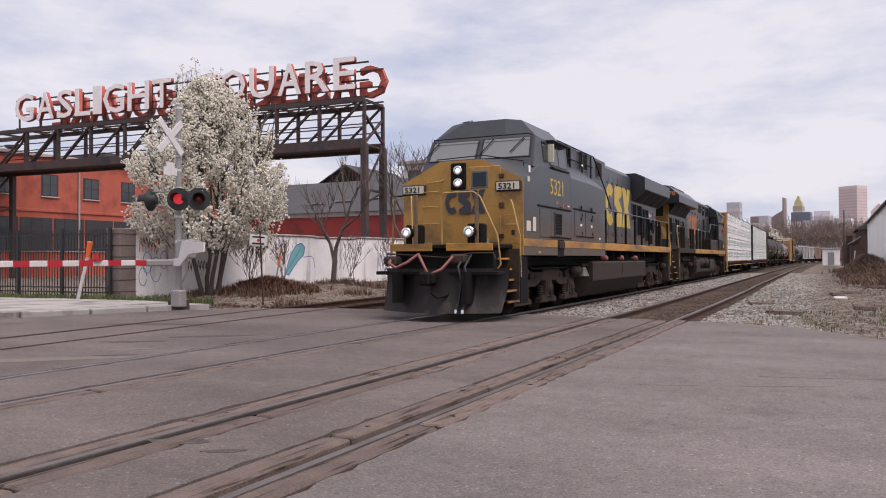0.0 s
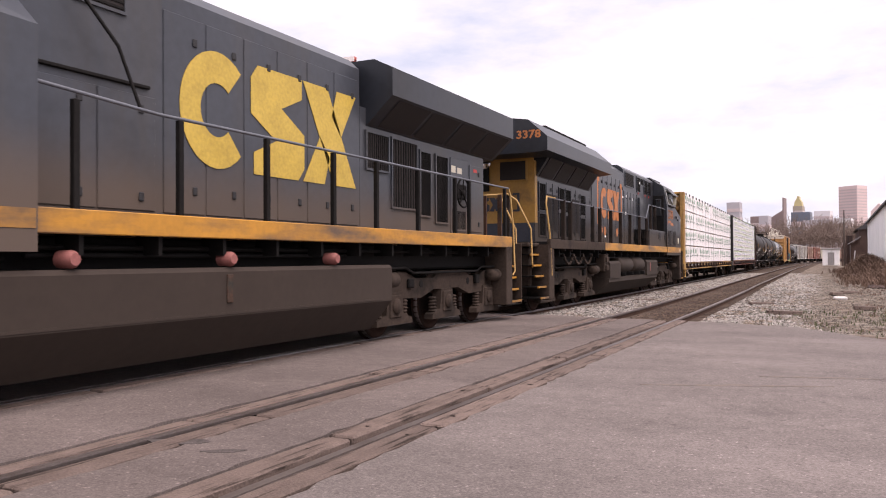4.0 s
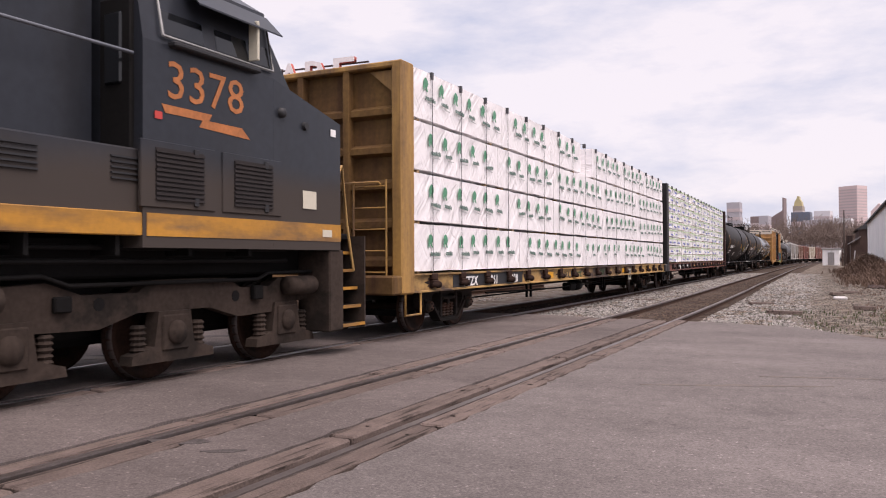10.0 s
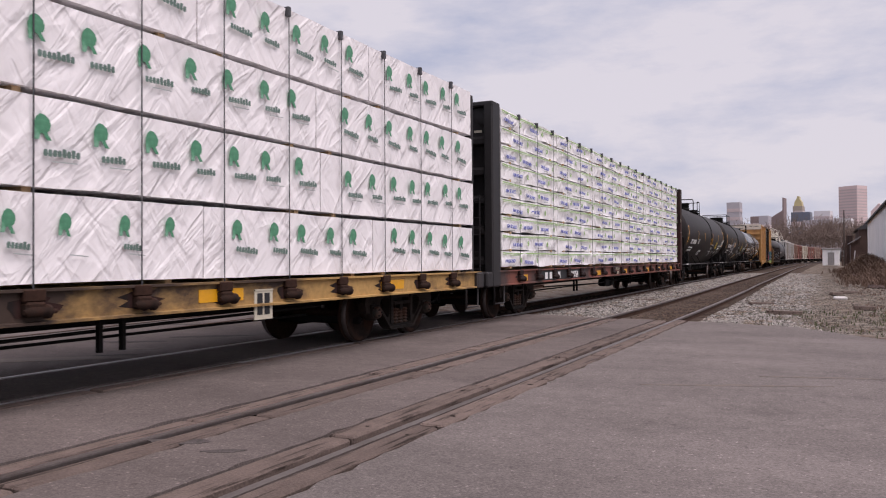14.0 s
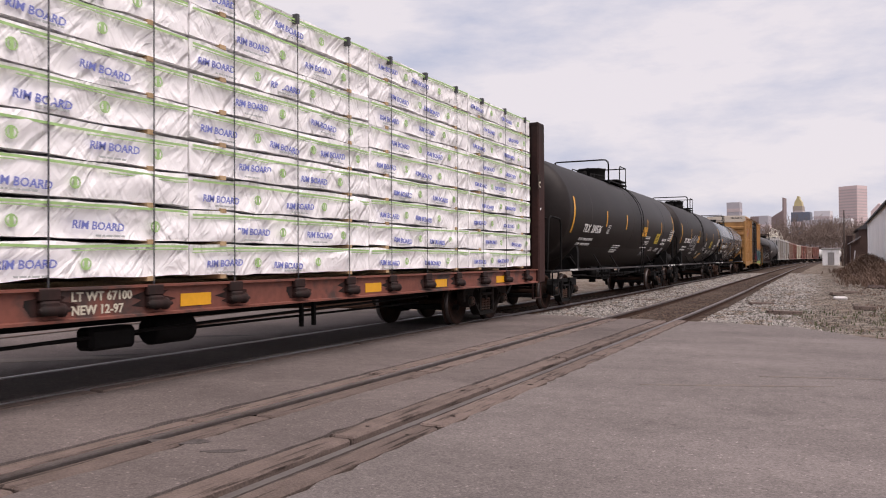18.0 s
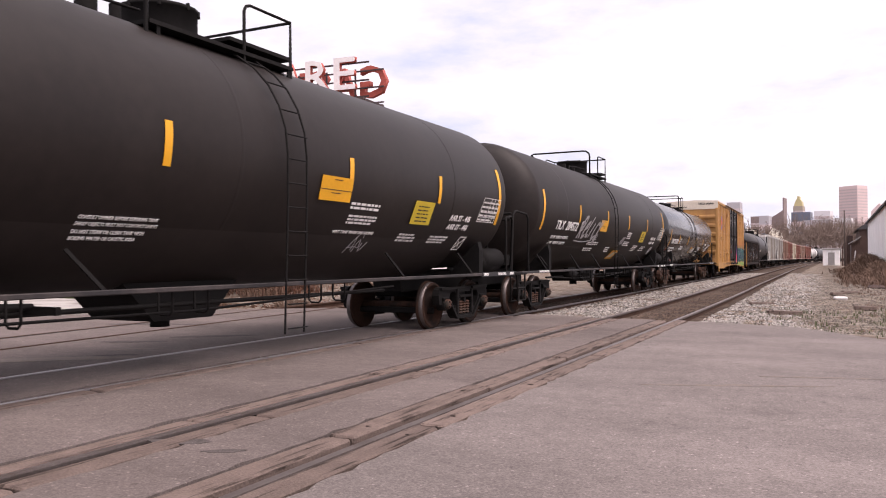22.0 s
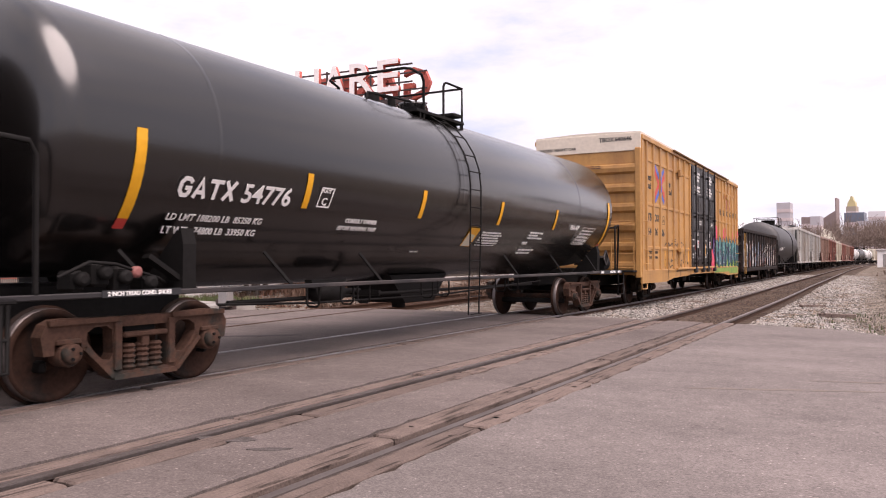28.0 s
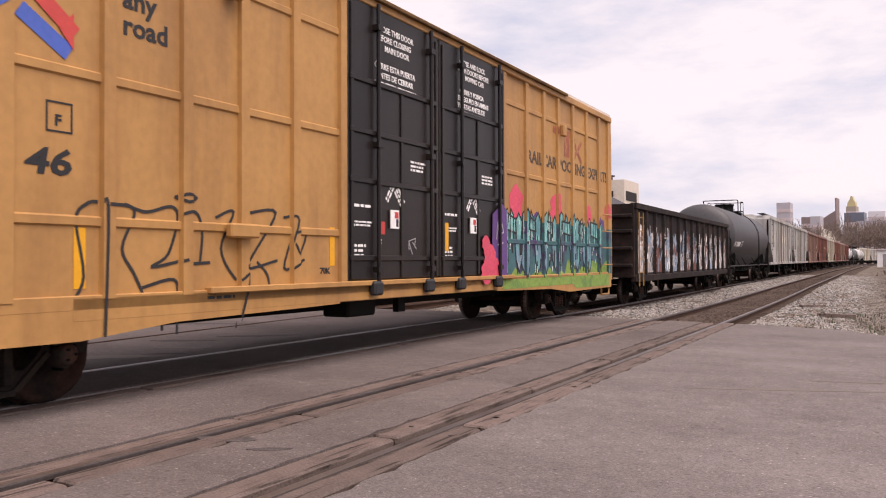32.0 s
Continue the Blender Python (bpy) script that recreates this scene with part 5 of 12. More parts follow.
    for y0, y1, z0, z1 in ((0.75, 1.25, 2.65, 3.35), (0.75, 1.25, 1.98, 2.55), (2.45, 2.95, 2.75, 3.35), (2.45, 2.95, 1.98, 2.65), (3.08, 3.58, 2.7, 3.35), (3.08, 3.58, 1.98, 2.6), (4.62, 5.1, 2.7, 3.3), (4.62, 5.1, 1.98, 2.6)):
        grille(rc, 1.005, V(y0), V(y1), z0, z1, M_BLUE_DARK, 8, False)
    for y0, y1 in ((1.35, 1.85), (1.88, 2.38), (3.65, 4.1), (4.12, 4.55)):
        door_panel(rc, 1.0, V(y0), V(y1), 1.92, 3.42, M_BLUE_DARK, vent=(V(y0) + 0.06, V(y1) - 0.06, 2.14, 3.12))
    door_panel(rc, 1.0, V(5.2), V(5.9), 1.92, 3.3, M_BLUE_DARK)
    door_panel(rc, 1.0, V(5.92), V(6.65), 1.92, 4.3, M_BLUE_DARK)
    # engine hood with its emblem
    eh = part("engine_hood", Mesh().prism([(-1.0, 1.8), (-1.0, 4.54), (-0.8, 4.72), (0.8, 4.72), (1.0, 4.54), (1.0, 1.8)], V(6.71), V(10.4), "y"), M_BLUE_DARK, L)
    for i in range(6):
        y0 = 6.78 + i * 0.60
        door_panel(eh, 1.0, V(y0), V(y0 + 0.59), 1.92, 4.22, M_BLUE_DARK, proud=0.014)
    part("emblem", emblem(Mesh(), V(7.05), 2.72, 1.04, 1.018, 2.65), M_ORANGE, eh, "orange emblem shapes between brackets")
    for y0, d in ((6.6, 1), (10.1, -1)):
        br = plate(Mesh(), [(V(y0), 2.5), (V(y0), 4.08), (V(y0 + d * .28), 4.08), (V(y0 + d * .28), 3.92), (V(y0 + d * .14), 3.92), (V(y0 + d * .14), 2.66), (V(y0 + d * .28), 2.66), (V(y0 + d * .28), 2.5)], 1.016, 1.022)
        part("emblem_bracket", br, M_ORANGE, eh)
    for y0, z0 in ((7.15, 2.3), (7.6, 2.3), (9.35, 2.3), (9.75, 2.3)):
        part("emblem_dot", Mesh().lathe([(1.014, 0.15), (1.02, 0.15)], (0, V(y0), z0), "x", 16), M_ORANGE, eh)
    for i, (y0, z0) in enumerate(((6.85, 4.25), (7.6, 4.26), (10.2, 3.6), (7.0, 2.1), (7.55, 2.08))):
        part("decal", Mesh().box(1.016, 1.02, V(y0), V(y0 + 0.16), z0, z0 + 0.08), M_WHITE, eh)
    part("roof_hatch", Mesh().box(-0.6, 0.6, V(6.9), V(8.4), 4.70, 4.78, 0.03).box(-0.6, 0.6, V(8.6), V(10.2), 4.70, 4.80, 0.03), M_BLUE_DARK, eh)
    # control and intake section
    fh = part("front_hood", Mesh().prism([(-1.0, 1.8), (-1.0, 4.70), (-0.8, 4.86), (0.8, 4.86), (1.0, 4.70), (1.0, 1.8)], V(10.42), V(16.1), "y"), M_BLUE_DARK, L)
    for y0, y1, z0, z1 in ((10.75, 12.1, 4.12, 4.6), (12.75, 13.35, 4.04, 4.6), (13.5, 13.95, 4.36, 4.6), (14.2, 14.8, 4.04, 4.6), (14.95, 15.5, 4.04, 4.6)):
        grille(fh, 1.005, V(y0), V(y1), z0, z1, M_BLUE_DARK, 9, y0 < 12)
    for y0 in (10.5, 11.05, 11.6, 12.15):
        door_panel(fh, 1.0, V(y0), V(y0 + 0.54), 1.92, 3.9, M_BLUE_DARK)
    door_panel(fh, 1.0, V(12.75), V(14.0), 1.92, 3.9, M_BLUE_DARK, handle=False)
    for y0, z0, m in ((10.8, 3.65, M_WHITE), (11.9, 3.6, M_WHITE), (12.9, 3.5, M_REFLECT), (13.2, 4.35, M_WHITE), (10.65, 3.0, M_WHITE), (14.25, 3.92, M_DECAL_RED), (15.0, 3.92, M_DECAL_RED), (13.0, 3.94, M_DECAL_RED)):
        part("decal", Mesh().box(1.02, 1.026, V(y0), V(y0 + 0.13), z0, z0 + 0.1), m, fh)
    lb = part("side_locker", Mesh().box(0.9, 1.48, V(12.75), V(16.4), 1.80, 2.52, 0.02).box(0.9, 1.1, V(12.9), V(13.5), 2.52, 3.8, 0.02), M_BLUE_DARK, L)
    for y0 in (14.6, 15.9):
        g = Mesh()
        for i in range(5):
            g.box(1.48, 1.50, V(y0), V(y0 + 0.5), 2.18 + i * 0.055, 2.20 + i * 0.055)
        part("louvre", g, M_BLACK, lb)
    part("step", Mesh().box(1.05, 1.48, V(12.15), V(12.72), 2.1, 2.14).box(1.05, 1.48, V(12.15), V(12.72), 2.45, 2.49).box(1.05, 1.1, V(12.15), V(12.72), 1.8, 2.5), M_SOOT, L)
    # cab and nose
    hw = 1.54
    cab = part("cab", Mesh().prism([(-hw, 1.50), (-hw, 3.66), (-1.40, 4.50), (-0.85, 4.86), (0.85, 4.86), (1.40, 4.50), (hw, 3.66), (hw, 1.50)], V(16.25), V(18.35), "y"), M_BLUE_DARK, L)
    nv = [(-hw, 1.5), (-hw, 3.30), (0, 3.62), (hw, 3.30), (hw, 1.5)]
    n0 = [(-hw, 1.5), (-hw, 3.66), (0, 3.95), (hw, 3.66), (hw, 1.5)]
    nose = Mesh().add([(x, V(18.351), z) for x, z in n0] + [(x, V(19.85), z) for x, z in nv], [(i, (i + 1) % 5, (i + 1) % 5 + 5, i + 5) for i in range(5)] + [(0, 1, 2, 3, 4), (5, 6, 7, 8, 9)])
    part("nose", nose, M_BLUE_DARK, cab)
    ws = Mesh().add([(-1.45, V(18.80), 3.62), (1.45, V(18.80), 3.62), (1.34, V(18.36), 4.42), (-1.34, V(18.36), 4.42), (-1.45, V(18.3), 3.6), (1.45, V(18.3), 3.6), (1.34, V(18.3), 4.42), (-1.34, V(18.3), 4.42)],
                    [(0, 1, 2, 3), (0, 1, 5, 4), (1, 2, 6, 5), (2, 3, 7, 6), (3, 0, 4, 7)])
    part("windshield_frame", ws, M_BLUE_DARK, cab)
    for y0, y1 in ((16.55, 17.15), (17.35, 17.9), (17.95, 18.3)):
        a, b = 1.528, 1.425
        part("side_window", Mesh().add([(a, V(y0), 3.78), (a, V(y1), 3.78), (b, V(y1), 4.30), (b, V(y0), 4.30), (a - .05, V(y0), 3.78), (a - .05, V(y1), 3.78), (b - .05, V(y1), 4.30), (b - .05, V(y0), 4.30)],
                                       [(0, 1, 2, 3), (4, 5, 6, 7), (0, 1, 5, 4), (1, 2, 6, 5), (2, 3, 7, 6), (3, 0, 4, 7)]), M_DARK_GLASS, cab)
    part("window_frame", Mesh().pipe([(1.56, V(16.5), 3.74), (1.56, V(18.32), 3.74), (1.45, V(18.32), 4.34), (1.45, V(16.5), 4.34), (1.56, V(16.5), 3.74)], 0.016), M_GALV_DULL, cab)
    part("sun_visor", Mesh().add([(1.44, V(16.9), 4.44), (1.44, V(18.35), 4.44), (1.68, V(18.35), 4.18), (1.68, V(16.9), 4.18), (1.44, V(16.9), 4.42), (1.44, V(18.35), 4.42), (1.68, V(18.35), 4.16), (1.68, V(16.9), 4.16)],
                                 [(0, 1, 2, 3), (4, 5, 6, 7), (0, 1, 5, 4), (1, 2, 6, 5), (2, 3, 7, 6), (3, 0, 4, 7)]), M_BLUE_DARK, cab)
    part("wind_deflector", Mesh().box(1.52, 1.66, V(17.9), V(17.94), 3.78, 4.26, 0.01), M_BOARD, cab)
    part("arm_rest", Mesh().box(1.52, 1.64, V(16.6), V(18.0), 3.64, 3.70, 0.015), M_BLACK, cab)
    part("cab_side_door", Mesh().box(1.0, 1.42, V(16.2), V(16.26), 1.9, 4.1, 0.01), M_SOOT, cab)
    part("door_window", Mesh().box(1.08, 1.32, V(16.17), V(16.21), 3.2, 3.95, 0.02), M_DARK_GLASS, cab)
    part("roof_lip", Mesh().box(-0.9, 0.9, V(16.1), V(18.5), 4.84, 4.90, 0.02), M_BLUE_DARK, cab)
    lettering("number", "3378", 0.42, M_ORANGE, cab, side(V(16.55), 3.10, hw + 0.004), "orange cab-side digits", squeeze=1.08, bold=0.0)
    bolt = Mesh()
    plate(bolt, [(V(16.5), 3.02), (V(17.25), 3.02), (V(17.2), 2.94), (V(17.75), 2.94), (V(17.9), 2.82), (V(17.05), 2.85), (V(17.1), 2.93), (V(16.55), 2.93)], hw, hw + 0.006)
    part("emblem_bolt", bolt, M_ORANGE, cab)
    for y0 in (16.2, 17.4):
        door_panel(cab, hw, V(y0), V(y0 + 1.1), 1.92, 2.62, M_BLUE_DARK, vent=(V(y0) + 0.2, V(y0) + 0.9, 2.0, 2.55))
    part("sill_stripe", Mesh().box(hw, hw + 0.006, V(16.3), V(19.85), 1.62, 1.86), M_STRIPE, cab)
    for y0, z0, w_, h_, m in ((18.95, 2.05, 0.30, 0.24, M_BOARD), (16.4, 2.85, 0.1, 0.08, M_DECAL_RED), (19.6, 3.1, 0.12, 0.1, M_WHITE), (19.4, 1.68, 0.22, 0.1, M_BOARD)):
        part("decal", Mesh().box(hw + 0.007, hw + 0.012, V(y0), V(y0 + w_), z0, z0 + h_), m, cab)
    part("nose_lamp", Mesh().lathe([(hw, 0.07), (hw + 0.05, 0.06), (hw + 0.06, 0.02)], (0, V(18.5), 3.25), "x", 10).lathe([(hw, 0.06), (hw + 0.04, 0.05)], (0, V(19.0), 3.15), "x", 10), M_BLACK, cab)
    # rails and posts
    for s in (-1, 1):
        for u in (1.35, 2.0, 4.3, 5.15, 6.55, 7.9, 9.35, 10.95, 12.3):
            part("rail_post", Mesh().box(s * 1.40, s * 1.50, V(u) - 0.04, V(u) + 0.04, 1.56, 2.92, 0.008), M_DIRT_AND_SHADE, L)
        for u in (13.2, 14.1):
            part("rail_post", Mesh().box(s * 1.38, s * 1.48, V(u) - 0.04, V(u) + 0.04, 2.3, 3.5, 0.008), M_DIRT_AND_SHADE, L)
        part("handrail", Mesh().pipe([(s * 1.455, V(0.02), 2.9), (s * 1.455, V(12.2), 2.94), (s * 1.455, V(12.75), 3.48), (s * 1.455, V(16.2), 3.5)], 0.02), M_STEEL_GREY, L)
    part("corner_handrail", Mesh().pipe([(1.46, V(0.6), 2.92), (1.46, V(-0.05), 2.92), (1.46, V(-0.12), 2.75), (1.50, V(0.05), 1.95), (1.52, V(0.1), 0.95)], 0.024), M_HAND, L)
    rr = Mesh().pipe([(0.1, V(-0.75), 1.75), (0.1, V(-0.8), 2.85), (0.25, V(-0.82), 2.95), (0.75, V(-0.8), 2.95), (0.95, V(-0.75), 2.8), (1.25, V(-0.62), 2.1), (1.28, V(-0.62), 1.15)], 0.024)
    rr.pipe([(-1.2, V(-0.7), 1.1), (-1.2, V(-0.75), 2.2), (-0.95, V(-0.8), 2.9), (-0.5, V(-0.8), 2.95), (-0.45, V(-0.8), 1.75)], 0.024)
    part("rear_handrail", rr, M_HAND, L)
    for x in (0.72, -0.62):
        part("rail_post", Mesh().box(x - 0.06, x + 0.06, V(-0.78), V(-0.72), 1.7, 2.95, 0.008), M_DIRT_AND_SHADE, L)
    part("rear_platform", Mesh().box(-1.25, 1.25, V(-0.8), V(0.0), 1.66, 1.76, 0.02).box(-1.2, 1.2, V(-0.6), V(-0.4), 0.7, 1.66, 0.03), M_UNDER, L)
    part("end_plate", Mesh().prism([(0.55, 0.45), (0.40, 0.95), (0.5, 1.6), (0.95, 1.6), (0.95, 1.2), (0.80, 0.95), (0.85, 0.3)], V(-0.82), V(-0.76), "y"), M_SOOT, L)
    step_well(L, V(-0.72), V(-0.1), 0.95, 1.52, M_UNDER, M_STRIPE, 5, 1.72)
    part("rear_step_side", Mesh().box(1.0, 1.53, V(-0.1), V(0.3), 0.35, 1.62, 0.02), M_UNDER, L)
    step_well(L, V(19.95), V(20.55), 0.95, 1.52, M_UNDER, M_STRIPE, 5, 1.72)
    part("front_step_side", Mesh().box(1.0, 1.53, V(19.6), V(19.95), 0.35, 1.5, 0.02), M_UNDER, L)
    part("front_platform", Mesh().box(-1.25, 1.25, V(19.85), V(20.6), 1.66, 1.76, 0.02), M_SOOT, L)
    part("front_handrail", Mesh().pipe([(1.45, V(19.9), 1.2), (1.45, V(19.95), 2.6), (1.4, V(20.1), 2.75), (1.3, V(20.4), 1.9), (1.35, V(20.5), 1.2)], 0.02).pipe([(1.0, V(20.55), 1.7), (1.0, V(20.6), 2.8), (0.4, V(20.6), 2.8), (0.4, V(20.6), 1.7)], 0.02), M_HAND, L)
    hs = Mesh()
    for i in range(4):
        hs.pipe([(0.2 + i * 0.1, V(-0.65), 1.35), (0.18 + i * 0.1, V(-0.85), 1.1), (0.05 + i * 0.12, V(-1.0), 0.65), (-0.25 + i * 0.1, V(-1.15), 0.55), (-0.4, V(-1.3), 0.7)], 0.025, 6)
    part("brake_hose", hs, M_UNDER, L)
    for x, dip, m_ in ((0.2, 0.6, M_STEEL_GREY), (0.42, 0.75, M_SOOT), (0.62, 0.58, M_STEEL_GREY), (0.85, 0.8, M_SOOT), (0.98, 0.66, M_UNDER)):
        part("jumper_cable", Mesh().pipe([(x, V(-0.8), 1.58), (x + 0.03, V(-0.92), 1.15), (x + 0.05, V(-1.08), dip + 0.1), (x + 0.06, V(-1.24), dip), (x + 0.04, V(-1.40), dip + 0.12), (x, V(-1.52), 1.1), (x - 0.02, V(-1.6), 1.5)], 0.02, 6), m_, L)
    part("hose_rack", Mesh().box(0.05, 0.55, V(-0.75), V(-0.6), 1.25, 1.5, 0.03), M_RED_LINE, L)
    coupler(L, V(-0.6), -1, 0.9, M_SOOT)
    coupler(L, V(20.5), 1, 0.9, M_SOOT)
    part("centre_sill", Mesh().box(-0.6, 0.6, V(0.4), V(19.6), 0.98, 1.56, 0.03), M_SOOT, L)
    loco_truck(L, V(2.85))
    loco_truck(L, V(17.05))
    # tank with two air reservoirs let into its side
    ft = part("fuel_tank", Mesh().prism([(-1.45, 0.75), (-1.45, 1.25), (0.85, 1.25), (0.85, 0.80), (1.45, 0.72), (1.45, 0.60), (1.05, 0.22), (-1.05, 0.22)], V(6.25), V(14.35), "y"), M_TANK_DIRT, L)
    part("tank_end", Mesh().prism([(0.84, 0.72), (0.84, 1.28), (1.42, 1.28), (1.48, 1.2), (1.48, 0.72)], V(6.3), V(7.75), "y"), M_TANK_DIRT, ft)
    part("tank_end", Mesh().prism([(0.84, 0.72), (0.84, 1.30), (1.42, 1.30), (1.48, 1.22), (1.48, 0.72)], V(12.15), V(14.3), "y"), M_TANK_DIRT, ft)
    for u0, u1 in ((7.95, 10.05), (10.25, 12.05)):
        part("air_reservoir", Mesh().lathe([(V(u0), 0.05), (V(u0) + 0.03, 0.17), (V(u0) + 0.12, 0.26), (V(u0) + 0.2, 0.285), (V(u1) - 0.2, 0.285), (V(u1) - 0.12, 0.26), (V(u1) - 0.03, 0.17), (V(u1), 0.05)], (1.18, 0, 1.14), "y", 20), M_TANK_DIRT, ft)
        part("reservoir_strap", Mesh().box(1.15, 1.5, V(u0) + 0.45, V(u0) + 0.55, 0.76, 0.9, 0.02), M_SOOT, ft)
        part("reservoir_strap", Mesh().box(1.15, 1.5, V(u1) - 0.5, V(u1) - 0.4, 0.76, 0.9, 0.02), M_SOOT, ft)
    part("sight_glass", Mesh().box(1.48, 1.5, V(12.7), V(12.8), 0.88, 1.2, 0.006), M_RED_LINE, ft)
    part("valve_rack", Mesh().box(1.15, 1.45, V(5.75), V(6.2), 0.95, 1.5, 0.03).box(1.45, 1.5, V(5.8), V(6.1), 1.0, 1.15, 0.01).box(1.45, 1.5, V(5.8), V(6.1), 1.25, 1.4, 0.01), M_UNDER, L)
    ch = Mesh()
    for u0 in (1.4, 2.35, 3.3):
        for i in range(14):
            k = (i + .5) / 14
            ch.lathe([(-0.02, 0.035), (0.0, 0.045), (0.02, 0.035)], (1.42 + 0.02 * (i % 2), V(u0 + k * 0.95), 1.5 - 0.28 * (1 - (2 * k - 1) ** 2)), "x" if i % 2 else "z", 7, False)
    part("safety_chain", ch, M_UNDER, L)
    pipes = Mesh()
    for z, u0, u1 in ((1.5, 0.6, 19.0), (1.4, 5.6, 14.0), (1.36, 14, 19)):
        pipes.pipe([(1.25, V(u0), z), (1.25, V(u1), z)], 0.03)
    for u in range(1, 19):
        pipes.box(1.1, 1.44, V(u), V(u) + 0.05, 1.42, 1.64)
    part("underfloor_piping", pipes, M_SOOT, L)
    part("bell", Mesh().lathe([(0, 0.16), (0.05, 0.13), (0.18, 0.09), (0.22, 0.03)], (1.3, V(14.6), 1.0), "z", 14), M_BRONZE, L)
    CARS.append((L, -31.1, 7.1))
    return L


lead_locomotive()
second_locomotive()


# ---- freight cars ----
def wrap_material(name, base, wrinkle=0.035):
    """Creased plastic sheet over a stack: long folds and small dents."""
    m = mat(name, base, 0.42, 0.05, 1.2, 10)
    n, l = m.node_tree.nodes, m.node_tree.links
    co = n.new("ShaderNodeTexCoord")
    mp = n.new("ShaderNodeMapping")
    mp.vector_type = "TEXTURE"
    mp.inputs["Rotation"].default_value = (radians(48), 0, 0)
    mp.inputs["Scale"].default_value = (1, 1.3, 0.28)
    info = n.new("ShaderNodeObjectInfo")
    w_ = n.new("ShaderNodeTexNoise")
    w_.noise_dimensions = "4D"
    w_.inputs["Scale"].default_value, w_.inputs["Detail"].default_value, w_.inputs["Roughness"].default_value, w_.inputs["Distortion"].default_value = 1.0, 4, 0.5, 0.7
    mu = n.new("ShaderNodeMath")
    mu.operation = "MULTIPLY"
    mu.inputs[1].default_value = 40
    l.new(info.outputs["Random"], mu.inputs[0])
    l.new(mu.outputs[0], w_.inputs["W"])
    l.new(co.outputs["Object"], mp.inputs["Vector"])
    l.new(mp.outputs[0], w_.inputs["Vector"])
    # a second set of folds, steeper, crossing the first
    mp2 = n.new("ShaderNodeMapping")
    mp2.vector_type = "TEXTURE"
    mp2.inputs["Rotation"].default_value = (radians(-58), 0, 0)
    mp2.inputs["Scale"].default_value = (1, 1.0, 0.3)
    w2 = n.new("ShaderNodeTexNoise")
    w2.noise_dimensions = "4D"
    w2.inputs["Scale"].default_value, w2.inputs["Detail"].default_value, w2.inputs["Distortion"].default_value = 1.1, 2, 1.2
    l.new(mu.outputs[0], w2.inputs["W"])
    l.new(co.outputs["Object"], mp2.inputs["Vector"])
    l.new(mp2.outputs[0], w2.inputs["Vector"])
    ad = n.new("ShaderNodeMath")
    ad.operation = "ADD"
    l.new(w_.outputs["Fac"], ad.inputs[0])
    l.new(w2.outputs["Fac"], ad.inputs[1])
    # thin taut ridges where the sheet is pulled
    rd = ad.outputs[0]
    for src_, amount in ((w_, 0.28), (w2, 0.12)):
        prev = src_.outputs["Fac"]
        for op, val in (("SUBTRACT", 0.5), ("ABSOLUTE", 0.0), ("MULTIPLY", 9.0), ("MINIMUM", 1.0), ("MULTIPLY", -amount)):
            mt = n.new("ShaderNodeMath")
            mt.operation = op
            l.new(prev, mt.inputs[0])
            mt.inputs[1].default_value = val
            prev = mt.outputs[0]
        a2 = n.new("ShaderNodeMath")
        a2.operation = "ADD"
        l.new(rd, a2.inputs[0])
        l.new(prev, a2.inputs[1])
        rd = a2.outputs[0]
    bp = n.new("ShaderNodeBump")
    bp.inputs["Strength"].default_value, bp.inputs["Distance"].default_value = 0.85, wrinkle
    l.new(rd, bp.inputs["Height"])
    l.new(bp.outputs[0], n["Principled BSDF"].inputs["Normal"])
    return m


M_WRAP = wrap_material("white_lumber_wrap", (0.88, 0.85, 0.85), 0.045)
M_WRAP2 = wrap_material("white_board_wrap", (0.90, 0.88, 0.875), 0.065)
M_PRINT = mat("green_print", (0.075, 0.27, 0.15), 0.5, 0.25, 5, 20, spot=(0.22, 0.42, 0.30), spot_scale=5.0, spot_edge=(0.5, 0.7))
M_PRINT_DARK = mat("dark_green_print", (0.12, 0.19, 0.16), 0.5, 0.15, 3, 20)
M_PRINT_FAINT = mat("faint_grey_print", (0.42, 0.44, 0.43), 0.5, 0.1, 3, 20)
M_PRINT_LIME = mat("lime_green_print", (0.33, 0.52, 0.20), 0.5, 0.2, 2, 20)
M_PRINT_BLUE = mat("blue_print", (0.16, 0.19, 0.50), 0.5, 0.15, 3, 20)
M_STRAP = mat("steel_strap", (0.05, 0.05, 0.055), 0.5, 0.2, 3, 20)
M_WOOD = mat("raw_lumber", (0.42, 0.29, 0.16), 0.8, 0.25, 3, 30, 0.003)
M_CAR_YELLOW = mat("faded_yellow_car_paint", (0.40, 0.225, 0.06), 0.6, 0.18, 1.0, 12, spot=(0.085, 0.045, 0.028), spot_scale=1.5, spot_edge=(0.42, 0.64), streak=True)
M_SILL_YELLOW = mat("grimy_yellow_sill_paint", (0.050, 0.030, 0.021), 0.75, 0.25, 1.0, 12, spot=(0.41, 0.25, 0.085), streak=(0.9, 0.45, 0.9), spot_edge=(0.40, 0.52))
M_CAR_BROWN = mat("oxide_brown_car_paint", (0.185, 0.060, 0.040), 0.7, 0.25, 1.0, 12, spot=(0.06, 0.035, 0.03), spot_scale=1.2)
M_CAR_BLACK = mat("dull_black_car_paint", (0.014, 0.012, 0.013), 0.6, 0.25, 1.0, 12, spot=(0.05, 0.04, 0.038), spot_scale=0.8, streak=True)
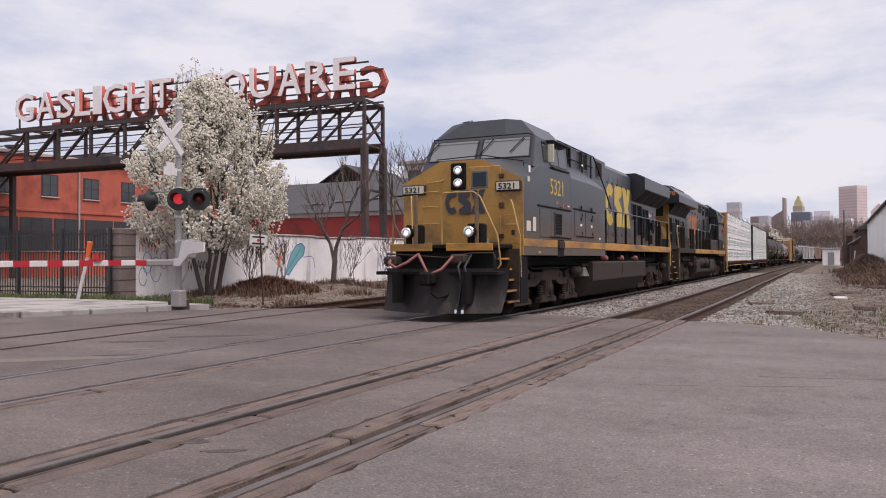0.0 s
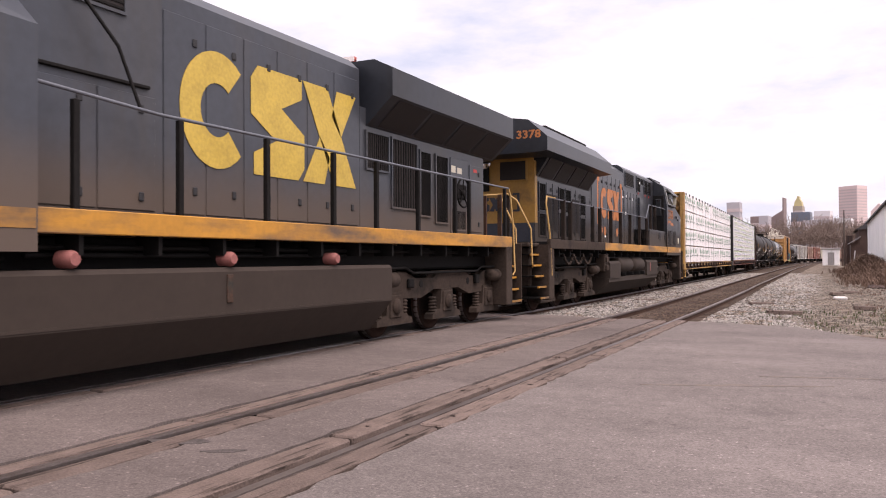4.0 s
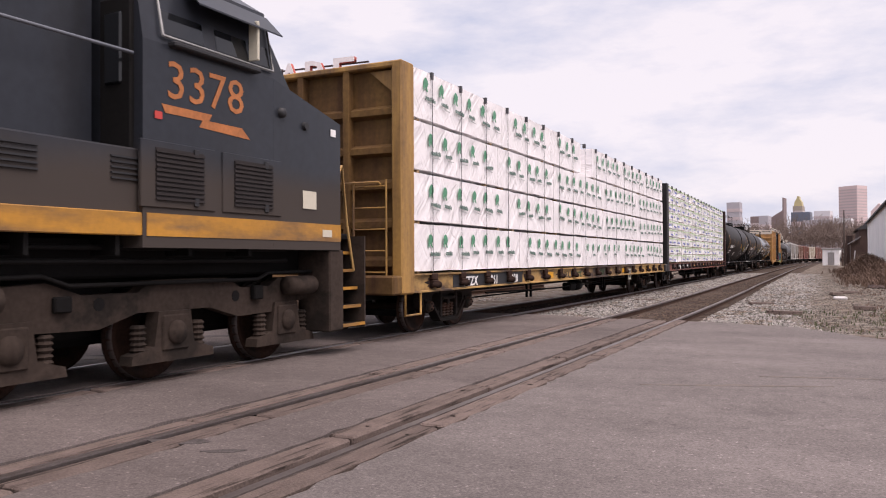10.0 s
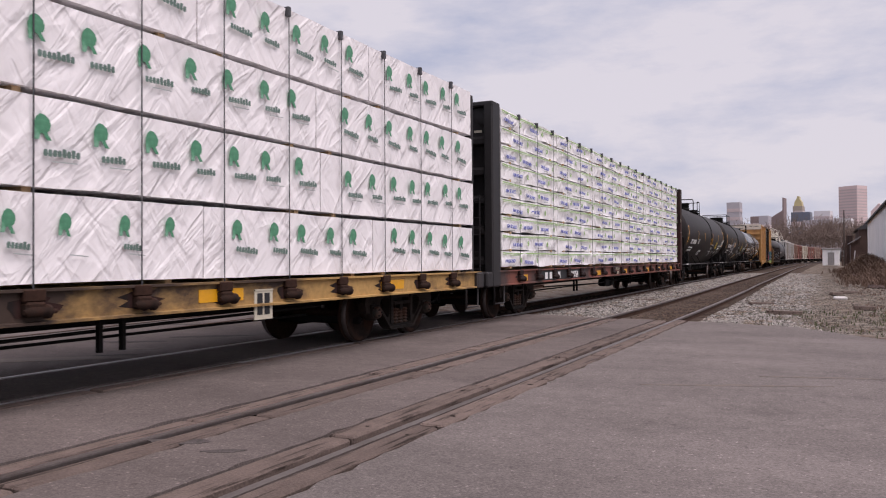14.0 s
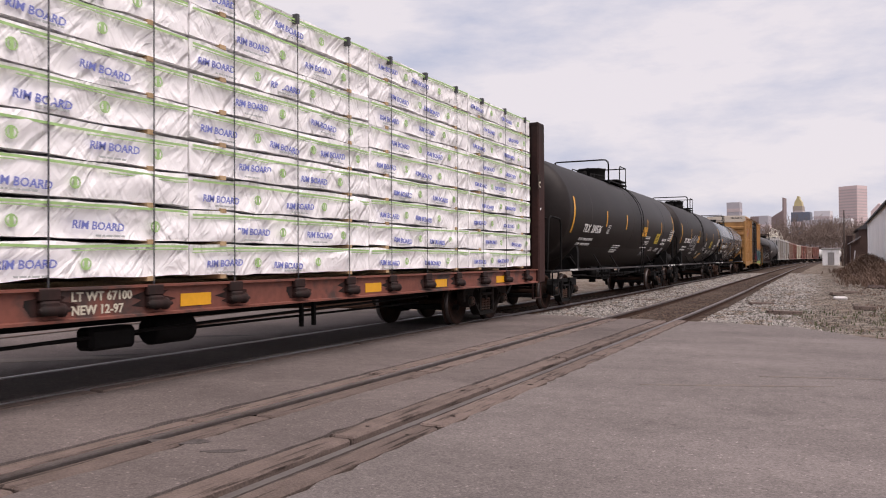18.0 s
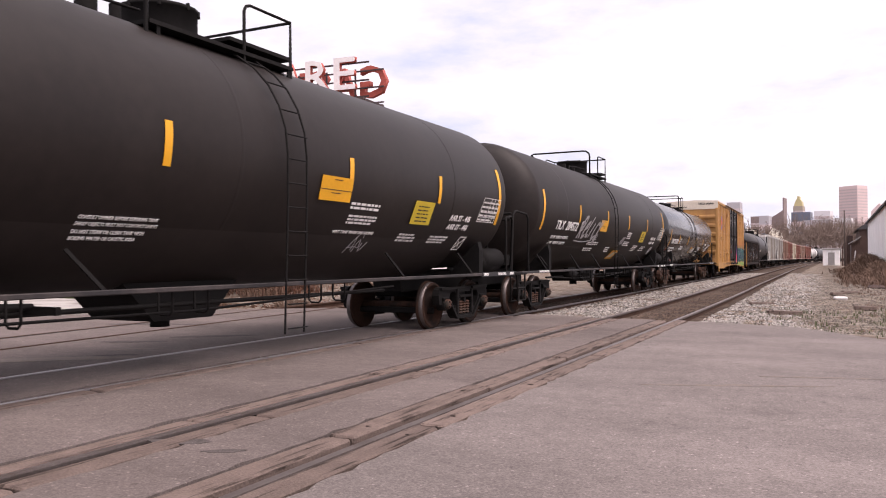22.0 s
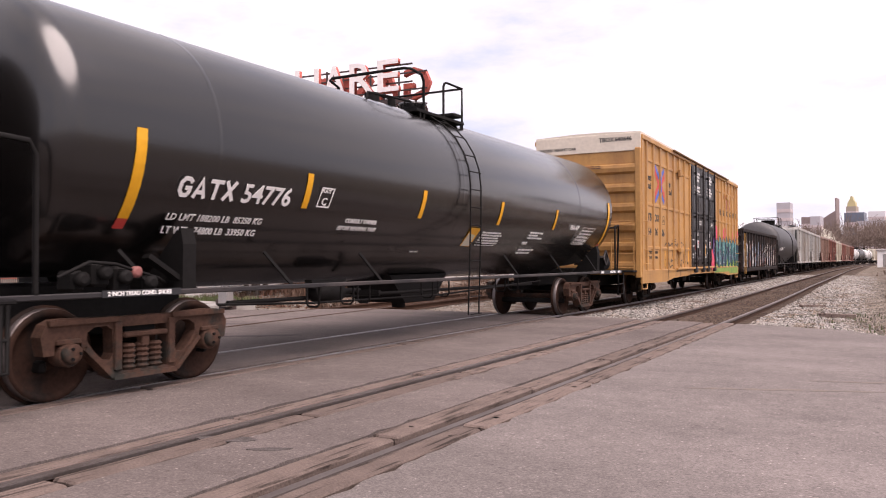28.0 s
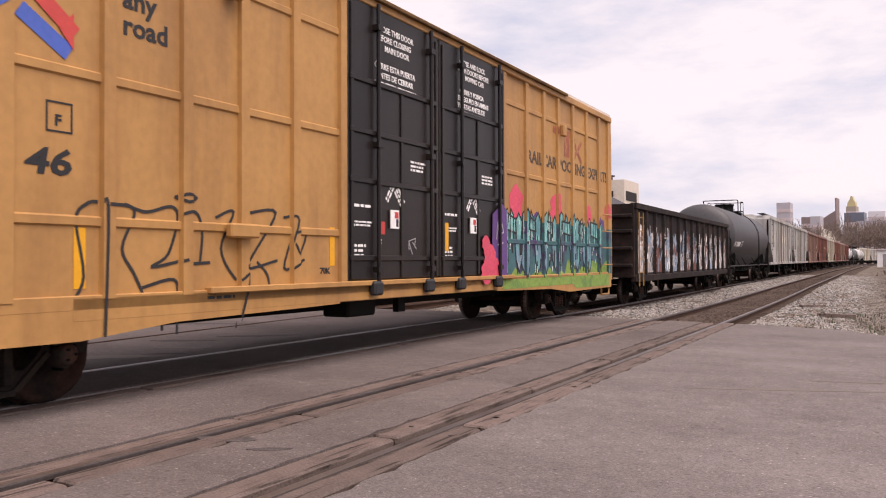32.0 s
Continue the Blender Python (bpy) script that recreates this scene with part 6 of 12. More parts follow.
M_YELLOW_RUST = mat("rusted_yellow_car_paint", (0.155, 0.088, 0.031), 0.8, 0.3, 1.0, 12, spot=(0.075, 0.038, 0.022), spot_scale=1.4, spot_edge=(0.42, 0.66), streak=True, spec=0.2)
M_GON_BROWN = mat("sooty_brown_car_paint", (0.017, 0.0125, 0.0115), 0.75, 0.3, 1.0, 12, spot=(0.035, 0.022, 0.018), spot_scale=2, spec=0.2)
M_CAR_OXIDE = mat("dark_oxide_car_paint", (0.045, 0.020, 0.017), 0.75, 0.3, 1.0, 12, spot=(0.02, 0.015, 0.014), spot_scale=0.9, streak=True, spec=0.2)
M_TANK = mat("matt_black_tank_paint", (0.0155, 0.0118, 0.0108), 0.5, 0.2, 0.5, 7, spot=(0.023, 0.0175, 0.0155), spot_scale=0.7, spot_edge=(0.45, 0.8), streak=True, spec=0.22)
M_TANK_GLOSS = mat("glossy_black_tank_paint", (0.0050, 0.0043, 0.0042), 0.25, 0.15, 0.5, 7, spec=0.6, coat=0.45)
M_TANK_GREY = mat("worn_grey_black_tank_paint", (0.05, 0.048, 0.05), 0.5, 0.2, 0.5, 7)
M_BOX = mat("golden_boxcar_paint", (0.435, 0.228, 0.070), 0.55, 0.12, 0.7, 10, spot=(0.24, 0.115, 0.042), spot_scale=1.1, spot_edge=(0.47, 0.78), streak=True)
M_BOX_DOOR = mat("black_door_paint", (0.0125, 0.0095, 0.0092), 0.36, 0.25, 1, 12, spec=0.3, streak=True, spot=(0.02, 0.015, 0.013), spot_scale=1.0)
M_PLACARD = mat("yellow_placard", (0.62, 0.46, 0.03), 0.5, 0.1, 2, 20)
M_GRAF_BLACK = mat("black_spray_paint", (0.02, 0.019, 0.02), 0.6, 0.1, 3, 20)
M_GRAF_AQUA = mat("aqua_spray_paint", (0.19, 0.46, 0.43), 0.6, 0.25, 2, 20, spot=(0.07, 0.24, 0.27), spot_scale=3.5, spot_edge=(0.42, 0.6))
M_GRAF_TEAL = mat("dark_teal_spray_paint", (0.035, 0.12, 0.13), 0.6, 0.3, 2, 20, spot=(0.06, 0.03, 0.10), spot_scale=2.5)
M_GRAF_GREEN = mat("green_spray_paint", (0.20, 0.32, 0.06), 0.6, 0.25, 2, 20, spot=(0.1, 0.2, 0.05), spot_scale=2)
M_GRAF_GREEN_DARK = mat("dark_green_spray_paint", (0.04, 0.09, 0.035), 0.6, 0.2, 2, 20)
M_GRAF_PINK = mat("pink_spray_paint", (0.62, 0.07, 0.12), 0.6, 0.2, 2, 20)
M_GRAF_PURPLE = mat("purple_spray_paint", (0.11, 0.05, 0.19), 0.6, 0.2, 2, 20)
M_GRAF_SILVER = mat("silver_spray_paint", (0.42, 0.41, 0.42), 0.5, 0.2, 3, 20)
M_GRAF_PALE = mat("chalky_white_spray_paint", (0.50, 0.48, 0.46), 0.7, 0.3, 3, 20, spot=(0.22, 0.17, 0.15), spot_scale=5)
M_GRAF_SLATE = mat("slate_blue_spray_paint", (0.20, 0.27, 0.36), 0.7, 0.3, 3, 20, spot=(0.34, 0.36, 0.38), spot_scale=5)
M_GRAF_RUST = mat("rust_red_spray_paint", (0.17, 0.06, 0.045), 0.7, 0.3, 3, 20)
M_GRAF_BLUE = mat("steel_blue_spray_paint", (0.15, 0.27, 0.34), 0.6, 0.3, 2, 20, spot=(0.10, 0.30, 0.30), spot_scale=4)
M_FADED_RED = mat("faded_red_mark", (0.30, 0.085, 0.045), 0.6, 0.25, 3, 20, spot=(0.36, 0.17, 0.06), spot_scale=6)
M_FADED_BLACK = mat("faded_black_lettering", (0.075, 0.050, 0.030), 0.6, 0.25, 3, 20)
M_LOGO_RED = mat("red_painted_mark", (0.55, 0.06, 0.05), 0.55, 0.1, 3, 20)
M_LOGO_BLUE = mat("blue_painted_mark", (0.06, 0.12, 0.46), 0.55, 0.1, 3, 20)
M_ROOF_CREAM = mat("pale_roof_band", (0.62, 0.55, 0.46), 0.6, 0.12, 1, 12)


def bars_of_text(mesh, y, z, w, h, x, rows, rnd, gap=0.45):
    """Small unreadable lines of writing as rows of bars."""
    rh = h / rows
    for i in range(rows):
        a = y
        z0 = z + h - (i + 1) * rh
        while a < y + w * rnd.uniform(0.8, 1.0):
            ln = rnd.uniform(0.6, 2.4) * rh
            mesh.box(x, x + 0.003, a, min(a + ln, y + w), z0, z0 + rh * (1 - gap))
            a += ln + rh * 0.45
    return mesh


def ribbon(pts, w):
    """Four-cornered pieces of a painted line, mitred where they meet."""
    pts = [p for i, p in enumerate(pts) if i == 0 or math.dist(p, pts[i - 1]) > 1e-4]
    way = [((d[0] - c[0]) / math.dist(c, d), (d[1] - c[1]) / math.dist(c, d)) for c, d in zip(pts, pts[1:])]
    out, edges = [], []
    for i, (y, z) in enumerate(pts):
        a, b = way[max(i - 1, 0)], way[min(i, len(way) - 1)]
        n = (-(a[1] + b[1]), a[0] + b[0])
        k = math.hypot(*n)
        n = (n[0] / k, n[1] / k) if k > 0.4 else (-b[1], b[0])
        g = min(1.0 / max(abs(n[0] * -b[1] + n[1] * b[0]), 0.1), 1.7) * w / 2
        e = w * 0.3 * ((i == len(pts) - 1) - (i == 0))
        edges.append(((y + n[0] * g + b[0] * e, z + n[1] * g + b[1] * e), (y - n[0] * g + b[0] * e, z - n[1] * g + b[1] * e)))
    for (p, q), (r, t) in zip(edges, edges[1:]):
        out.append([p, r, t, q])
    return out


def stroke(mesh, pts, w, x):
    """A painted line on a side, as a flat ribbon."""
    for quad in ribbon(pts, w):
        plate(mesh, quad, x, x + 0.004)
    return mesh


def painted(mesh, pts, w, x, posts, xp):
    """A painted line on a side with posts: on the sheet at x and across the posts' faces at xp."""
    stroke(mesh, pts, w, x)
    for quad in ribbon(pts, w):
        for y0, y1 in posts:
            poly = clip(clip(quad, 1, 0, y1), -1, 0, -y0)
            if len(poly) > 2:
                plate(mesh, poly, xp, xp + 0.003)
    return mesh


def curve(pts, n=6):
    """Points on a smooth line through pts."""
    out = []
    for i in range(len(pts) - 1):
        p0, p1, p2, p3 = pts[max(i - 1, 0)], pts[i], pts[i + 1], pts[min(i + 2, len(pts) - 1)]
        for k in range(n):
            t = k / n
            out.append(tuple(0.5 * (2 * b + (c - a) * t + (2 * a - 5 * b + 4 * c - d) * t * t + (3 * b - a - 3 * c + d) * t ** 3) for a, b, c, d in zip(p0, p1, p2, p3)))
    return out + [pts[-1]]


LEAF = [(-0.115, -0.02), (-0.12, 0.17), (-0.09, 0.25), (-0.04, 0.29), (0.02, 0.28), (0.08, 0.23), (0.10, 0.17), (0.085, 0.10), (0.05, 0.075), (0.11, -0.02), (0.05, -0.02), (-0.005, 0.06), (-0.04, 0.06), (-0.06, -0.02)]


def soft_bundle(rnd, x0, x1, y0, y1, z0, z1, sag=0.02, hang=0.0):
    """A wrapped stack: straight edges, skin that puckers a little; hang: the sheet's loose lower edge."""
    m = Mesh()
    nx, ny, nz = 2, max(4, round((y1 - y0) / 0.22)), 4
    seed = rnd.uniform(0, 50)

    def spot(i, j, k):
        p = Vector((x0 + (x1 - x0) * i / nx, y0 + (y1 - y0) * j / ny, z0 + (z1 - z0) * k / nz))
        q = noise.noise_vector(Vector((p.x * 2, p.y * 2.1 + seed, p.z * 4))) * sag
        if i in (0, nx) and 0 < k < nz and 0 < j < ny:
            p.x += q.x * 0.8 - math.copysign(0.006, p.x)
        else:
            p.x += q.x * 0.15
        if k == nz:
            p.z += q.z * 0.25
        if k == 0:
            p.z += q.z * 0.25 - hang * max(0.0, noise.noise(Vector((p.y * 1.3 + seed, 0, seed)))) * (1 if i == (nx if x1 > 0 else 0) else 0)
        p.y += q.y * 0.15
        return p

    def sheet(us, vs, put):
        v = [put(a, b) for a in us for b in vs]
        w = len(vs)
        m.add(v, [(a * w + b, a * w + b + 1, (a + 1) * w + b + 1, (a + 1) * w + b) for a in range(len(us) - 1) for b in range(w - 1)], True)

    J, K, I = range(ny + 1), range(nz + 1), range(nx + 1)
    for i in (0, nx):
        sheet(J, K, lambda j, k: spot(i, j, k))
    for k in (0, nz):
        sheet(J, I, lambda j, a: spot(a, j, k))
    for j in (0, ny):
        sheet(I, K, lambda a, k: spot(a, j, k))
    return m


LEAF_PRINT = plate(Mesh(), [(p * 0.82, q * 0.82) for p, q in LEAF], 0.0, 0.004).data("printed_leaf", M_PRINT)
def word_bar(n, tall):
    """A word as plain upright bars on one thin line, n bars long; tall: those that rise higher."""
    m = Mesh()
    for q in range(n):
        a = q * 0.053
        m.prism([(a, -0.165), (a, -0.115 if q not in tall else -0.085), (a + 0.014, -0.100 if q not in tall else -0.085), (a + 0.040, -0.105 if q not in tall else -0.085), (a + 0.040, -0.165), (a + 0.026, -0.172)], 0, 0.004, "x")
    return plate(m, [(0, -0.146), (0, -0.136), (n * 0.053 - 0.015, -0.136), (n * 0.053 - 0.015, -0.146)], 0.0, 0.0042).data("printed_word", M_PRINT_DARK)


WORD_PRINT = (word_bar(8, (4, 6)), word_bar(6, (4,)))
FINE_PRINT = plate(Mesh(), [(0.10, -0.225), (0.10, -0.212), (0.38, -0.212), (0.38, -0.225)], 0, 0.003).data("fine_print", M_PRINT_FAINT)
BEARER = Mesh().box(-0.56, 0.56, -0.045, 0.045, -0.06, 0.005).data("bearer", M_WOOD)
SPACER = Mesh().box(-0.6, 0.6, -0.05, 0.05, -0.01, 0.04).data("spacer", M_WOOD)


def centerbeam(name, label, s0, s1, paint, end_paint, load, seed):
    """A centre-beam flat car with bulkheads, from s0 to s1 along the train."""
    rnd = random.Random(seed)
    c = (s0 + s1) / 2
    h = (s1 - s0) / 2
    C = thing(name, label, "railcar", group="freight cars")
    Y = lambda s: s - c
    part("deck", Mesh().box(-1.35, 1.35, -h + 0.3, h - 0.3, 0.98, 1.06, 0.01), M_SOOT, C)
    for sg in (-1, 1):
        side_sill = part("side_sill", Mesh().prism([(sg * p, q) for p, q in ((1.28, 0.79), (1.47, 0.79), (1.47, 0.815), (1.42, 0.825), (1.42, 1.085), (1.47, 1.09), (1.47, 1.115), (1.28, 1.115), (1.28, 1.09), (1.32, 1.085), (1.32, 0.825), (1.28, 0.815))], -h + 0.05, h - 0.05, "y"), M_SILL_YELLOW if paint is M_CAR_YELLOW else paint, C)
        part("load_beam", Mesh().box(sg * 0.3, sg * 0.5, -h + 0.4, h - 0.4, 1.06, 1.14), M_WOOD, C)
    part("centre_sill", Mesh().box(-0.35, 0.35, -h + 0.2, h - 0.2, 0.62, 0.98, 0.03), M_SOOT, C)
    part("centre_beam", Mesh().box(-0.09, 0.09, -h + 0.4, h - 0.4, 1.1, 1.5).box(-0.12, 0.12, -h + 0.4, h - 0.4, 4.35, 4.62, 0.02), paint, C)
    for i in range(19):
        y = -h + 0.6 + i * (2 * h - 1.2) / 18
        part("beam_post", Mesh().box(-0.08, 0.08, y - 0.06, y + 0.06, 1.5, 4.36), paint, C)
    # bulkheads: a sheet stiffened by ribs and posts
    for e in (-1, 1):
        y = e * (h - 0.22)
        ep = end_paint if e < 0 else M_CAR_BLACK if load == "lumber" else M_CAR_OXIDE
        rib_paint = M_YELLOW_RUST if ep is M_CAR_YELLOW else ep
        slim = load == "lumber" and e > 0
        wide_, deep_ = (1.36, 0.06) if slim else (1.5, 0.22)
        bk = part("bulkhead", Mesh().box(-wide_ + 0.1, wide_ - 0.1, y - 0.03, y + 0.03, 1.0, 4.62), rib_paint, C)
        for sg in (-1, 1):
            part("corner_post", Mesh().box(sg * (wide_ - 0.2), sg * wide_, y - deep_, y + deep_, 0.78, 4.64, 0.03), ep, bk)
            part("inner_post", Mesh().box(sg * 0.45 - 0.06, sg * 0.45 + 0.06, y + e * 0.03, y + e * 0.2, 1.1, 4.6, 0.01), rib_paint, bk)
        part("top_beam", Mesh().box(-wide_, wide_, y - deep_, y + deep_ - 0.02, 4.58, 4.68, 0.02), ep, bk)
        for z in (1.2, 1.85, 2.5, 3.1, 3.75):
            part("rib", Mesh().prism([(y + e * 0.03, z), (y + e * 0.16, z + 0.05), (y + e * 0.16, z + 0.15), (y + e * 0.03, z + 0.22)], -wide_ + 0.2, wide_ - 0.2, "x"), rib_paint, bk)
        part("gusset", Mesh().prism([(1.3, 4.55), (0.85, 4.55), (1.3, 4.15)], y - 0.1, y - 0.06, "y"), ep, bk)
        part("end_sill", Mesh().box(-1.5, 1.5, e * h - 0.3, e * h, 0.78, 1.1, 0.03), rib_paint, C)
        lad = Mesh()
        for i in range(5):
            z = 1.15 + i * 0.36
            lad.pipe([(0.62, y + e * 0.24, z), (1.22, y + e * 0.24, z)], 0.014)
        lad.pipe([(0.62, y + e * 0.24, 1.05), (0.62, y + e * 0.24, 2.7)], 0.018).pipe([(1.22, y + e * 0.24, 1.05), (1.22, y + e * 0.24, 2.7)], 0.018)
        part("end_ladder", lad, ep, bk)
        part("hand_grab", Mesh().pipe([(-1.1, y + e * 0.2, 2.62), (-1.1, y + e * 0.27, 2.66), (1.1, y + e * 0.27, 2.66), (1.1, y + e * 0.2, 2.62)], 0.016), ep, bk)
        part("sill_step", Mesh().pipe([(1.44, e * (h - 0.75), 0.8), (1.44, e * (h - 0.75), 0.42), (1.44, e * (h - 0.2), 0.42), (1.44, e * (h - 0.2), 0.8)], 0.022), ep, C)
        coupler(C, e * h, e, 0.86, M_SOOT)
        truck(C, e * (h - 2.65), "dirt")
    # winches under the side sill, straps over the load
    win = Mesh().box(1.40, 1.50, -0.11, 0.09, 0.87, 1.0, 0.02).lathe([(-0.13, 0.022), (-0.11, 0.03), (-0.10, 0.048), (0.08, 0.048), (0.085, 0.066), (0.12, 0.066), (0.125, 0.03), (0.20, 0.02)], (1.485, 0, 0.91), "y", 10).box(1.42, 1.485, -0.12, 0.10, 1.0, 1.115, 0.012).data("winch", M_WHEEL if paint is M_CAR_YELLOW else M_CAR_OXIDE)
    stains = [plate(Mesh(), [((0.24 + 0.1 * math.sin(3 * t + k)) * math.cos(t * math.pi / 7), 0.955 + (0.10 + 0.025 * math.sin(2 * t + 2 * k)) * math.sin(t * math.pi / 7)) for t in range(14)], 1.4215, 1.4228).data("rust_stain", M_CAR_OXIDE) for k in range(3)]
    top = 4.715 if load == "lumber" else 4.672
    strap = Mesh().box(1.435, 1.44, -0.008, 0.008, 1.1, top - 0.005).box(0.1, 1.44, -0.008, 0.008, top - 0.005, top + 0.001).box(1.37, 1.45, -0.028, 0.028, top - 0.12, top + 0.004).data("strap", M_STRAP)
    first, pitch = (-18.05, 1.238) if load == "lumber" else (6.55, 1.25)
    for i in range(18):
        y = Y(first + i * pitch)
        if y > h - 0.9:
            break
        part("winch", win, None, C, at=pose(0, y, 0))
        part("rust_stain", stains[i % 3], None, C, "dark rust round the winch", at=pose(0, y, 0))
        part("strap", strap, None, C, "dark steel strap with corner guard", at=pose(0, y, 0, 0, 0, 0))
    rods = Mesh().pipe([(1.0, -h * 0.6, 0.62), (1.0, -h * 0.15, 0.55), (0.9, h * 0.1, 0.6), (0.8, h * 0.6, 0.66)], 0.02).pipe([(0.6, -h * 0.62, 0.5), (0.6, h * 0.6, 0.52)], 0.018)
    rods.box(0.75, 1.0, -0.7, -0.1, 0.42, 0.66, 0.04).lathe([(0.3, 0.14), (0.32, 0.17), (0.9, 0.17), (0.92, 0.14)], (0.75, 0, 0.55), "y", 14)
    for y in (-4.4, -4.1, 2.9, 3.2):
        rods.box(0.95, 1.0, y, y + 0.05, 0.4, 0.8)
    part("brake_rigging", rods, M_SOOT, C)
    if load == "lumber":
        # rows of stacks, seams as they lie; the top row has a gap
        rows = ((1.16, 1.985), (2.045, 2.875), (2.935, 3.775), (3.84, 4.70))
        seams = ((-18.84, -13.55, -8.4, -3.5, 0.2, 4.0), (-18.84, -14.2, -11.03, -6.1, -1.2, 4.05), (-18.84, -14.86, -11.0, -6.2, -1.3, 4.0), (-18.84, -14.6, -11.2, -8.5, None, -7.25, -3.6, 0.1, 3.95))
        for (z0, z1), cut in zip(rows, seams):
            for a, b in zip(cut, cut[1:]):
                if a is None or b is None:
                    continue
                for sg in (1, -1):
                    bd = part("wrapped_lumber", soft_bundle(rnd, sg * 0.14, sg * 1.40, Y(a) + 0.012, Y(b) - 0.012, z0, z1, 0.05), M_WRAP, C, "white plastic-wrapped lumber stack")
                    for q in (Y(a) + 0.44, Y(b) - 0.46):
                        part("bearer", BEARER, None, bd, at=pose(sg * 0.77, q, z0))
                    if sg < 0:
                        continue
                    k = max(1, int((b - a - 0.3) / 0.64))
                    off = (b - a - 0.64 * k) / 2 + 0.32
                    slim_print, skew, slope = z0 < 1.2 and a == -8.4, rnd.uniform(-7, 3), rnd.uniform(-0.02, 0.012)
                    for i in range(k):
                        y = Y(a) + off + i * 0.64
                        zz = z0 + (z1 - z0) * 0.56
                        # sheets differ: large prints with words, or slim ones that are nearly bare
                        tilt = pose(1.425, y + rnd.uniform(-.05, .05), zz + slope * (i - k / 2) + rnd.uniform(-.015, .015), skew)
                        m_ = tilt @ Matrix.Diagonal((1, 0.72 if slim_print else 0.94, 0.85 if slim_print else 0.94, 1))
                        part("printed_leaf", LEAF_PRINT, None, bd, "green leaf print", at=m_)
                        if not slim_print or i % 2:
                            part("printed_word", WORD_PRINT[i % 2], None, bd, "dark green word bar", at=m_)
                        if rnd.random() < 0.6:
                            part("fine_print", FINE_PRINT, None, bd, at=m_)
    else:
        seams = [Y(s) for s in (s0 + 0.75, 9.5, 13.3, 17.1, 20.93, 24.65, s1 - 0.75)]
        rh = (4.66 - 1.16) / 9
        text = None
        for r in range(9):
            z0 = 1.16 + r * rh
            for a, b in zip(seams, seams[1:]):
                for sg in (1, -1):
                    bd = part("wrapped_board", soft_bundle(rnd, sg * 0.14, sg * 1.39, a + 0.014, b - 0.014, z0 + 0.034 + rnd.uniform(-0.008, 0.010), z0 + rh - 0.002, 0.10, 0.05), M_WRAP2, C, "white wrapped stack of boards with green and blue print")
                    for q in (a + 0.55, b - 0.55):
                        part("spacer", SPACER, None, bd, at=pose(sg * 0.8, q, z0))
                    if sg < 0:
                        continue
                    lime = Mesh()
                    yy, hi = a + 0.04, rnd.uniform(-.01, .01)
                    while yy < b - 0.08:
                        ln = min(rnd.uniform(0.5, 1.2), b - 0.04 - yy)
                        lo_ = max(-0.03, min(0.025, hi + rnd.uniform(-0.022, 0.022)))
                        plate(lime, [(yy, z0 + rh * 0.83 + hi), (yy + ln, z0 + rh * 0.83 + lo_), (yy + ln, z0 + rh * 0.895 + lo_), (yy, z0 + rh * 0.895 + hi)], 1.415, 1.419)
                        if rnd.random() < 0.7:
                            plate(lime, [(yy, z0 + rh * 0.75 + hi), (yy + ln, z0 + rh * 0.77 + lo_), (yy + ln, z0 + rh * 0.795 + lo_), (yy, z0 + rh * 0.775 + hi)], 1.414, 1.418)
                        yy, hi = yy + ln, lo_
                    y = a + 0.2 + (0.5 if r % 2 else 0)
                    spots = []
                    while y < b - 1.2:
                        spots.append(y)
                        y += rnd.uniform(1.1, 1.7)
                    for y in spots:
                        yy, zc = y + 0.95, z0 + rh * 0.45
                        ring = [(yy + 0.054 * math.cos(t * math.pi / 6), zc + 0.054 * math.sin(t * math.pi / 6)) for t in range(12)]
                        for p, q in zip(ring, ring[1:] + ring[:1]):
                            stroke(lime, [p, q], 0.014, 1.42)
                        stroke(lime, [(yy, zc - 0.04), (yy, zc + 0.04)], 0.04, 1.42)
                    part("printed_band", lime, M_PRINT_LIME, bd, "lime green printed band")
                    for y in spots:
                        at = side(y, z0 + rh * 0.30, 1.421) @ pose(rnd.uniform(-.1, .1), rnd.uniform(-.02, .02), 0, 0, 0, rnd.uniform(-4, 2))
                        if text is None:
                            ob = lettering("printed_word", "RIM BOARD", 0.082, M_PRINT_BLUE, bd, at, "blue printed words", squeeze=1.02, depth=0.002, shear=0.12, bold=0.022)
                            text = ob.data
                        else:
                            part("printed_word", text, None, bd, "blue printed words", at=at)
                        part("fine_print", bars_of_text(Mesh(), y + 0.2, z0 + rh * 0.14, 0.35, 0.035, 1.42, 1, rnd), M_PRINT_FAINT, bd)
    CARS.append((C, c, h - 2.65))
    return C, Y


car, Y = centerbeam("flat_car", "yellow centre-beam flat car stacked with white-wrapped lumber", -19.3, 4.35, M_CAR_YELLOW, M_CAR_YELLOW, "lumber", 11)
part("black_panel", Mesh().box(1.421, 1.428, Y(-17.2), Y(-13.45), 0.83, 1.07), M_BLACK, car)
lettering("reporting_mark", "TTZX", 0.185, M_WHITE, car, side(Y(-16.74), 0.85, 1.43), squeeze=0.98, shear=0.12, spacing=1.1)
lettering("number", "861", 0.185, M_WHITE, car, side(Y(-15.38), 0.85, 1.43), squeeze=0.98, shear=0.12, spacing=1.15)
lettering("number", "220", 0.185, M_WHITE, car, side(Y(-14.18), 0.85, 1.43), squeeze=0.98, shear=0.12, spacing=1.15)
for y in (-11.9, -3.6, 0.4):
    part("amber_panel", Mesh().box(1.421, 1.426, Y(y), Y(y) + 0.75, 0.88, 1.03), M_REFLECT, car)
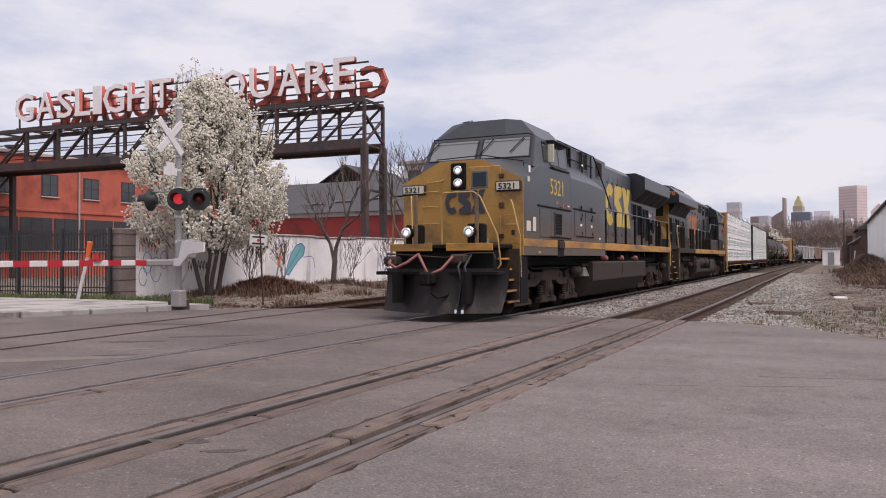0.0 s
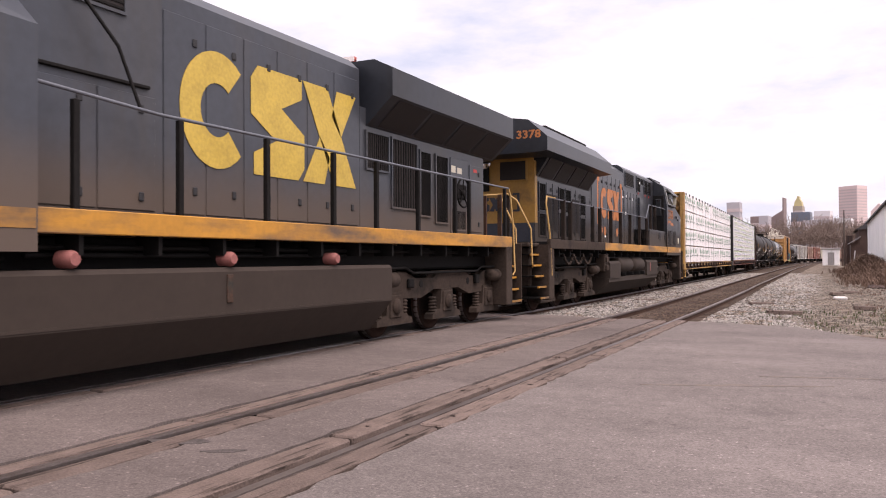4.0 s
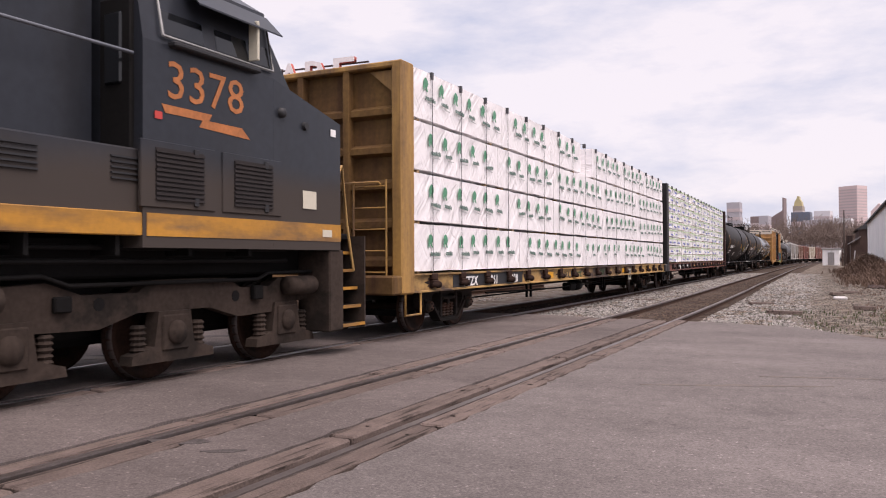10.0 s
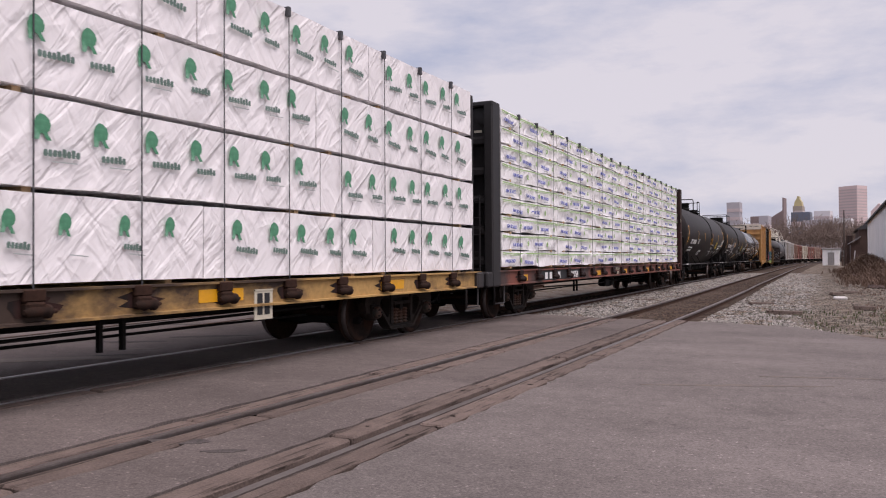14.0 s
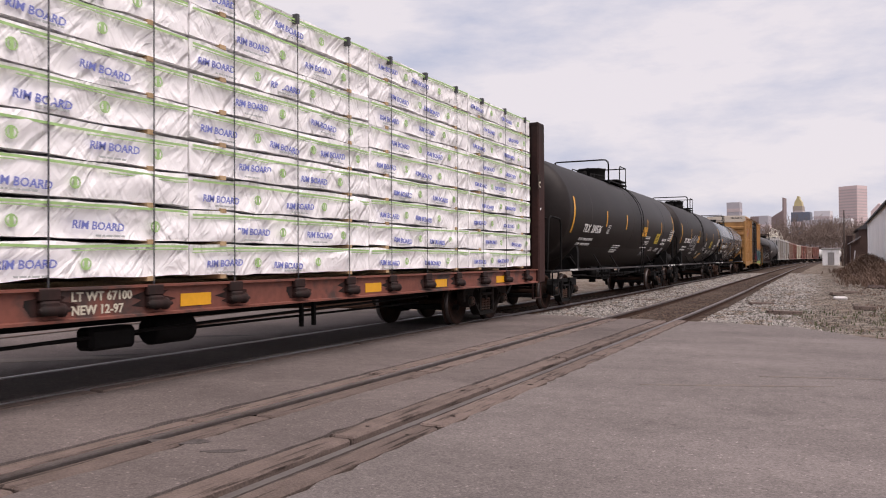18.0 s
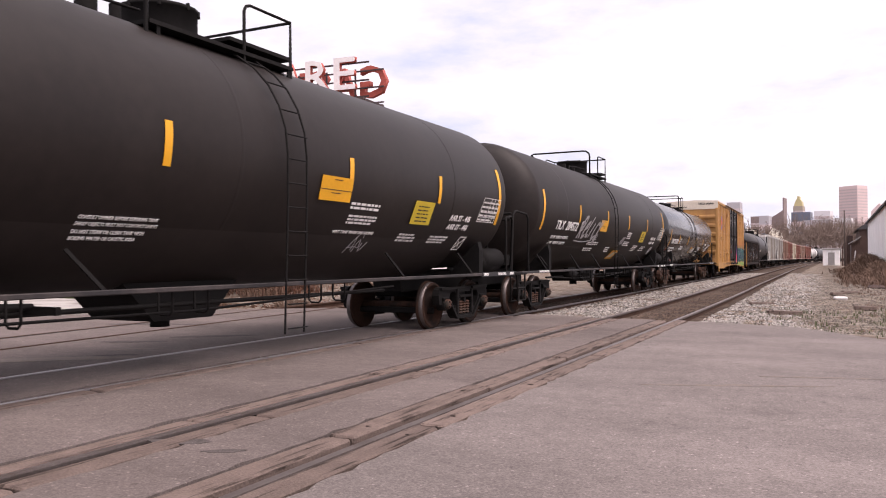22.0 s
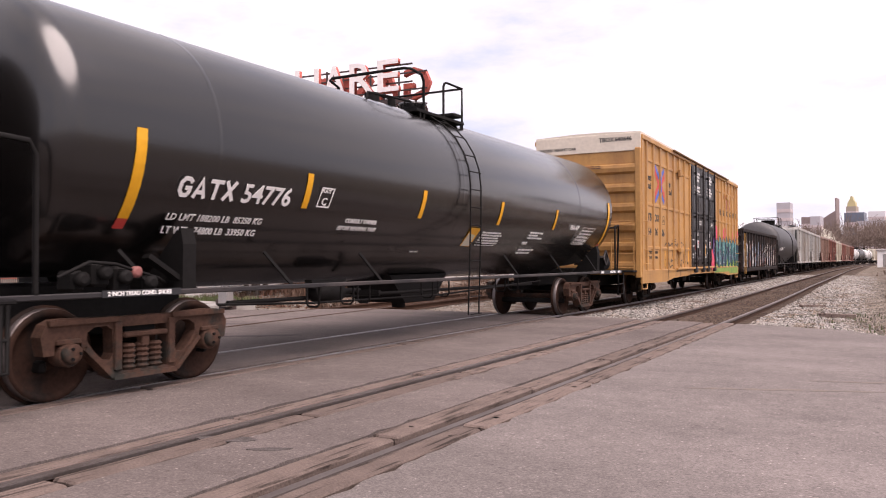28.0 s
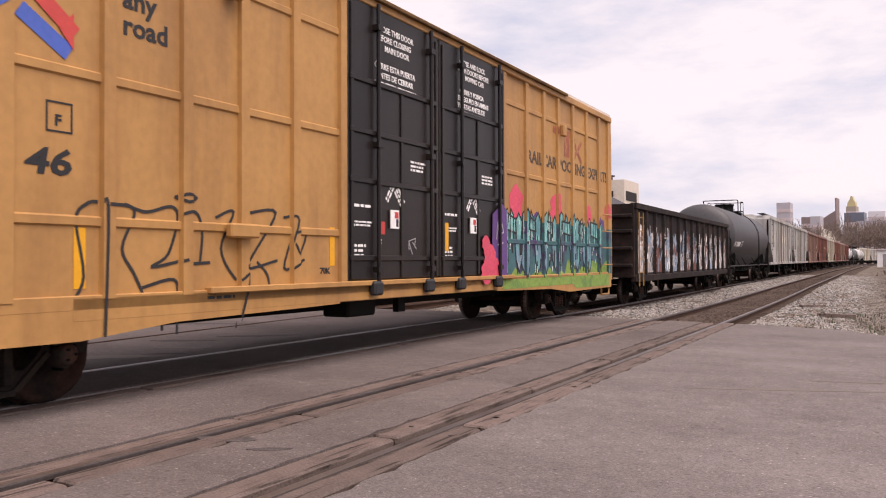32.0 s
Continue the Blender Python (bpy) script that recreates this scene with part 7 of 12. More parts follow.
GLYPHS = {"S": (((0.9, 1), (0.3, 0.85), (0.75, 0.4), (0.1, -0.1), (-0.2, 0.2)),), "A": (((0, 0), (0.45, 1), (0.9, -0.1)), ((0.2, 0.4), (0.75, 0.45))), "V": (((0, 1), (0.4, 0), (0.9, 1.05)),), "E": (((0.8, 1), (0.15, 0.9), (0.1, 0.1), (0.8, 0.05)), ((0.1, 0.5), (0.6, 0.55))),
          "K": (((0.1, 1), (0.1, 0)), ((0.8, 1), (0.15, 0.5), (0.9, -0.15))), "U": (((0, 1), (0.1, 0.1), (0.6, 0.1), (0.7, 1)),), "P": (((0.1, -0.1), (0.1, 1), (0.7, 0.8), (0.1, 0.45)),), "X": (((0, 1), (0.8, 0)), ((0.8, 1), (0, 0)))}
for word, y0, m_ in (("SAVEKS", -10.6, M_GRAF_BLACK), ("XAVUP", -6.85, M_GRAF_GREEN_DARK)):
    for k, ch in enumerate(word):
        gr = Mesh()
        for n_, pts in enumerate(GLYPHS[ch]):
            stroke(gr, curve([(Y(y0) + k * 0.185 + 0.155 * a, 0.865 + 0.16 * b) for a, b in pts], 4), 0.021, 1.4245 + 0.001 * n_)
        part("graffiti_letter", gr, m_, car, "hand-sprayed letter")
lettering("graffiti_word", "SHOT.", 0.16, M_GRAF_GREEN_DARK, car, side(Y(-9.2), 0.855, 1.427), squeeze=1.02, shear=0.1, bold=0.03)
part("placard", Mesh().box(1.42, 1.43, Y(-2.65), Y(-2.3), 0.62, 1.0).box(1.42, 1.44, Y(-2.65), Y(-2.3), 0.98, 1.0), M_BOARD, car)
part("placard_boxes", Mesh().box(1.43, 1.434, Y(-2.6), Y(-2.5), 0.68, 0.95).box(1.43, 1.434, Y(-2.46), Y(-2.36), 0.68, 0.95), M_BLACK, car)

car, Y = centerbeam("flat_car", "rusty brown centre-beam flat car stacked with wrapped boards", 4.75, 28.95, M_CAR_BROWN, M_CAR_BLACK, "boards", 12)
for y in (6.6, 13.3, 16.94, 20.76, 23.13, 26.0):
    part("amber_panel", Mesh().box(1.421, 1.427, Y(y), Y(y) + 0.47, 0.86, 1.0), M_REFLECT, car)
mk = Mesh()
for y in (8.35, 8.7, 9.05, 9.4):
    mk.box(1.427, 1.431, Y(y), Y(y) + 0.2, 0.86, 1.03)
part("reporting_mark", mk, M_WHITE, car)
lettering("number", "600754", 0.17, M_WHITE, car, side(Y(10.55), 0.86, 1.43))
part("black_panel", Mesh().box(1.421, 1.427, Y(7.9), Y(12.0), 0.83, 1.07), M_BLACK, car)
lettering("weight_line", "LT WT 67100", 0.09, M_BOARD, car, side(Y(15.55), 0.98, 1.424))
lettering("weight_line", "NEW 12-97", 0.09, M_BOARD, car, side(Y(15.55), 0.85, 1.424))
part("end_writing", bars_of_text(Mesh(), 0, 0, 0.7, 0.1, 0, 1, random.Random(3)).moved(end(0.5, 4.05, Y(4.93)) @ Matrix(((0, 1, 0), (0, 0, 1), (1, 0, 0))).to_4x4()), M_BOARD, car)
part("end_writing", Mesh().box(1.501, 1.504, Y(28.45), Y(28.65), 3.05, 3.4), M_UNDER, car)
part("stake_light", Mesh().box(1.5, 1.504, Y(28.6), Y(28.66), 2.55, 2.6), M_WHITE, car)
lettering("stencil", "C", 0.14, M_BOARD, car, side(Y(28.5), 3.1, 1.505))


# ---- tank cars ----
# open ring, peak, tee and cross of an owner's mark, in units of its height
MARK_SHAPES = ((((0.92, 0.78), (0.72, 0.9), (0.35, 0.9), (0.12, 0.68), (0.12, 0.32), (0.35, 0.1), (0.72, 0.1), (0.9, 0.28), (0.9, 0.46), (0.6, 0.46)),), (((0.08, 0.06), (0.5, 0.9), (0.92, 0.06)), ((0.3, 0.3), (0.7, 0.3))),
               (((0.0, 0.9), (1.0, 0.9)), ((0.5, 0.8), (0.5, 0.06))), (((0.1, 0.94), (0.9, 0.06)), ((0.9, 0.94), (0.1, 0.06))))


def tank_car(label, c, half, radius, zc, paint, digits, seed, glossy=False, tint="soot", detail=True, manway_u=None, ladder_at=1.25, amber_at=-2.27, bands=(-4.6, -1.48, 1.5, 4.6), stays=(-7.0, -4.1, -1.8, 2.2, 4.6, 7.0), fb=1.22, front=None):
    rnd = random.Random(seed)
    T = thing("tank_car", label, "railcar", group="freight cars")
    R = radius
    front = front or half
    reach = {-1: front, 1: half}
    bulge = 0.58
    prof = []
    for i in range(9):
        a = math.pi / 2 * i / 8
        prof.append((-front - bulge * math.cos(a), max(R * math.sin(a) ** 0.9, 0.02)))
    prof += [(half - (q + front), r) for q, r in reversed(prof)]
    shell = part("shell", Mesh().lathe(prof, (0, 0, zc), "y", 48), paint, T)
    for y in (-half * 0.72, -half * 0.02, half * 0.70):
        part("weld_seam", Mesh().lathe([(y - 0.03, R + 0.001), (y - 0.012, R + 0.0025), (y + 0.012, R + 0.0025), (y + 0.03, R + 0.001)], (0, 0, zc), "y", 48), paint, shell)
    # sill, brackets
    zs = zc - R - 0.12
    for x in (1.34, -1.42):
        part("side_rail", Mesh().box(x, x + 0.08, -front - 0.9, half + 0.9, 1.02, 1.075, 0.01), M_CAR_BLACK, T)
    part("belly", Mesh().lathe([(-front + 0.2, R * 0.5), (-front + 1.6, R * 0.86), (half - 1.6, R * 0.86), (half - 0.2, R * 0.5)], (0, 0, zc - R * 0.14 - 0.17), "y", 40), paint, T)
    for e in (-1, 1):
        part("stub_sill", Mesh().box(-0.32, 0.32, e * (reach[e] - 2.2), e * (reach[e] + 1.45), 0.72, 1.14, 0.03), M_SOOT, T)
        out = 1.28 if e < 0 else 0.98
        part("end_platform", Mesh().box(-1.42, 1.42, e * (reach[e] + 0.62), e * (reach[e] + out + 0.07), 1.0, 1.06, 0.01), M_SOOT, T)
        ys = e * (reach[e] - (0.85 if e > 0 else 1.32 if glossy else 1.3))
        for sx in (-1, 1):
            part("saddle", Mesh().prism([(sx * 0.7, 1.02), (sx * 1.36, 1.02), (sx * 1.37, 1.55), (sx * 1.33, 1.72), (sx * 1.26, 1.68), (sx * 1.05, 1.45)], ys - 0.09, ys + 0.09, "y"), M_SOOT, T)
            part("saddle_gusset", bar(Mesh(), (sx * 1.3, ys - e * 0.12, 1.05), (sx * 1.2, ys + e * 0.42, 1.42), 0.05, 0.12), M_SOOT, T)
        hr = Mesh()
        ye = e * (reach[e] + out)
        zh = 0.0 if e < 0 else -0.14
        hr.pipe([(1.40, e * (reach[e] + 0.45), 1.08), (1.40, e * (reach[e] + 0.45), 2.3 + zh), (1.38, e * (reach[e] + 0.5), 2.42 + zh), (1.36, e * (reach[e] + out - 0.13), 2.46 + zh), (1.34, ye, 2.38 + zh), (1.30, ye, 1.06)], 0.026)
        hr.pipe([(1.30, ye, 2.40 + zh), (-1.30, ye, 2.40 + zh), (-1.36, ye, 2.3 + zh), (-1.36, ye, 1.06)], 0.026)
        part("end_railing", hr, M_SOOT, T)
        for x in (0.72, -0.72):
            part("railing_post", Mesh().box(x - 0.03, x + 0.03, ye - 0.03, ye + 0.03, 1.06, 2.4 + zh if x < 0 else 1.9), M_SOOT, T)
        st = Mesh().pipe([(1.40, e * (reach[e] + 0.7), 1.0), (1.40, e * (reach[e] + 0.7), 0.42), (1.40, e * (reach[e] + 1.2), 0.42), (1.40, e * (reach[e] + 1.2), 1.0)], 0.022).pipe([(1.40, e * (reach[e] + 0.7), 0.7), (1.40, e * (reach[e] + 1.2), 0.7)], 0.018)
        part("sill_step", st, M_SOOT, T)
        truck(T, e * (reach[e] - 1.0), tint)
        coupler(T, e * (reach[e] + 1.2), e, 0.86, M_SOOT)
        for k in range(3):
            part("air_valve", Mesh().lathe([(0, 0.10), (0.24, 0.10)], (0.3 + 0.32 * k, e * (reach[e] + 0.72), 1.22), "z", 12), M_SOOT, T)
    part("brake_cylinder", Mesh().lathe([(-0.45, 0.1), (-0.42, 0.2), (0.4, 0.2), (0.45, 0.1)], (1.12, half - 0.1, 1.28), "y", 14), M_SOOT, T)
    if glossy:
        ho = part("placard_holder", plate(Mesh(), [(0, -0.2), (0.2, 0), (0, 0.2), (-0.2, 0)], 0.0, 0.02), M_SOOT, T, at=pose(1.42, half - 0.5, 1.42))
        rim = [(0.03, 0, -0.19), (0.03, 0.19, 0), (0.03, 0, 0.19), (0.03, -0.19, 0)]
        for p, q in zip(rim, rim[1:] + rim[:1]):
            part("holder_rim", bar(Mesh(), p, q, 0.03, 0.02), M_CAR_BLACK, ho)
        part("holder_arm", Mesh().box(1.1, 1.42, half - 0.53, half - 0.47, 1.1, 1.42), M_SOOT, T)
        # air brake valves on the leading end
        for y_, z_, a_, b_, c_ in ((-0.02, 1.12, 0.24, 0.14, 0.16), (0.20, 1.16, 0.20, 0.20, 0.20), (0.45, 1.10, 0.16, 0.16, 0.22), (0.78, 1.08, 0.22, 0.12, 0.14)):
            part("brake_valve", Mesh().box(1.30 - a_, 1.30, -front + y_, -front + y_ + b_, z_ - 0.04, z_ + c_, 0.03).lathe([(0, 0.07), (0.06, 0.075), (0.08, 0.04)], (1.30, -front + y_ + b_ / 2, z_ + c_ / 2), "x", 10), M_SOOT, T)
        part("brake_pipe", Mesh().pipe([(1.34, -front - 0.2, 1.22), (1.38, -front + 0.1, 1.36), (1.36, -front + 0.4, 1.34), (1.3, -front + 0.95, 1.2), (1.1, -front + 1.3, 1.1)], 0.018), M_SOOT, T)
        part("valve_cap", Mesh().lathe([(0, 0.06), (0.05, 0.06), (0.06, 0.03)], (1.31, -front + 0.66, 1.26), "x", 10), M_RED_LINE, T)
    elif detail:
        part("air_reservoir", Mesh().lathe([(-0.55, 0.05), (-0.5, 0.2), (-0.42, 0.24), (0.42, 0.24), (0.5, 0.2), (0.55, 0.05)], (1.12, half + 0.02, 1.36), "y", 18), M_SOOT, T)
    # diagonal stays between shell and rail
    for y in stays:
        part("stay", bar(Mesh(), (1.37, y, 1.06), (1.20, y - 0.32, 1.48), 0.04, 0.02), M_SOOT, T)
    for y in (-4.05, -3.3, -2.9, -1.1, -0.55, 1.7, 2.3):
        part("pipe_hanger", Mesh().pipe([(1.36, y, 1.02), (1.36, y, 0.80), (1.32, y, 0.76), (1.2, y, 0.76), (1.16, y, 0.80), (1.16, y, 1.02)], 0.014), M_SOOT, T)
    part("brake_rod", Mesh().pipe([(1.12, -5.6, 0.86), (1.15, -3.9, 0.80), (1.2, -0.6, 0.78), (1.1, 1.9, 0.84), (1.0, 4.4, 0.9)], 0.016), M_SOOT, T)
    part("train_line", Mesh().pipe([(0.7, -5.0, 0.84), (0.7, 4.6, 0.82)], 0.03), M_SOOT, T)
    part("outlet_skid", Mesh().prism([(-1.0, 1.12), (1.0, 1.12), (0.5, 0.62), (-0.5, 0.62)], -0.5, 0.5, "x"), M_SOOT, T)
    part("brake_cylinder", Mesh().lathe([(-3.5, 0.06), (-3.45, 0.15), (-2.95, 0.15), (-2.9, 0.05), (-2.4, 0.03)], (0.85, 0, 0.92), "y", 12), M_SOOT, T)
    part("brake_lever", Mesh().box(0.5, 1.2, -2.42, -2.36, 0.84, 0.92).box(0.78, 0.9, -3.6, -2.8, 0.98, 1.1), M_SOOT, T)
    part("bottom_outlet", Mesh().lathe([(0, 0.12), (0.5, 0.12), (0.55, 0.2), (0.6, 0.2)], (0, 0.1, 0.5), "z", 14), M_SOOT, T)
    # manway, platform, ladder
    m0 = 0.0 if manway_u is None else manway_u
    zt = zc + R
    mr, mh, md = (0.48, 0.0, m0 + 0.28) if not glossy else (0.25, -0.14, m0 + 0.5)
    mw = part("manway", Mesh().lathe([(-0.05, mr), (0.34 + mh, mr), (0.35 + mh, mr + 0.02), (0.39 + mh, mr + 0.02), (0.41 + mh, mr - 0.03), (0.43 + mh, 0.05)], (0, md, zt), "z", 24), M_SOOT if not glossy else paint, T)
    for k in range(8):
        a = k * math.pi / 4
        part("lid_bolt", Mesh().box(mr * math.cos(a) - 0.02, mr * math.cos(a) + 0.03, md + mr * math.sin(a) - 0.02, md + mr * math.sin(a) + 0.02, zt + 0.32 + mh, zt + 0.42 + mh, 0.01), M_SOOT, mw)
    part("valve", Mesh().rod((0, m0 - 0.85, zt - 0.05), (0, m0 - 0.85, zt + 0.22), 0.13, 12).rod((0.3, m0 - 0.7, zt - 0.05), (0.3, m0 - 0.7, zt + 0.15), 0.07, 10), M_SOOT, T)
    fa = 1.3 if not glossy else 1.0
    X, zr = (0.86, zt + 0.54) if not glossy else (0.80, zt + 0.54)
    hl = 1.0 if not glossy else 0.72
    pf = part("roof_platform", Mesh().box(0.5, X + 0.03, m0 - 0.75, m0 + fb + 0.03, zt - 0.16, zt - 0.11).box(-X - 0.03, -0.5, m0 - 0.75, m0 + fb + 0.03, zt - 0.16, zt - 0.11).box(-X, X, m0 + 0.62, m0 + fb + 0.03, zt - 0.02, zt + 0.03), M_SOOT, T)
    for sx in (-1, 1):
        x = sx * X
        part("side_hoop", Mesh().pipe([(x, m0 + fb - hl, zt - 0.3), (x, m0 + fb - hl, zr - 0.1), (x, m0 + fb - hl + 0.04, zr - 0.03), (x, m0 + fb - hl + 0.12, zr), (x, m0 + fb, zr)], 0.022), M_SOOT, pf)
        part("platform_bracket", bar(bar(Mesh(), (x, m0 + fb - 0.05, zt - 0.14), (x, m0 + fb - 0.05, zt - 0.42), 0.05, 0.02), (x, m0 - 0.6, zt - 0.14), (x, m0 - 0.6, zt - 0.38), 0.05, 0.02), M_SOOT, pf)
        part("hand_grab", Mesh().pipe([(sx * 0.62, m0 - fa - 0.95, zt - 0.22), (sx * 0.62, m0 - fa - 0.92, zt - 0.03), (sx * 0.66, m0 - fa - 0.3, zt + 0.0), (sx * 0.68, m0 - 0.7, zt + 0.02)], 0.02), M_SOOT, pf)
    part("front_hoop", Mesh().pipe([(-X, m0 - fa + 0.35, zt - 0.25), (-X, m0 - fa + 0.3, zr - 0.1), (-X, m0 - fa + 0.05, zr - 0.02), (-X + 0.08, m0 - fa, zr), (X - 0.08, m0 - fa, zr), (X, m0 - fa + 0.08, zr), (X, m0 - fa + 0.45, zr - 0.03), (X, m0 - fa + 0.52, zr - 0.12), (X, m0 - fa + 0.52, zt - 0.3)], 0.026), M_SOOT, pf)
    part("rear_hoop", Mesh().pipe([(-X, m0 + fb, zt - 0.3), (-X, m0 + fb, zr), (X, m0 + fb, zr), (X, m0 + fb, zt - 0.3)], 0.024), M_SOOT, pf)
    lad = Mesh()
    yl = m0 + ladder_at
    for yy in (yl - 0.2, yl + 0.2):
        pts = [(R * math.cos(t) + 0.06, yy, zc + R * math.sin(t)) for t in [radians(72 - 12 * i) for i in range(7)]]
        pts = [(p[0] + 0.04, p[1], p[2]) for p in pts] + [(R + 0.1, yy, zc - 0.6), (R + 0.05, yy, 0.42)]
        lad.pipe(pts, 0.014)
    for i in range(13):
        if i < 4:
            t = radians(70 - 16 * i)
            p = (R * math.cos(t) + 0.1, zc + R * math.sin(t))
        else:
            p = (R + 0.1, zc - (i - 4) * 0.31 + 0.25)
            if p[1] < 0.42:
                break
        lad.rod((p[0], yl - 0.2, p[1]), (p[0], yl + 0.2, p[1]), 0.010, 6)
    part("ladder", lad, M_SOOT, T)
    # tape stripes that follow the shell
    ends = (-front + (0.62 if glossy else 0.32), half - 0.28)
    lift = -12 if glossy else 0
    for y, a0, a1, w_ in () if not detail else ((ends[0], lift - 24, lift + 13, 0.13), *((q, lift - 13, lift + 5, 0.11) for q in bands), (ends[1], lift - 24, lift + 20, 0.13)):
        sm = Mesh()
        steps = 8
        rr = R + 0.008
        v = []
        for i in range(steps + 1):
            t = radians(a0 + (a1 - a0) * i / steps)
            v += [(rr * math.cos(t), y - w_ / 2, zc + rr * math.sin(t)), (rr * math.cos(t), y + w_ / 2, zc + rr * math.sin(t))]
        sm.add(v, [(2 * i, 2 * i + 1, 2 * i + 3, 2 * i + 2) for i in range(steps)])
        part("reflective_stripe", sm, M_REFLECT, T, "amber reflective stripe")
        if glossy and w_ > 0.12:
            tip = Mesh()
            t0, t1 = radians(a0 - 5), radians(a0)
            tip.add([(rr * math.cos(t), y + d * w_ / 2, zc + rr * math.sin(t)) for t in (t0, t1) for d in (-1, 1)], [(0, 1, 3, 2)])
            part("red_tape", tip, M_DECAL_RED, T, "red reflective tape")
    # writing on the shell: each line sits on a tilted tangent plane

    def tangent(y, z, h=0.0):
        if h:
            return tangent(y, z + h / 2) @ Matrix.Translation((0, -h / 2, 0))
        t = math.asin(max(-1, min(1, (z - zc) / R)))
        x = R * math.cos(t) + 0.008
        dz, rb = z - (zc - R * 0.14 - 0.17), R * 0.86
        if abs(dz) < rb and math.sqrt(rb * rb - dz * dz) + 0.008 > x:
            t = math.asin(dz / rb)
            x = rb * math.cos(t) + 0.008
        return Matrix.Translation((x, y, z)) @ Matrix.Rotation(-t, 4, "Y") @ Matrix(((0, 0, 1), (1, 0, 0), (0, 1, 0))).to_4x4()

    big, zn = (0.245, zc - 0.58) if not glossy else (0.235, zc - 0.61)
    y0 = -6.62 if not glossy else -6.42
    yd = -5.72 if not glossy else -5.48
    flat = Matrix(((0, 1, 0), (0, 0, 1), (1, 0, 0))).to_4x4()
    if glossy or not detail:
        for k, shape in enumerate(MARK_SHAPES):
            mk = Mesh()
            for n_, pts in enumerate(shape):
                stroke(mk, [(a * 0.72 * big, b * big) for a, b in pts], 0.2 * big, 0.001 * n_)
            part("mark_shape", mk.moved(flat), M_WHITE, T, "white owner's mark shape", at=tangent(y0 + k * 0.215, zn))
    else:
        lettering("reporting_mark", "TILX", big, M_WHITE, T, tangent(y0, zn), squeeze=1.02, bold=0.025)
    if detail:
        lettering("number", digits, big, M_WHITE, T, tangent(yd, zn), squeeze=1.05, bold=0.025)
    else:
        part("mark_bar", Mesh().box(-0.002, 0.002, 0, 0.9, 0, big).moved(flat), M_WHITE, T, at=tangent(yd, zn))
    wt = ("LD LMT 192100 LB  87100 KG", "LT WT   93900 LB  42600 KG") if digits == "284536" else ("LD LMT 192400 LB  87250 KG", "LT WT   93600 LB  42450 KG") if not glossy else ("LD LMT 188200 LB  85350 KG", "LT WT   74800 LB  33950 KG")
    if detail:
        lettering("weight_line", wt[0], 0.088, M_WHITE, T, tangent(y0 - 0.02, zn - 0.24), squeeze=0.95, bold=0.02)
        lettering("weight_line", wt[1], 0.088, M_WHITE, T, tangent(y0, zn - 0.38), squeeze=0.95, bold=0.02)
    fr = Mesh()
    for a, b, c_, d in ((0, .02, 0, .28), (.25, .27, 0, .28), (0, .27, 0, .02), (0, .27, .26, .28)):
        fr.box(-0.002, 0.002, a, b, c_, d)
    yc = bands[0] + 0.23
    part("stencil_frame", fr.moved(flat), M_WHITE, T, at=tangent(yc, zn + 0.02))
    lettering("stencil", "C", 0.11, M_WHITE, T, tangent(yc + 0.08, zn + 0.05), bold=0.025)
    lettering("stencil", "PLATE", 0.05, M_WHITE, T, tangent(yc + 0.04, zn + 0.21))
    if detail:
        if not glossy:
            blocks = ((2.32, 2.12, 0.84, 0.13, 2), (2.36, 1.90, 0.80, 0.17, 3), (4.14, 1.60, 0.62, 0.26, 4), (5.3, 1.65, 0.72, 0.19, 3))
            if amber_at < 0:
                blocks = ((-2.96, 1.78, 1.2, 0.13, 2), (-2.98, 1.60, 1.05, 0.13, 2), (-0.45, 1.58, 0.5, 0.2, 3), (bands[2] + 0.1, 2.05, 0.55, 0.26, 4), (bands[2], 1.8, 0.9, 0.2, 3), (3.3, 1.62, 0.7, 0.28, 4), (4.7, 1.64, 0.8, 0.24, 3))
            else:
                for k, line in enumerate(("CONSULT OWNER BEFORE REPAIRING TANK", "SHARP OBJECTS MUST NOT CONTACT LINING", "DO NOT STEAM OR CLEAN TANK WITH", "BOILING WATER OR CAUSTIC SODA")):
                    lettering("stencil", line, 0.045, M_WHITE, T, tangent(-2.22, (1.785, 1.72, 1.64, 1.575)[k]), squeeze=0.80, shear=0.12, bold=0.015)
                lettering("stencil", "VENT TANK WHEN UNLOADING", 0.055, M_WHITE, T, tangent(2.16, 1.765), squeeze=1.0, bold=0.015)
                tg = Mesh()
                for q in (((0, 0), (0.12, 0.3), (0.16, 0.05)), ((0.02, 0.1), (0.25, 0.12)), ((0.22, 0.02), (0.25, 0.26), (0.34, 0.1), (0.22, 0.13)), ((0.36, 0.2), (0.4, 0.03), (0.5, 0.22)), ((0.1, 0.3), (0.22, 0.42), (0.3, 0.3))):
                    stroke(tg, curve(list(q), 3), 0.012, 0)
                part("chalk_scrawl", tg.moved(flat), M_GRAF_SILVER, T, "faint chalk scrawl", at=tangent(2.75, 1.48))
            sf = Mesh()
            for q in (((0, 0), (0.06, 0.3)), ((0.06, 0.3), (0.34, 0.3)), ((0.34, 0.3), (0.28, 0)), ((0.28, 0), (0, 0)), ((0.05, 0.04), (0.3, 0.26)), ((0.1, 0.2), (0.2, 0.06))):
                stroke(sf, list(q), 0.02, 0)
            part("stencil_emblem", sf.moved(flat), M_WHITE, T, at=tangent(6.5, 1.56))
        else:
            blocks = ((0.95, 1.60, 0.9, 0.36, 6), (-1.2, 1.5, 0.25, 0.05, 1))
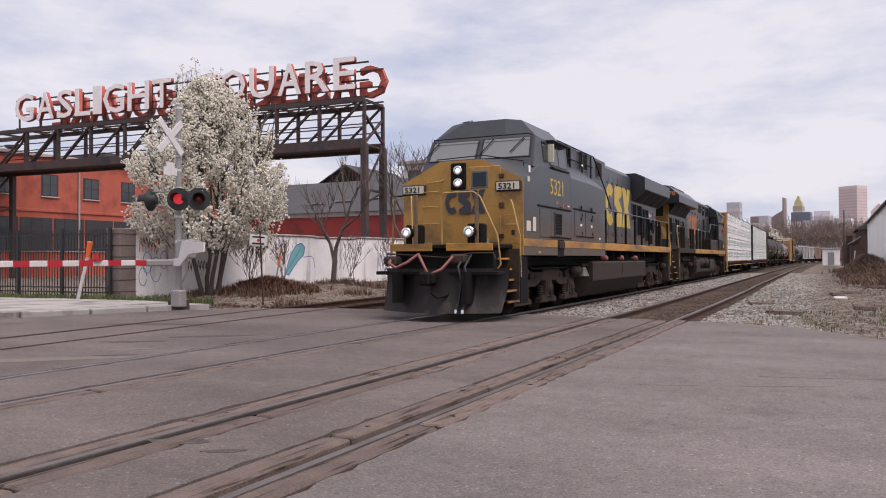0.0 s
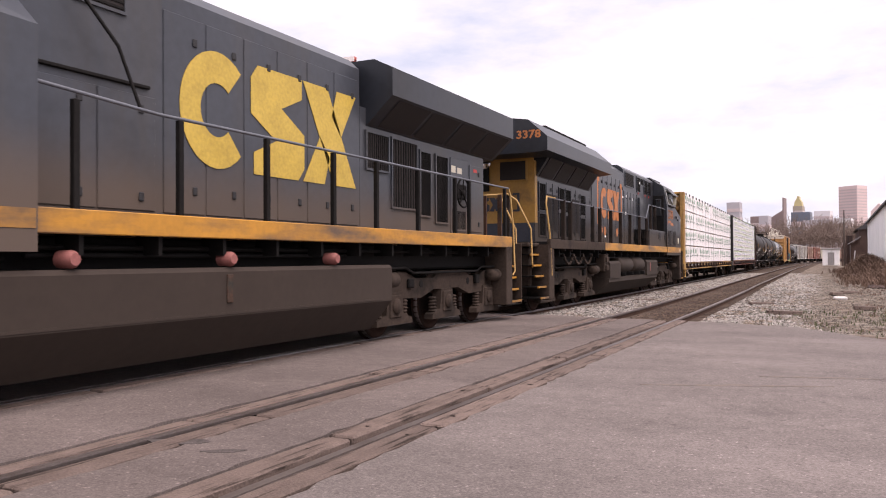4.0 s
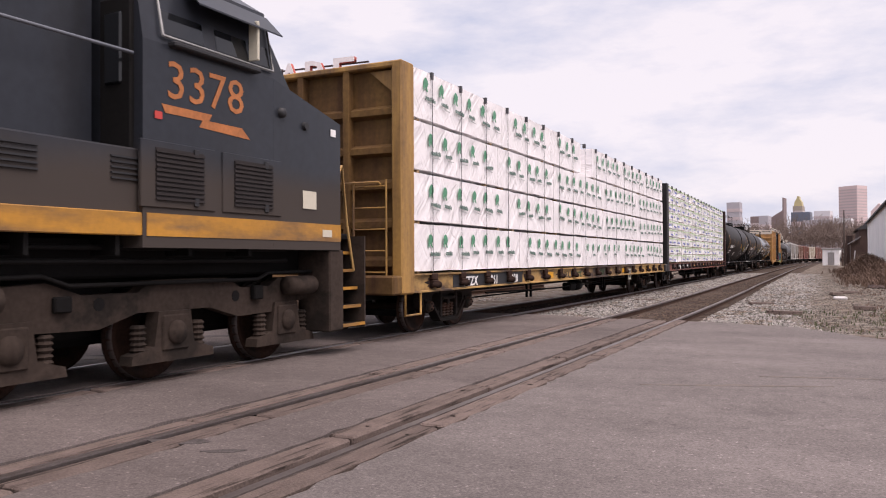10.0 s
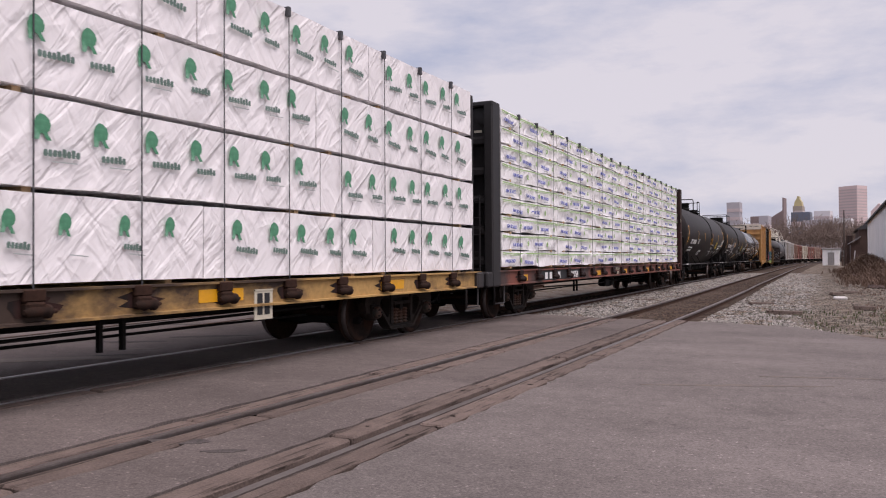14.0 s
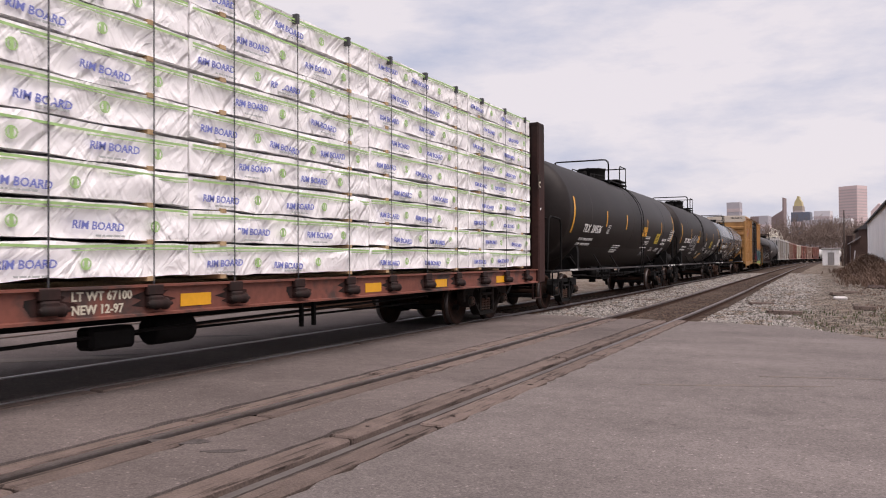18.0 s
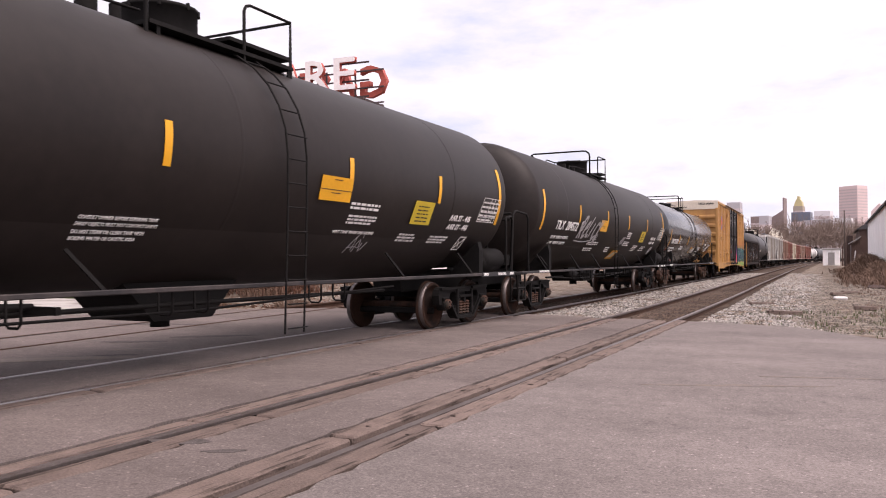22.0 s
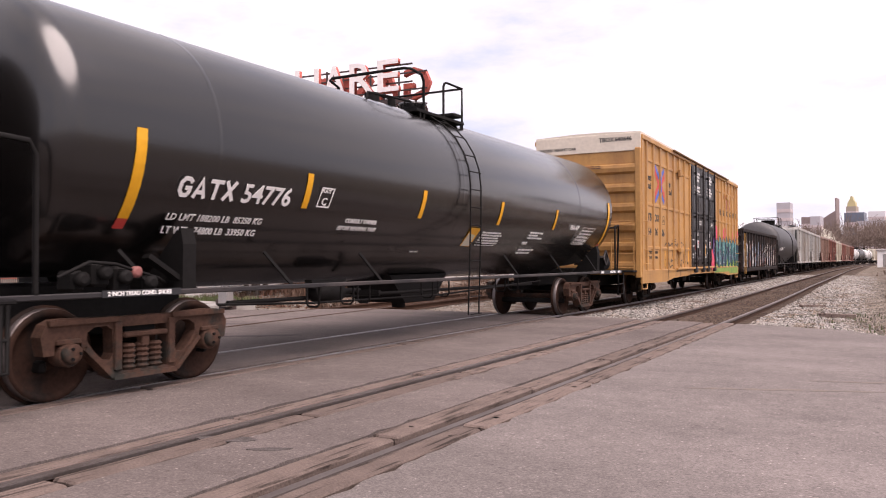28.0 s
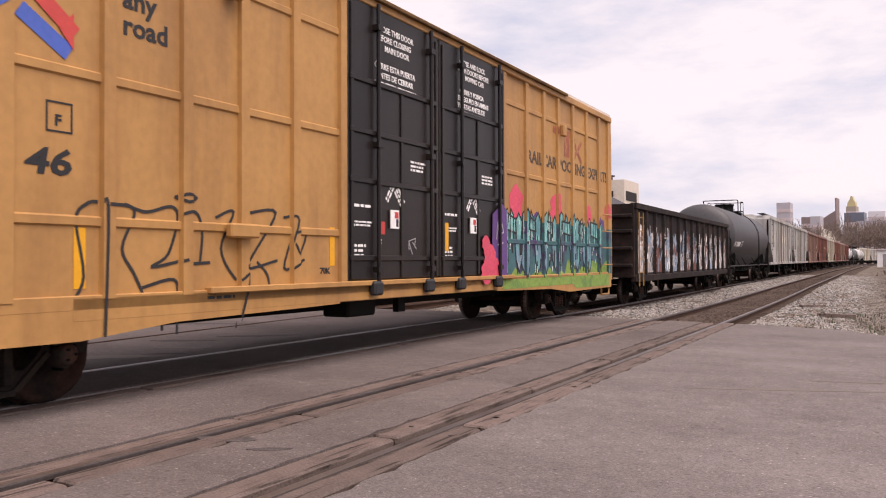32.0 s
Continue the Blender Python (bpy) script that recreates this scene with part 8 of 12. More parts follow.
        for y, z, w_, h_, n_ in blocks:
            part("stencil_lines", bars_of_text(Mesh(), 0, 0, w_, h_, 0, n_, rnd, 0.42).moved(flat), M_WHITE, T, at=tangent(y, z, h_))
        if not glossy:
            part("placard", Mesh().box(0, 0.004, 0, 0.78, 0, 0.35).moved(flat), M_REFLECT, T, "amber placard", at=tangent(amber_at, zn + 0.06, 0.35))
            part("placard_lines", Mesh().box(0.004, 0.007, 0.0, 0.78, 0.155, 0.165).box(0.004, 0.007, 0.28, 0.5, 0.11, 0.122).box(0.004, 0.007, 0.3, 0.5, 0.30, 0.312).moved(flat), M_BLACK, T, at=tangent(amber_at, zn + 0.06, 0.35))
            part("placard", Mesh().box(0, 0.004, 0, 0.70, 0, 0.42).moved(flat), M_PLACARD, T, "yellow placard", at=tangent(bands[3] - 0.86, zn - 0.18, 0.42))
            part("placard_lines", bars_of_text(Mesh(), 0.14, 0.05, 0.42, 0.33, 0.004, 5, rnd, 0.66).moved(flat), M_BLACK, T, at=tangent(bands[3] - 0.86, zn - 0.18, 0.42))
            if amber_at < 0:
                part("torn_placard", Mesh().box(0, 0.004, 0, 0.85, 0, 0.42).moved(flat), M_REFLECT, T, "weathered half-faded yellow placard", at=tangent(0.5, 1.36))
                part("placard_patch", plate(Mesh(), [(0.1, 0.06), (0.6, 0.1), (0.72, 0.34), (0.2, 0.3)], 0.004, 0.007).moved(flat), M_BOARD, T, at=tangent(0.5, 1.36))
            lettering("stencil", "AAR ST - 445", 0.12, M_WHITE, T, tangent(5.72, zn - 0.05), squeeze=0.95, shear=0.1, bold=0.025)
            lettering("stencil", "AAR ST - 446", 0.12, M_WHITE, T, tangent(5.74, zn - 0.21), squeeze=0.95, shear=0.1, bold=0.025)
        else:
            part("placard", Mesh().box(0, 0.004, 0, 0.37, 0, 0.42).moved(flat), M_REFLECT, T, "yellow placard", at=tangent(0.42, 1.58, 0.42))
            part("placard_patch", plate(Mesh(), [(0.02, 0.02), (0.33, 0.02), (0.3, 0.26), (0.02, 0.3)], 0.004, 0.007).moved(flat), M_BOARD, T, at=tangent(0.42, 1.58, 0.42))
            for k, line in enumerate(("OWNERSHIP SUBJECT TO A SECURITY", "AGREEMENT FILED WITH", "THE SURFACE TRANSPORTATION BOARD")):
                lettering("stencil", line, 0.038, M_WHITE, T, tangent(3.15, 1.93 - 0.055 * k), squeeze=0.78, bold=0.02)
            lettering("stencil", "CONSULT OWNER", 0.065, M_WHITE, T, tangent(-3.35, 1.90), squeeze=1.0, bold=0.03)
            lettering("stencil", "BEFORE REPAIRING TANK", 0.065, M_WHITE, T, tangent(-3.45, 1.80), squeeze=0.9, bold=0.03)
            lettering("stencil", "PAINT", 0.065, M_WHITE, T, tangent(3.06, 1.70), shear=0.12)
            part("stencil_lines", bars_of_text(Mesh(), 0, 0, 0.78, 0.16, 0, 2, rnd, 0.4).moved(flat), M_WHITE, T, at=tangent(3.04, 1.51))
            lettering("stencil", "FRA-AIP", 0.12, M_WHITE, T, tangent(5.32, zn + 0.03), squeeze=0.98, bold=0.02)
        tb = Mesh()
        for k in range(6):
            tb.box(0, 0.003, 0, 0.85, k * 0.1, k * 0.1 + 0.012)
        for k in (0, 0.38, 0.55, 0.7, 0.84):
            tb.box(0, 0.003, k, k + 0.012, 0, 0.5)
        bars_of_text(tb, 0.04, 0.03, 0.78, 0.46, 0, 5, rnd, 0.6)
        part("inspection_table", tb.moved(flat), M_WHITE, T, "white stencilled inspection table", at=tangent(6.92 if not glossy else 5.95, zn + (-0.02 if not glossy else -0.30)))
        # head writing
        head = Matrix.Translation((-0.1, -front - 0.625, 3.0)) @ Matrix.Rotation(radians(7.5), 4, "Z") @ end(0, 0, 0)
        if glossy:
            for k in range(4):
                part("mark_bar", Mesh().box(k * 0.11, k * 0.11 + 0.08, 0, 0.12, 0, 0.004), M_WHITE, T, at=head)
        else:
            lettering("reporting_mark", "TILX", 0.12, M_WHITE, T, head, squeeze=0.9)
        lettering("number", digits, 0.12, M_WHITE, T, head @ Matrix.Translation((0.47, 0, 0)), squeeze=0.85)
        if not glossy:
            lettering("stencil", "CAPY 29440 US GAL", 0.065, M_WHITE, T, head @ Matrix.Translation((0, -0.17, 0)), squeeze=0.95)
            lettering("stencil", "CAPY 107 604 L", 0.065, M_WHITE, T, head @ Matrix.Translation((0, -0.29, 0)), squeeze=0.95)
        part("shoe_stencil_panel", Mesh().box(1.42, 1.426, -front + 0.2, -front + 1.15, 1.02, 1.09), M_BLACK, T)
        lettering("stencil", "2 INCH TREAD COND. SHOES", 0.043, M_WHITE, T, side(-front + 0.26, 1.035, 1.429), squeeze=0.95)
        part("shoe_stencil_panel", Mesh().box(1.42, 1.426, half - 0.92, half + 1.0, 1.0, 1.09), M_BLACK, T)
        for tx, y_ in (("2 INCH", -0.85), ("TREAD COND.", -0.1), ("SHOES", 0.6)):
            lettering("stencil", tx, 0.055, M_WHITE, T, side(half + y_, 1.02, 1.429), squeeze=0.95)
    CARS.append((T, c, half - 1.0))
    return T, tangent


T1, tg1 = tank_car("matt black tank car with amber reflective stripes", 39.0, 8.18, 1.55, 2.72, M_TANK, "284536", 21, manway_u=-0.2, ladder_at=0.95, amber_at=1.46, bands=(-4.12, -1.35, 2.2, 5.1), stays=(-6.6, -4.1, -2.0, 4.1, 6.9), fb=1.9, front=8.06)
T2, tg2 = tank_car("matt black tank car with silver graffiti", 57.5, 8.06, 1.55, 2.72, M_TANK, "284572", 22, manway_u=-0.2, ladder_at=-0.62)
g = Mesh()
rg = random.Random(8)
flat = Matrix(((0, 1, 0), (0, 0, 1), (1, 0, 0))).to_4x4()
for k, gl in enumerate((((0, 0), (0.02, .5), (.25, .5), (.2, .27), (.02, .25), (.25, 0)), ((.3, .05), (.1, .02), (.08, .3), (.3, .42), (.3, .3), (.1, .24)), ((.15, .55), (.05, .1), (.3, .05)), ((.12, .4), (.05, .05)),
                        ((.35, .4), (.1, .42), (.02, .15), (.12, 0), (.35, .05)), ((.0, .5), (.12, .25), (.3, .5), (.12, .25), (.05, -.1)))):
    stroke(g, curve([(k * 0.42 + a, b) for a, b in gl], 4), 0.095, 0)
stroke(g, curve([(-0.1, -0.1), (0.9, -0.12), (1.9, -0.06)], 4), 0.03, 0)
part("graffiti", g.moved(Matrix.Diagonal((1, 0.85, 1.15, 1))).moved(flat), M_GRAF_SILVER, T2, "silver spray-painted scrawl", at=tg2(-4.4, 1.98))
star = Mesh()
for k in range(5):
    a = k * math.pi / 5
    stroke(star, [(-.2 * math.cos(a), -.2 * math.sin(a)), (.2 * math.cos(a), .2 * math.sin(a))], 0.035, 0)
part("graffiti_star", star.moved(flat), M_GRAF_SILVER, T2, at=tg2(-2.45, 1.95))
tag = Mesh()
for k in range(9):
    stroke(tag, [(rg.uniform(0, .5), rg.uniform(0, .4)) for _ in range(3)], 0.03, 0)
part("graffiti_tag", tag.moved(flat), M_GRAF_SILVER, T2, "faint silver scribble", at=tg2(0.85, 1.78))
T3, tg3 = tank_car("glossy black tank car with amber reflective stripes", 75.1, 8.2, 1.46, 2.66, M_TANK_GLOSS, "54776", 23, True, "rust", manway_u=0.1, ladder_at=-0.05, bands=(-4.33, -1.47, 1.43, 4.28), stays=(-6.7, -4.6, -2.6, 2.3, 4.8, 7.2), fb=0.95, front=7.58)


# ---- boxcar ----
def boxcar():
    c, h, hw = 95.0, 9.24, 1.55
    B = thing("boxcar", "golden yellow high-roof boxcar with black doors and graffiti", "railcar", group="freight cars")
    Y = lambda s: s - c
    zb, zt = 0.82, 5.17
    rnd = random.Random(31)
    body = part("body", Mesh().box(-hw + 0.12, hw - 0.12, -h, h, zb + 0.1, zt - 0.08), M_BOX, B)
    part("roof", Mesh().prism([(-hw, zt - 0.1), (-hw, zt - 0.02), (-0.4, zt + 0.03), (0.4, zt + 0.03), (hw, zt - 0.02), (hw, zt - 0.1)], -h - 0.02, h + 0.02, "y"), M_ROOF_CREAM, B)
    for sg in (-1, 1):
        part("top_chord", Mesh().box(sg * (hw - 0.12), sg * (hw + 0.05), -h, h, zt - 0.24, zt - 0.1, 0.012), M_BOX, B)
        part("side_sill", Mesh().box(sg * (hw - 0.08), sg * (hw + 0.02), -h + 2.95, h - 2.95, zb - 0.0, zb + 0.22, 0.01).box(sg * (hw - 0.08), sg * (hw + 0.02), -h, h, zb + 0.1, zb + 0.24, 0.01), M_BOX, B)
        part("sill_skirt", Mesh().prism([(-h, 0.67), (-h, zb + 0.14), (-2.2, zb + 0.14), (-2.4, zb - 0.02), (-5.1, 0.75), (-6.2, 0.65)], sg * (hw - 0.03), sg * (hw + 0.018), "x"), M_BOX, B)
        part("sill_skirt", Mesh().prism([(h, 0.67), (h, zb + 0.14), (2.2, zb + 0.14), (2.4, zb - 0.02), (5.1, 0.75), (6.2, 0.65)], sg * (hw - 0.03), sg * (hw + 0.018), "x"), M_BOX, B)
    # side panels between posts
    d0, d1 = Y(92.7), Y(97.75)
    posts, f = [], hw - 0.02
    left = [-h] + [Y(q) for q in (86.37, 87.2, 88.1, 89.09, 90.03, 90.86, 91.75)] + [d0]
    right = [d1] + [Y(q) for q in (98.81, 99.72, 100.55, 101.46, 102.4, 103.32)] + [h]
    for run in (left, right):
        for a, b in zip(run, run[1:]):
            part("side_panel", Mesh().box(hw - 0.13, f - 0.002, a + 0.02, b - 0.02, zb + 0.2, zt - 0.16, 0.01), M_BOX, B)
            part("side_panel", Mesh().box(-hw + 0.09, -hw + 0.13, a + 0.02, b - 0.02, zb + 0.2, zt - 0.16, 0.01), M_BOX, B)
        for a in run:
            edge = abs(abs(a) - h) < 0.01
            lo_, hi_ = (a - (0.24 if a > 0 else 0), a + (0.24 if a < 0 else 0)) if edge else (a - 0.065, a + 0.065)
            post = [(hw - 0.11, lo_ - 0.03), (hw + 0.03, lo_), (hw + 0.03, hi_), (hw - 0.11, hi_ + 0.03)]
            foot = 2.15 if a > d1 + 0.1 else zb + 0.2
            part("side_post", Mesh().prism(post, foot, zt - 0.2, "z"), M_BOX, B)
            if foot > 2:
                part("post_foot", Mesh().prism(post, zb + 0.2, foot, "z"), M_GRAF_TEAL, B, "foot of the post sprayed over in dark teal")
            posts.append((lo_, hi_))
        for z in (1.73, 3.06, 4.40):
            for a, b in zip(run, run[1:]):
                if min(abs(a + h), abs(b - h)) < 0.01:
                    continue
                part("side_rib", Mesh().prism([(f - 0.01, z - 0.06), (hw + 0.0, z - 0.035), (hw + 0.0, z + 0.035), (f - 0.01, z + 0.06)], a + 0.06, b - 0.06, "y"), M_GRAF_TEAL if z < 2 and a > d1 - 0.1 else M_BOX, B)
    part("gutter", Mesh().box(hw + 0.05, hw + 0.11, Y(89.7), Y(100.9), zt - 0.15, zt - 0.09, 0.01), M_YELLOW_RUST, B)
    # paint follows posts and recesses
    depths = []
    at_ = -h
    for a, b in sorted(posts):
        depths += [(at_, a - 0.03, f + 0.003), (a, b, hw + 0.033)]
        at_ = b + 0.03

    def spray(mesh, outline, lift=0.0):
        for a, b, x in depths:
            piece = clip(clip(outline, 1, 0, b), -1, 0, -a)
            if len(piece) > 2:
                plate(mesh, piece, x + lift, x + lift + 0.002)
        return mesh

    def line(mesh, pts, w, lift=0.0):
        for quad in ribbon(pts, w):
            spray(mesh, quad, lift)
        return mesh

    # double plug doors with lock rods
    mid = (d0 + d1) / 2
    for a, b in ((d0 + 0.06, mid - 0.02), (mid + 0.02, d1 - 0.06)):
        dr = part("door", Mesh().box(hw - 0.05, hw + 0.03, a, b, zb + 0.28, zt - 0.22, 0.015), M_BOX_DOOR, B, "black plug door")
        for z in (1.4, 2.47, 3.15, 3.86):
            part("door_rib", Mesh().box(hw + 0.03, hw + 0.06, a + 0.05, b - 0.05, z - 0.04, z + 0.04, 0.012), M_BOX_DOOR, dr)
        for k in (0.27, 0.87):
            yy = a + (b - a) * k
            part("lock_rod", Mesh().rod((hw + 0.09, yy, zb + 0.2), (hw + 0.09, yy, zt - 0.2), 0.03, 8), M_BOX_DOOR, dr)
            for zg in (1.2, 2.95, 4.6):
                part("rod_guide", Mesh().box(hw + 0.03, hw + 0.13, yy - 0.06, yy + 0.06, zg, zg + 0.08), M_BOX_DOOR, dr)
        for k, top in ((0.04, zt - 0.3), (0.55, 3.82), (0.97, zt - 0.3)):
            yy = a + (b - a) * k
            part("door_stile", Mesh().box(hw + 0.03, hw + 0.055, yy - 0.035, yy + 0.035, zb + 0.3, top, 0.01), M_BOX_DOOR, dr)
        part("door_placard", Mesh().box(hw + 0.05, hw + 0.066, a + 1.0, a + 1.22, 1.83, 2.10), M_WHITE, dr)
        part("placard_mark", Mesh().box(hw + 0.066, hw + 0.069, a + 1.10, a + 1.2, 1.98, 2.07), M_DECAL_RED, dr)
        part("placard_mark", Mesh().box(hw + 0.066, hw + 0.069, a + 1.14, a + 1.2, 1.86, 1.97), M_BLACK, dr)
        for turn, y_, rows_ in ((54, a + 0.98, 2), (-50, a + 1.14, 3)):
            part("slanted_stencil", bars_of_text(Mesh(), 0, 0, 0.28, 0.055 * rows_, 0, rows_, rnd, 0.35).moved(Matrix.Rotation(radians(turn), 4, "X")), M_WHITE, dr, at=pose(hw + 0.033, y_, 2.20 if turn > 0 else 2.36))
        part("reflective_tape", Mesh().box(hw + 0.032, hw + 0.04, a + (0.16 if a > mid else 0.76), a + (0.27 if a > mid else 0.89), 1.52 if a > mid else 1.74, 1.98 if a > mid else 1.92), M_REFLECT if a > mid else M_DECAL_RED, dr)
        for y_ in (a + 0.5, b - 0.5):
            part("roller_hanger", Mesh().box(hw + 0.02, hw + 0.14, y_, y_ + 0.22, zb + 0.06, zb + 0.26, 0.03), M_BLACK, dr)
        for y_, z_, w_, n_, h_ in ((a + 0.12, 2.10, 0.46, 1, 0.07), (a + 0.12, 1.84, 0.44, 2, 0.09), (a + 0.12, 1.42, 0.30, 3, 0.2), (a + 0.72, 1.60, 0.12, 2, 0.09), (a + 1.5 if a > mid else a + 1.6, 2.72, 0.42, 3, 0.18)):
            part("stencil_lines", bars_of_text(Mesh(), y_, z_, w_, h_, hw + 0.032, n_, rnd), M_WHITE, dr)
        scrawl = Mesh()
        for q in range(3):
            stroke(scrawl, [(rnd.uniform(0, .3), rnd.uniform(0, .3)) for _ in range(4)], 0.012, 0)
        part("chalk_scrawl", scrawl, M_GRAF_SILVER, dr, at=pose(hw + 0.033, a + 1.5, 1.42))
    for txt, a in ((("CLOSE THIS DOOR", "BEFORE CLOSING", "MAIN DOOR", "", "CIERRE ESTA PUERTA", "ANTES DE CERRAR", "LA PUERTA PRINCIPAL"), d0 + 0.70), (("CLOSE AND LOCK", "BOTH DOORS BEFORE", "MOVING CAR", "", "CIERRE Y PONGA", "EL SEGURO EN AMBAS", "PUERTAS ANTES DE", "MOVER EL CARRO"), mid + 0.64)):
        for i, tx in enumerate(txt):
            if tx:
                lettering("stencil", tx, 0.088, M_WHITE, B, side(a + (0.06 if len(tx) < 16 else 0) + (0.2 if len(tx) < 11 else 0), (4.64 if len(txt) < 8 else 4.69) - i * (0.134 if len(txt) < 8 else 0.124), hw + 0.034), squeeze=0.94, bold=0.02)
    part("door_track", Mesh().box(hw - 0.02, hw + 0.08, d0 - 2.4, d1 + 0.3, zb + 0.2, zb + 0.27, 0.01), M_BOX, B)
    # lettering left of the doors
    for tx, s, z, hh in (("next", 86.52, 3.80, 0.20), ("load", 86.52, 3.54, 0.20), ("any", 89.26, 3.80, 0.20), ("road", 89.26, 3.54, 0.20)):
        lettering("slogan", tx, hh, M_BLACK, B, side(Y(s), z, f), squeeze=1.05)
    for name, m_, lift, pts in (("red", M_LOGO_RED, 0.003, ((87.50, 4.10), (88.00, 3.77), (87.50, 3.40))), ("red", M_LOGO_RED, 0.003, ((88.72, 4.06), (88.28, 3.77), (88.72, 3.43))),
                                ("blue", M_LOGO_BLUE, 0.0, ((87.56, 4.26), (87.95, 4.04), (88.12, 3.90), (88.18, 3.76), (88.12, 3.62), (87.95, 3.48), (87.56, 3.23))), ("blue", M_LOGO_BLUE, 0.0, ((88.66, 4.26), (88.27, 4.02))), ("blue", M_LOGO_BLUE, 0.0, ((88.27, 3.48), (88.66, 3.24)))):
        q = [(Y(a), b) for a, b in pts]
        part("arrow_mark", line(Mesh(), q, 0.15, lift), m_, B, name + " crossed arrow shape")
    for y_, z_, e_, m_, name in ((87.48, 4.11, 1, M_LOGO_RED, "red"), (87.48, 3.39, 1, M_LOGO_RED, "red"), (88.74, 4.07, -1, M_LOGO_RED, "red"), (88.74, 3.42, -1, M_LOGO_RED, "red")):
        part("arrow_barb", spray(Mesh(), [(Y(y_), z_ - 0.17), (Y(y_) + e_ * 0.14, z_), (Y(y_), z_ + 0.17)], 0.0055), m_, B, name + " crossed arrow shape")
    for tx, s in (("TB", 86.60), ("OX", 87.42)):
        lettering("reporting_mark", tx, 0.23, M_BLACK, B, side(Y(s) - 0.05, 2.57, f), squeeze=1.3, shear=0.12)
    for tx, s in (("64", 86.60), ("06", 87.42), ("46", 88.33)):
        lettering("number", tx, 0.23, M_BLACK, B, side(Y(s) - 0.05, 2.13, f), squeeze=1.4, shear=0.12)
    for tx, s, z, hh in (("LD LMT", 86.68, 1.56, 0.08), ("205300", 87.42, 1.56, 0.08), ("LT WT", 86.68, 1.40, 0.08), ("80700", 87.48, 1.40, 0.08), ("F", 88.56, 2.56, 0.10), ("70K", 92.25, 1.2, 0.08)):
        lettering("stencil", tx, hh, M_BLACK, B, side(Y(s), z, f), squeeze=1.1)
    fr = Mesh()
    for a, b, c_, d_ in ((0, .02, 0, .34), (.3, .32, 0, .34), (0, .32, 0, .02), (0, .32, .32, .34)):
        fr.box(f, f + 0.004, Y(88.48) + a * .8, Y(88.48) + b * .8, 2.5 + c_ * .8, 2.5 + d_ * .8)
    part("stencil_frame", fr, M_BLACK, B)
    for s, z, w_, h_ in ((86.46, 1.06, 0.2, 0.56), (88.75, 1.12, 0.12, 0.55), (92.45, 1.3, 0.1, 0.5)):
        part("amber_panel", Mesh().box(f, f + 0.004, Y(s), Y(s) + w_, z, z + h_), M_REFLECT, B)
    part("warning_plate", Mesh().box(f, f + 0.008, Y(86.5), Y(87.05), 0.90, 1.06), M_REFLECT, B, "yellow excess-height plate")
    lettering("stencil", "THIS CAR", 0.05, M_BLACK, B, side(Y(86.6), 0.99, f + 0.011))
    lettering("stencil", "EXCESS HEIGHT", 0.05, M_BLACK, B, side(Y(86.55), 0.92, f + 0.011))
    lettering("slogan", "RAILCAR POOLING EXPERTS", 0.26, M_FADED_BLACK, B, side(Y(98.9), 3.36, f), squeeze=1.12)
    part("faded_mark", spray(spray(Mesh(), [(Y(100.3), 4.14), (Y(101.35), 4.14), (Y(101.35), 4.30), (Y(100.3), 4.30)]), [(Y(100.98), 3.70), (Y(101.3), 3.70), (Y(101.3), 4.14), (Y(100.98), 4.14)]), M_FADED_RED, B, "faded red mark")
    for q in (((101.55, 4.14), (102.1, 3.68)), ((101.55, 3.68), (102.1, 4.14))):
        part("faded_mark", line(Mesh(), [(Y(a), b) for a, b in q], 0.10, 0.003 * (q[0][1] > 4)), M_FADED_RED, B, "faded red mark")
    # ends: corrugated, with a pale band at the top
    for e in (-1, 1):
        y = e * h
        for z in (1.2, 1.78, 2.36, 2.94, 3.52, 4.1):
            part("end_rib", Mesh().prism([(y - e * 0.02, z - 0.2), (y + e * 0.09, z - 0.12), (y + e * 0.11, z), (y + e * 0.09, z + 0.08), (y - e * 0.02, z + 0.13)], -1.42, 1.42, "x"), M_BOX, B)
        part("end_band", Mesh().box(-hw, hw, y - e * 0.03, y + e * 0.03, 4.6, zt - 0.04, 0.01), M_ROOF_CREAM, B)
        for sg in (-1, 1):
            part("corner_post", Mesh().box(sg * 1.40, sg * (hw + 0.01), y - e * 0.1, y + e * 0.12, zb + 0.02, zt - 0.5, 0.02), M_BOX, B)
        lad = Mesh()
        for i in range(4):
            z = 1.25 + i * 0.42
            lad.pipe([(hw + 0.02, y - e * 0.12, z), (hw + 0.08, y - e * 0.14, z), (hw + 0.08, y - e * 0.68, z), (hw + 0.02, y - e * 0.7, z)], 0.015)
            lad.pipe([(0.75, y + e * 0.2, z - 0.12), (1.38, y + e * 0.2, z - 0.12)], 0.015)
        lad.pipe([(0.75, y + e * 0.2, 0.9), (0.75, y + e * 0.2, 2.0)], 0.018).pipe([(1.38, y + e * 0.2, 0.9), (1.38, y + e * 0.2, 2.0)], 0.018)
        lad.pipe([(1.3, y + e * 0.12, 2.45), (1.3, y + e * 0.2, 2.5), (-1.2, y + e * 0.2, 2.5), (-1.2, y + e * 0.12, 2.45)], 0.016)
        part("ladder", lad, M_BOX, B)
        part("sill_step", Mesh().pipe([(hw - 0.02, y - e * 0.1, zb), (hw - 0.02, y - e * 0.1, 0.5), (hw - 0.02, y - e * 0.7, 0.5), (hw - 0.02, y - e * 0.7, zb)], 0.024), M_BOX, B)
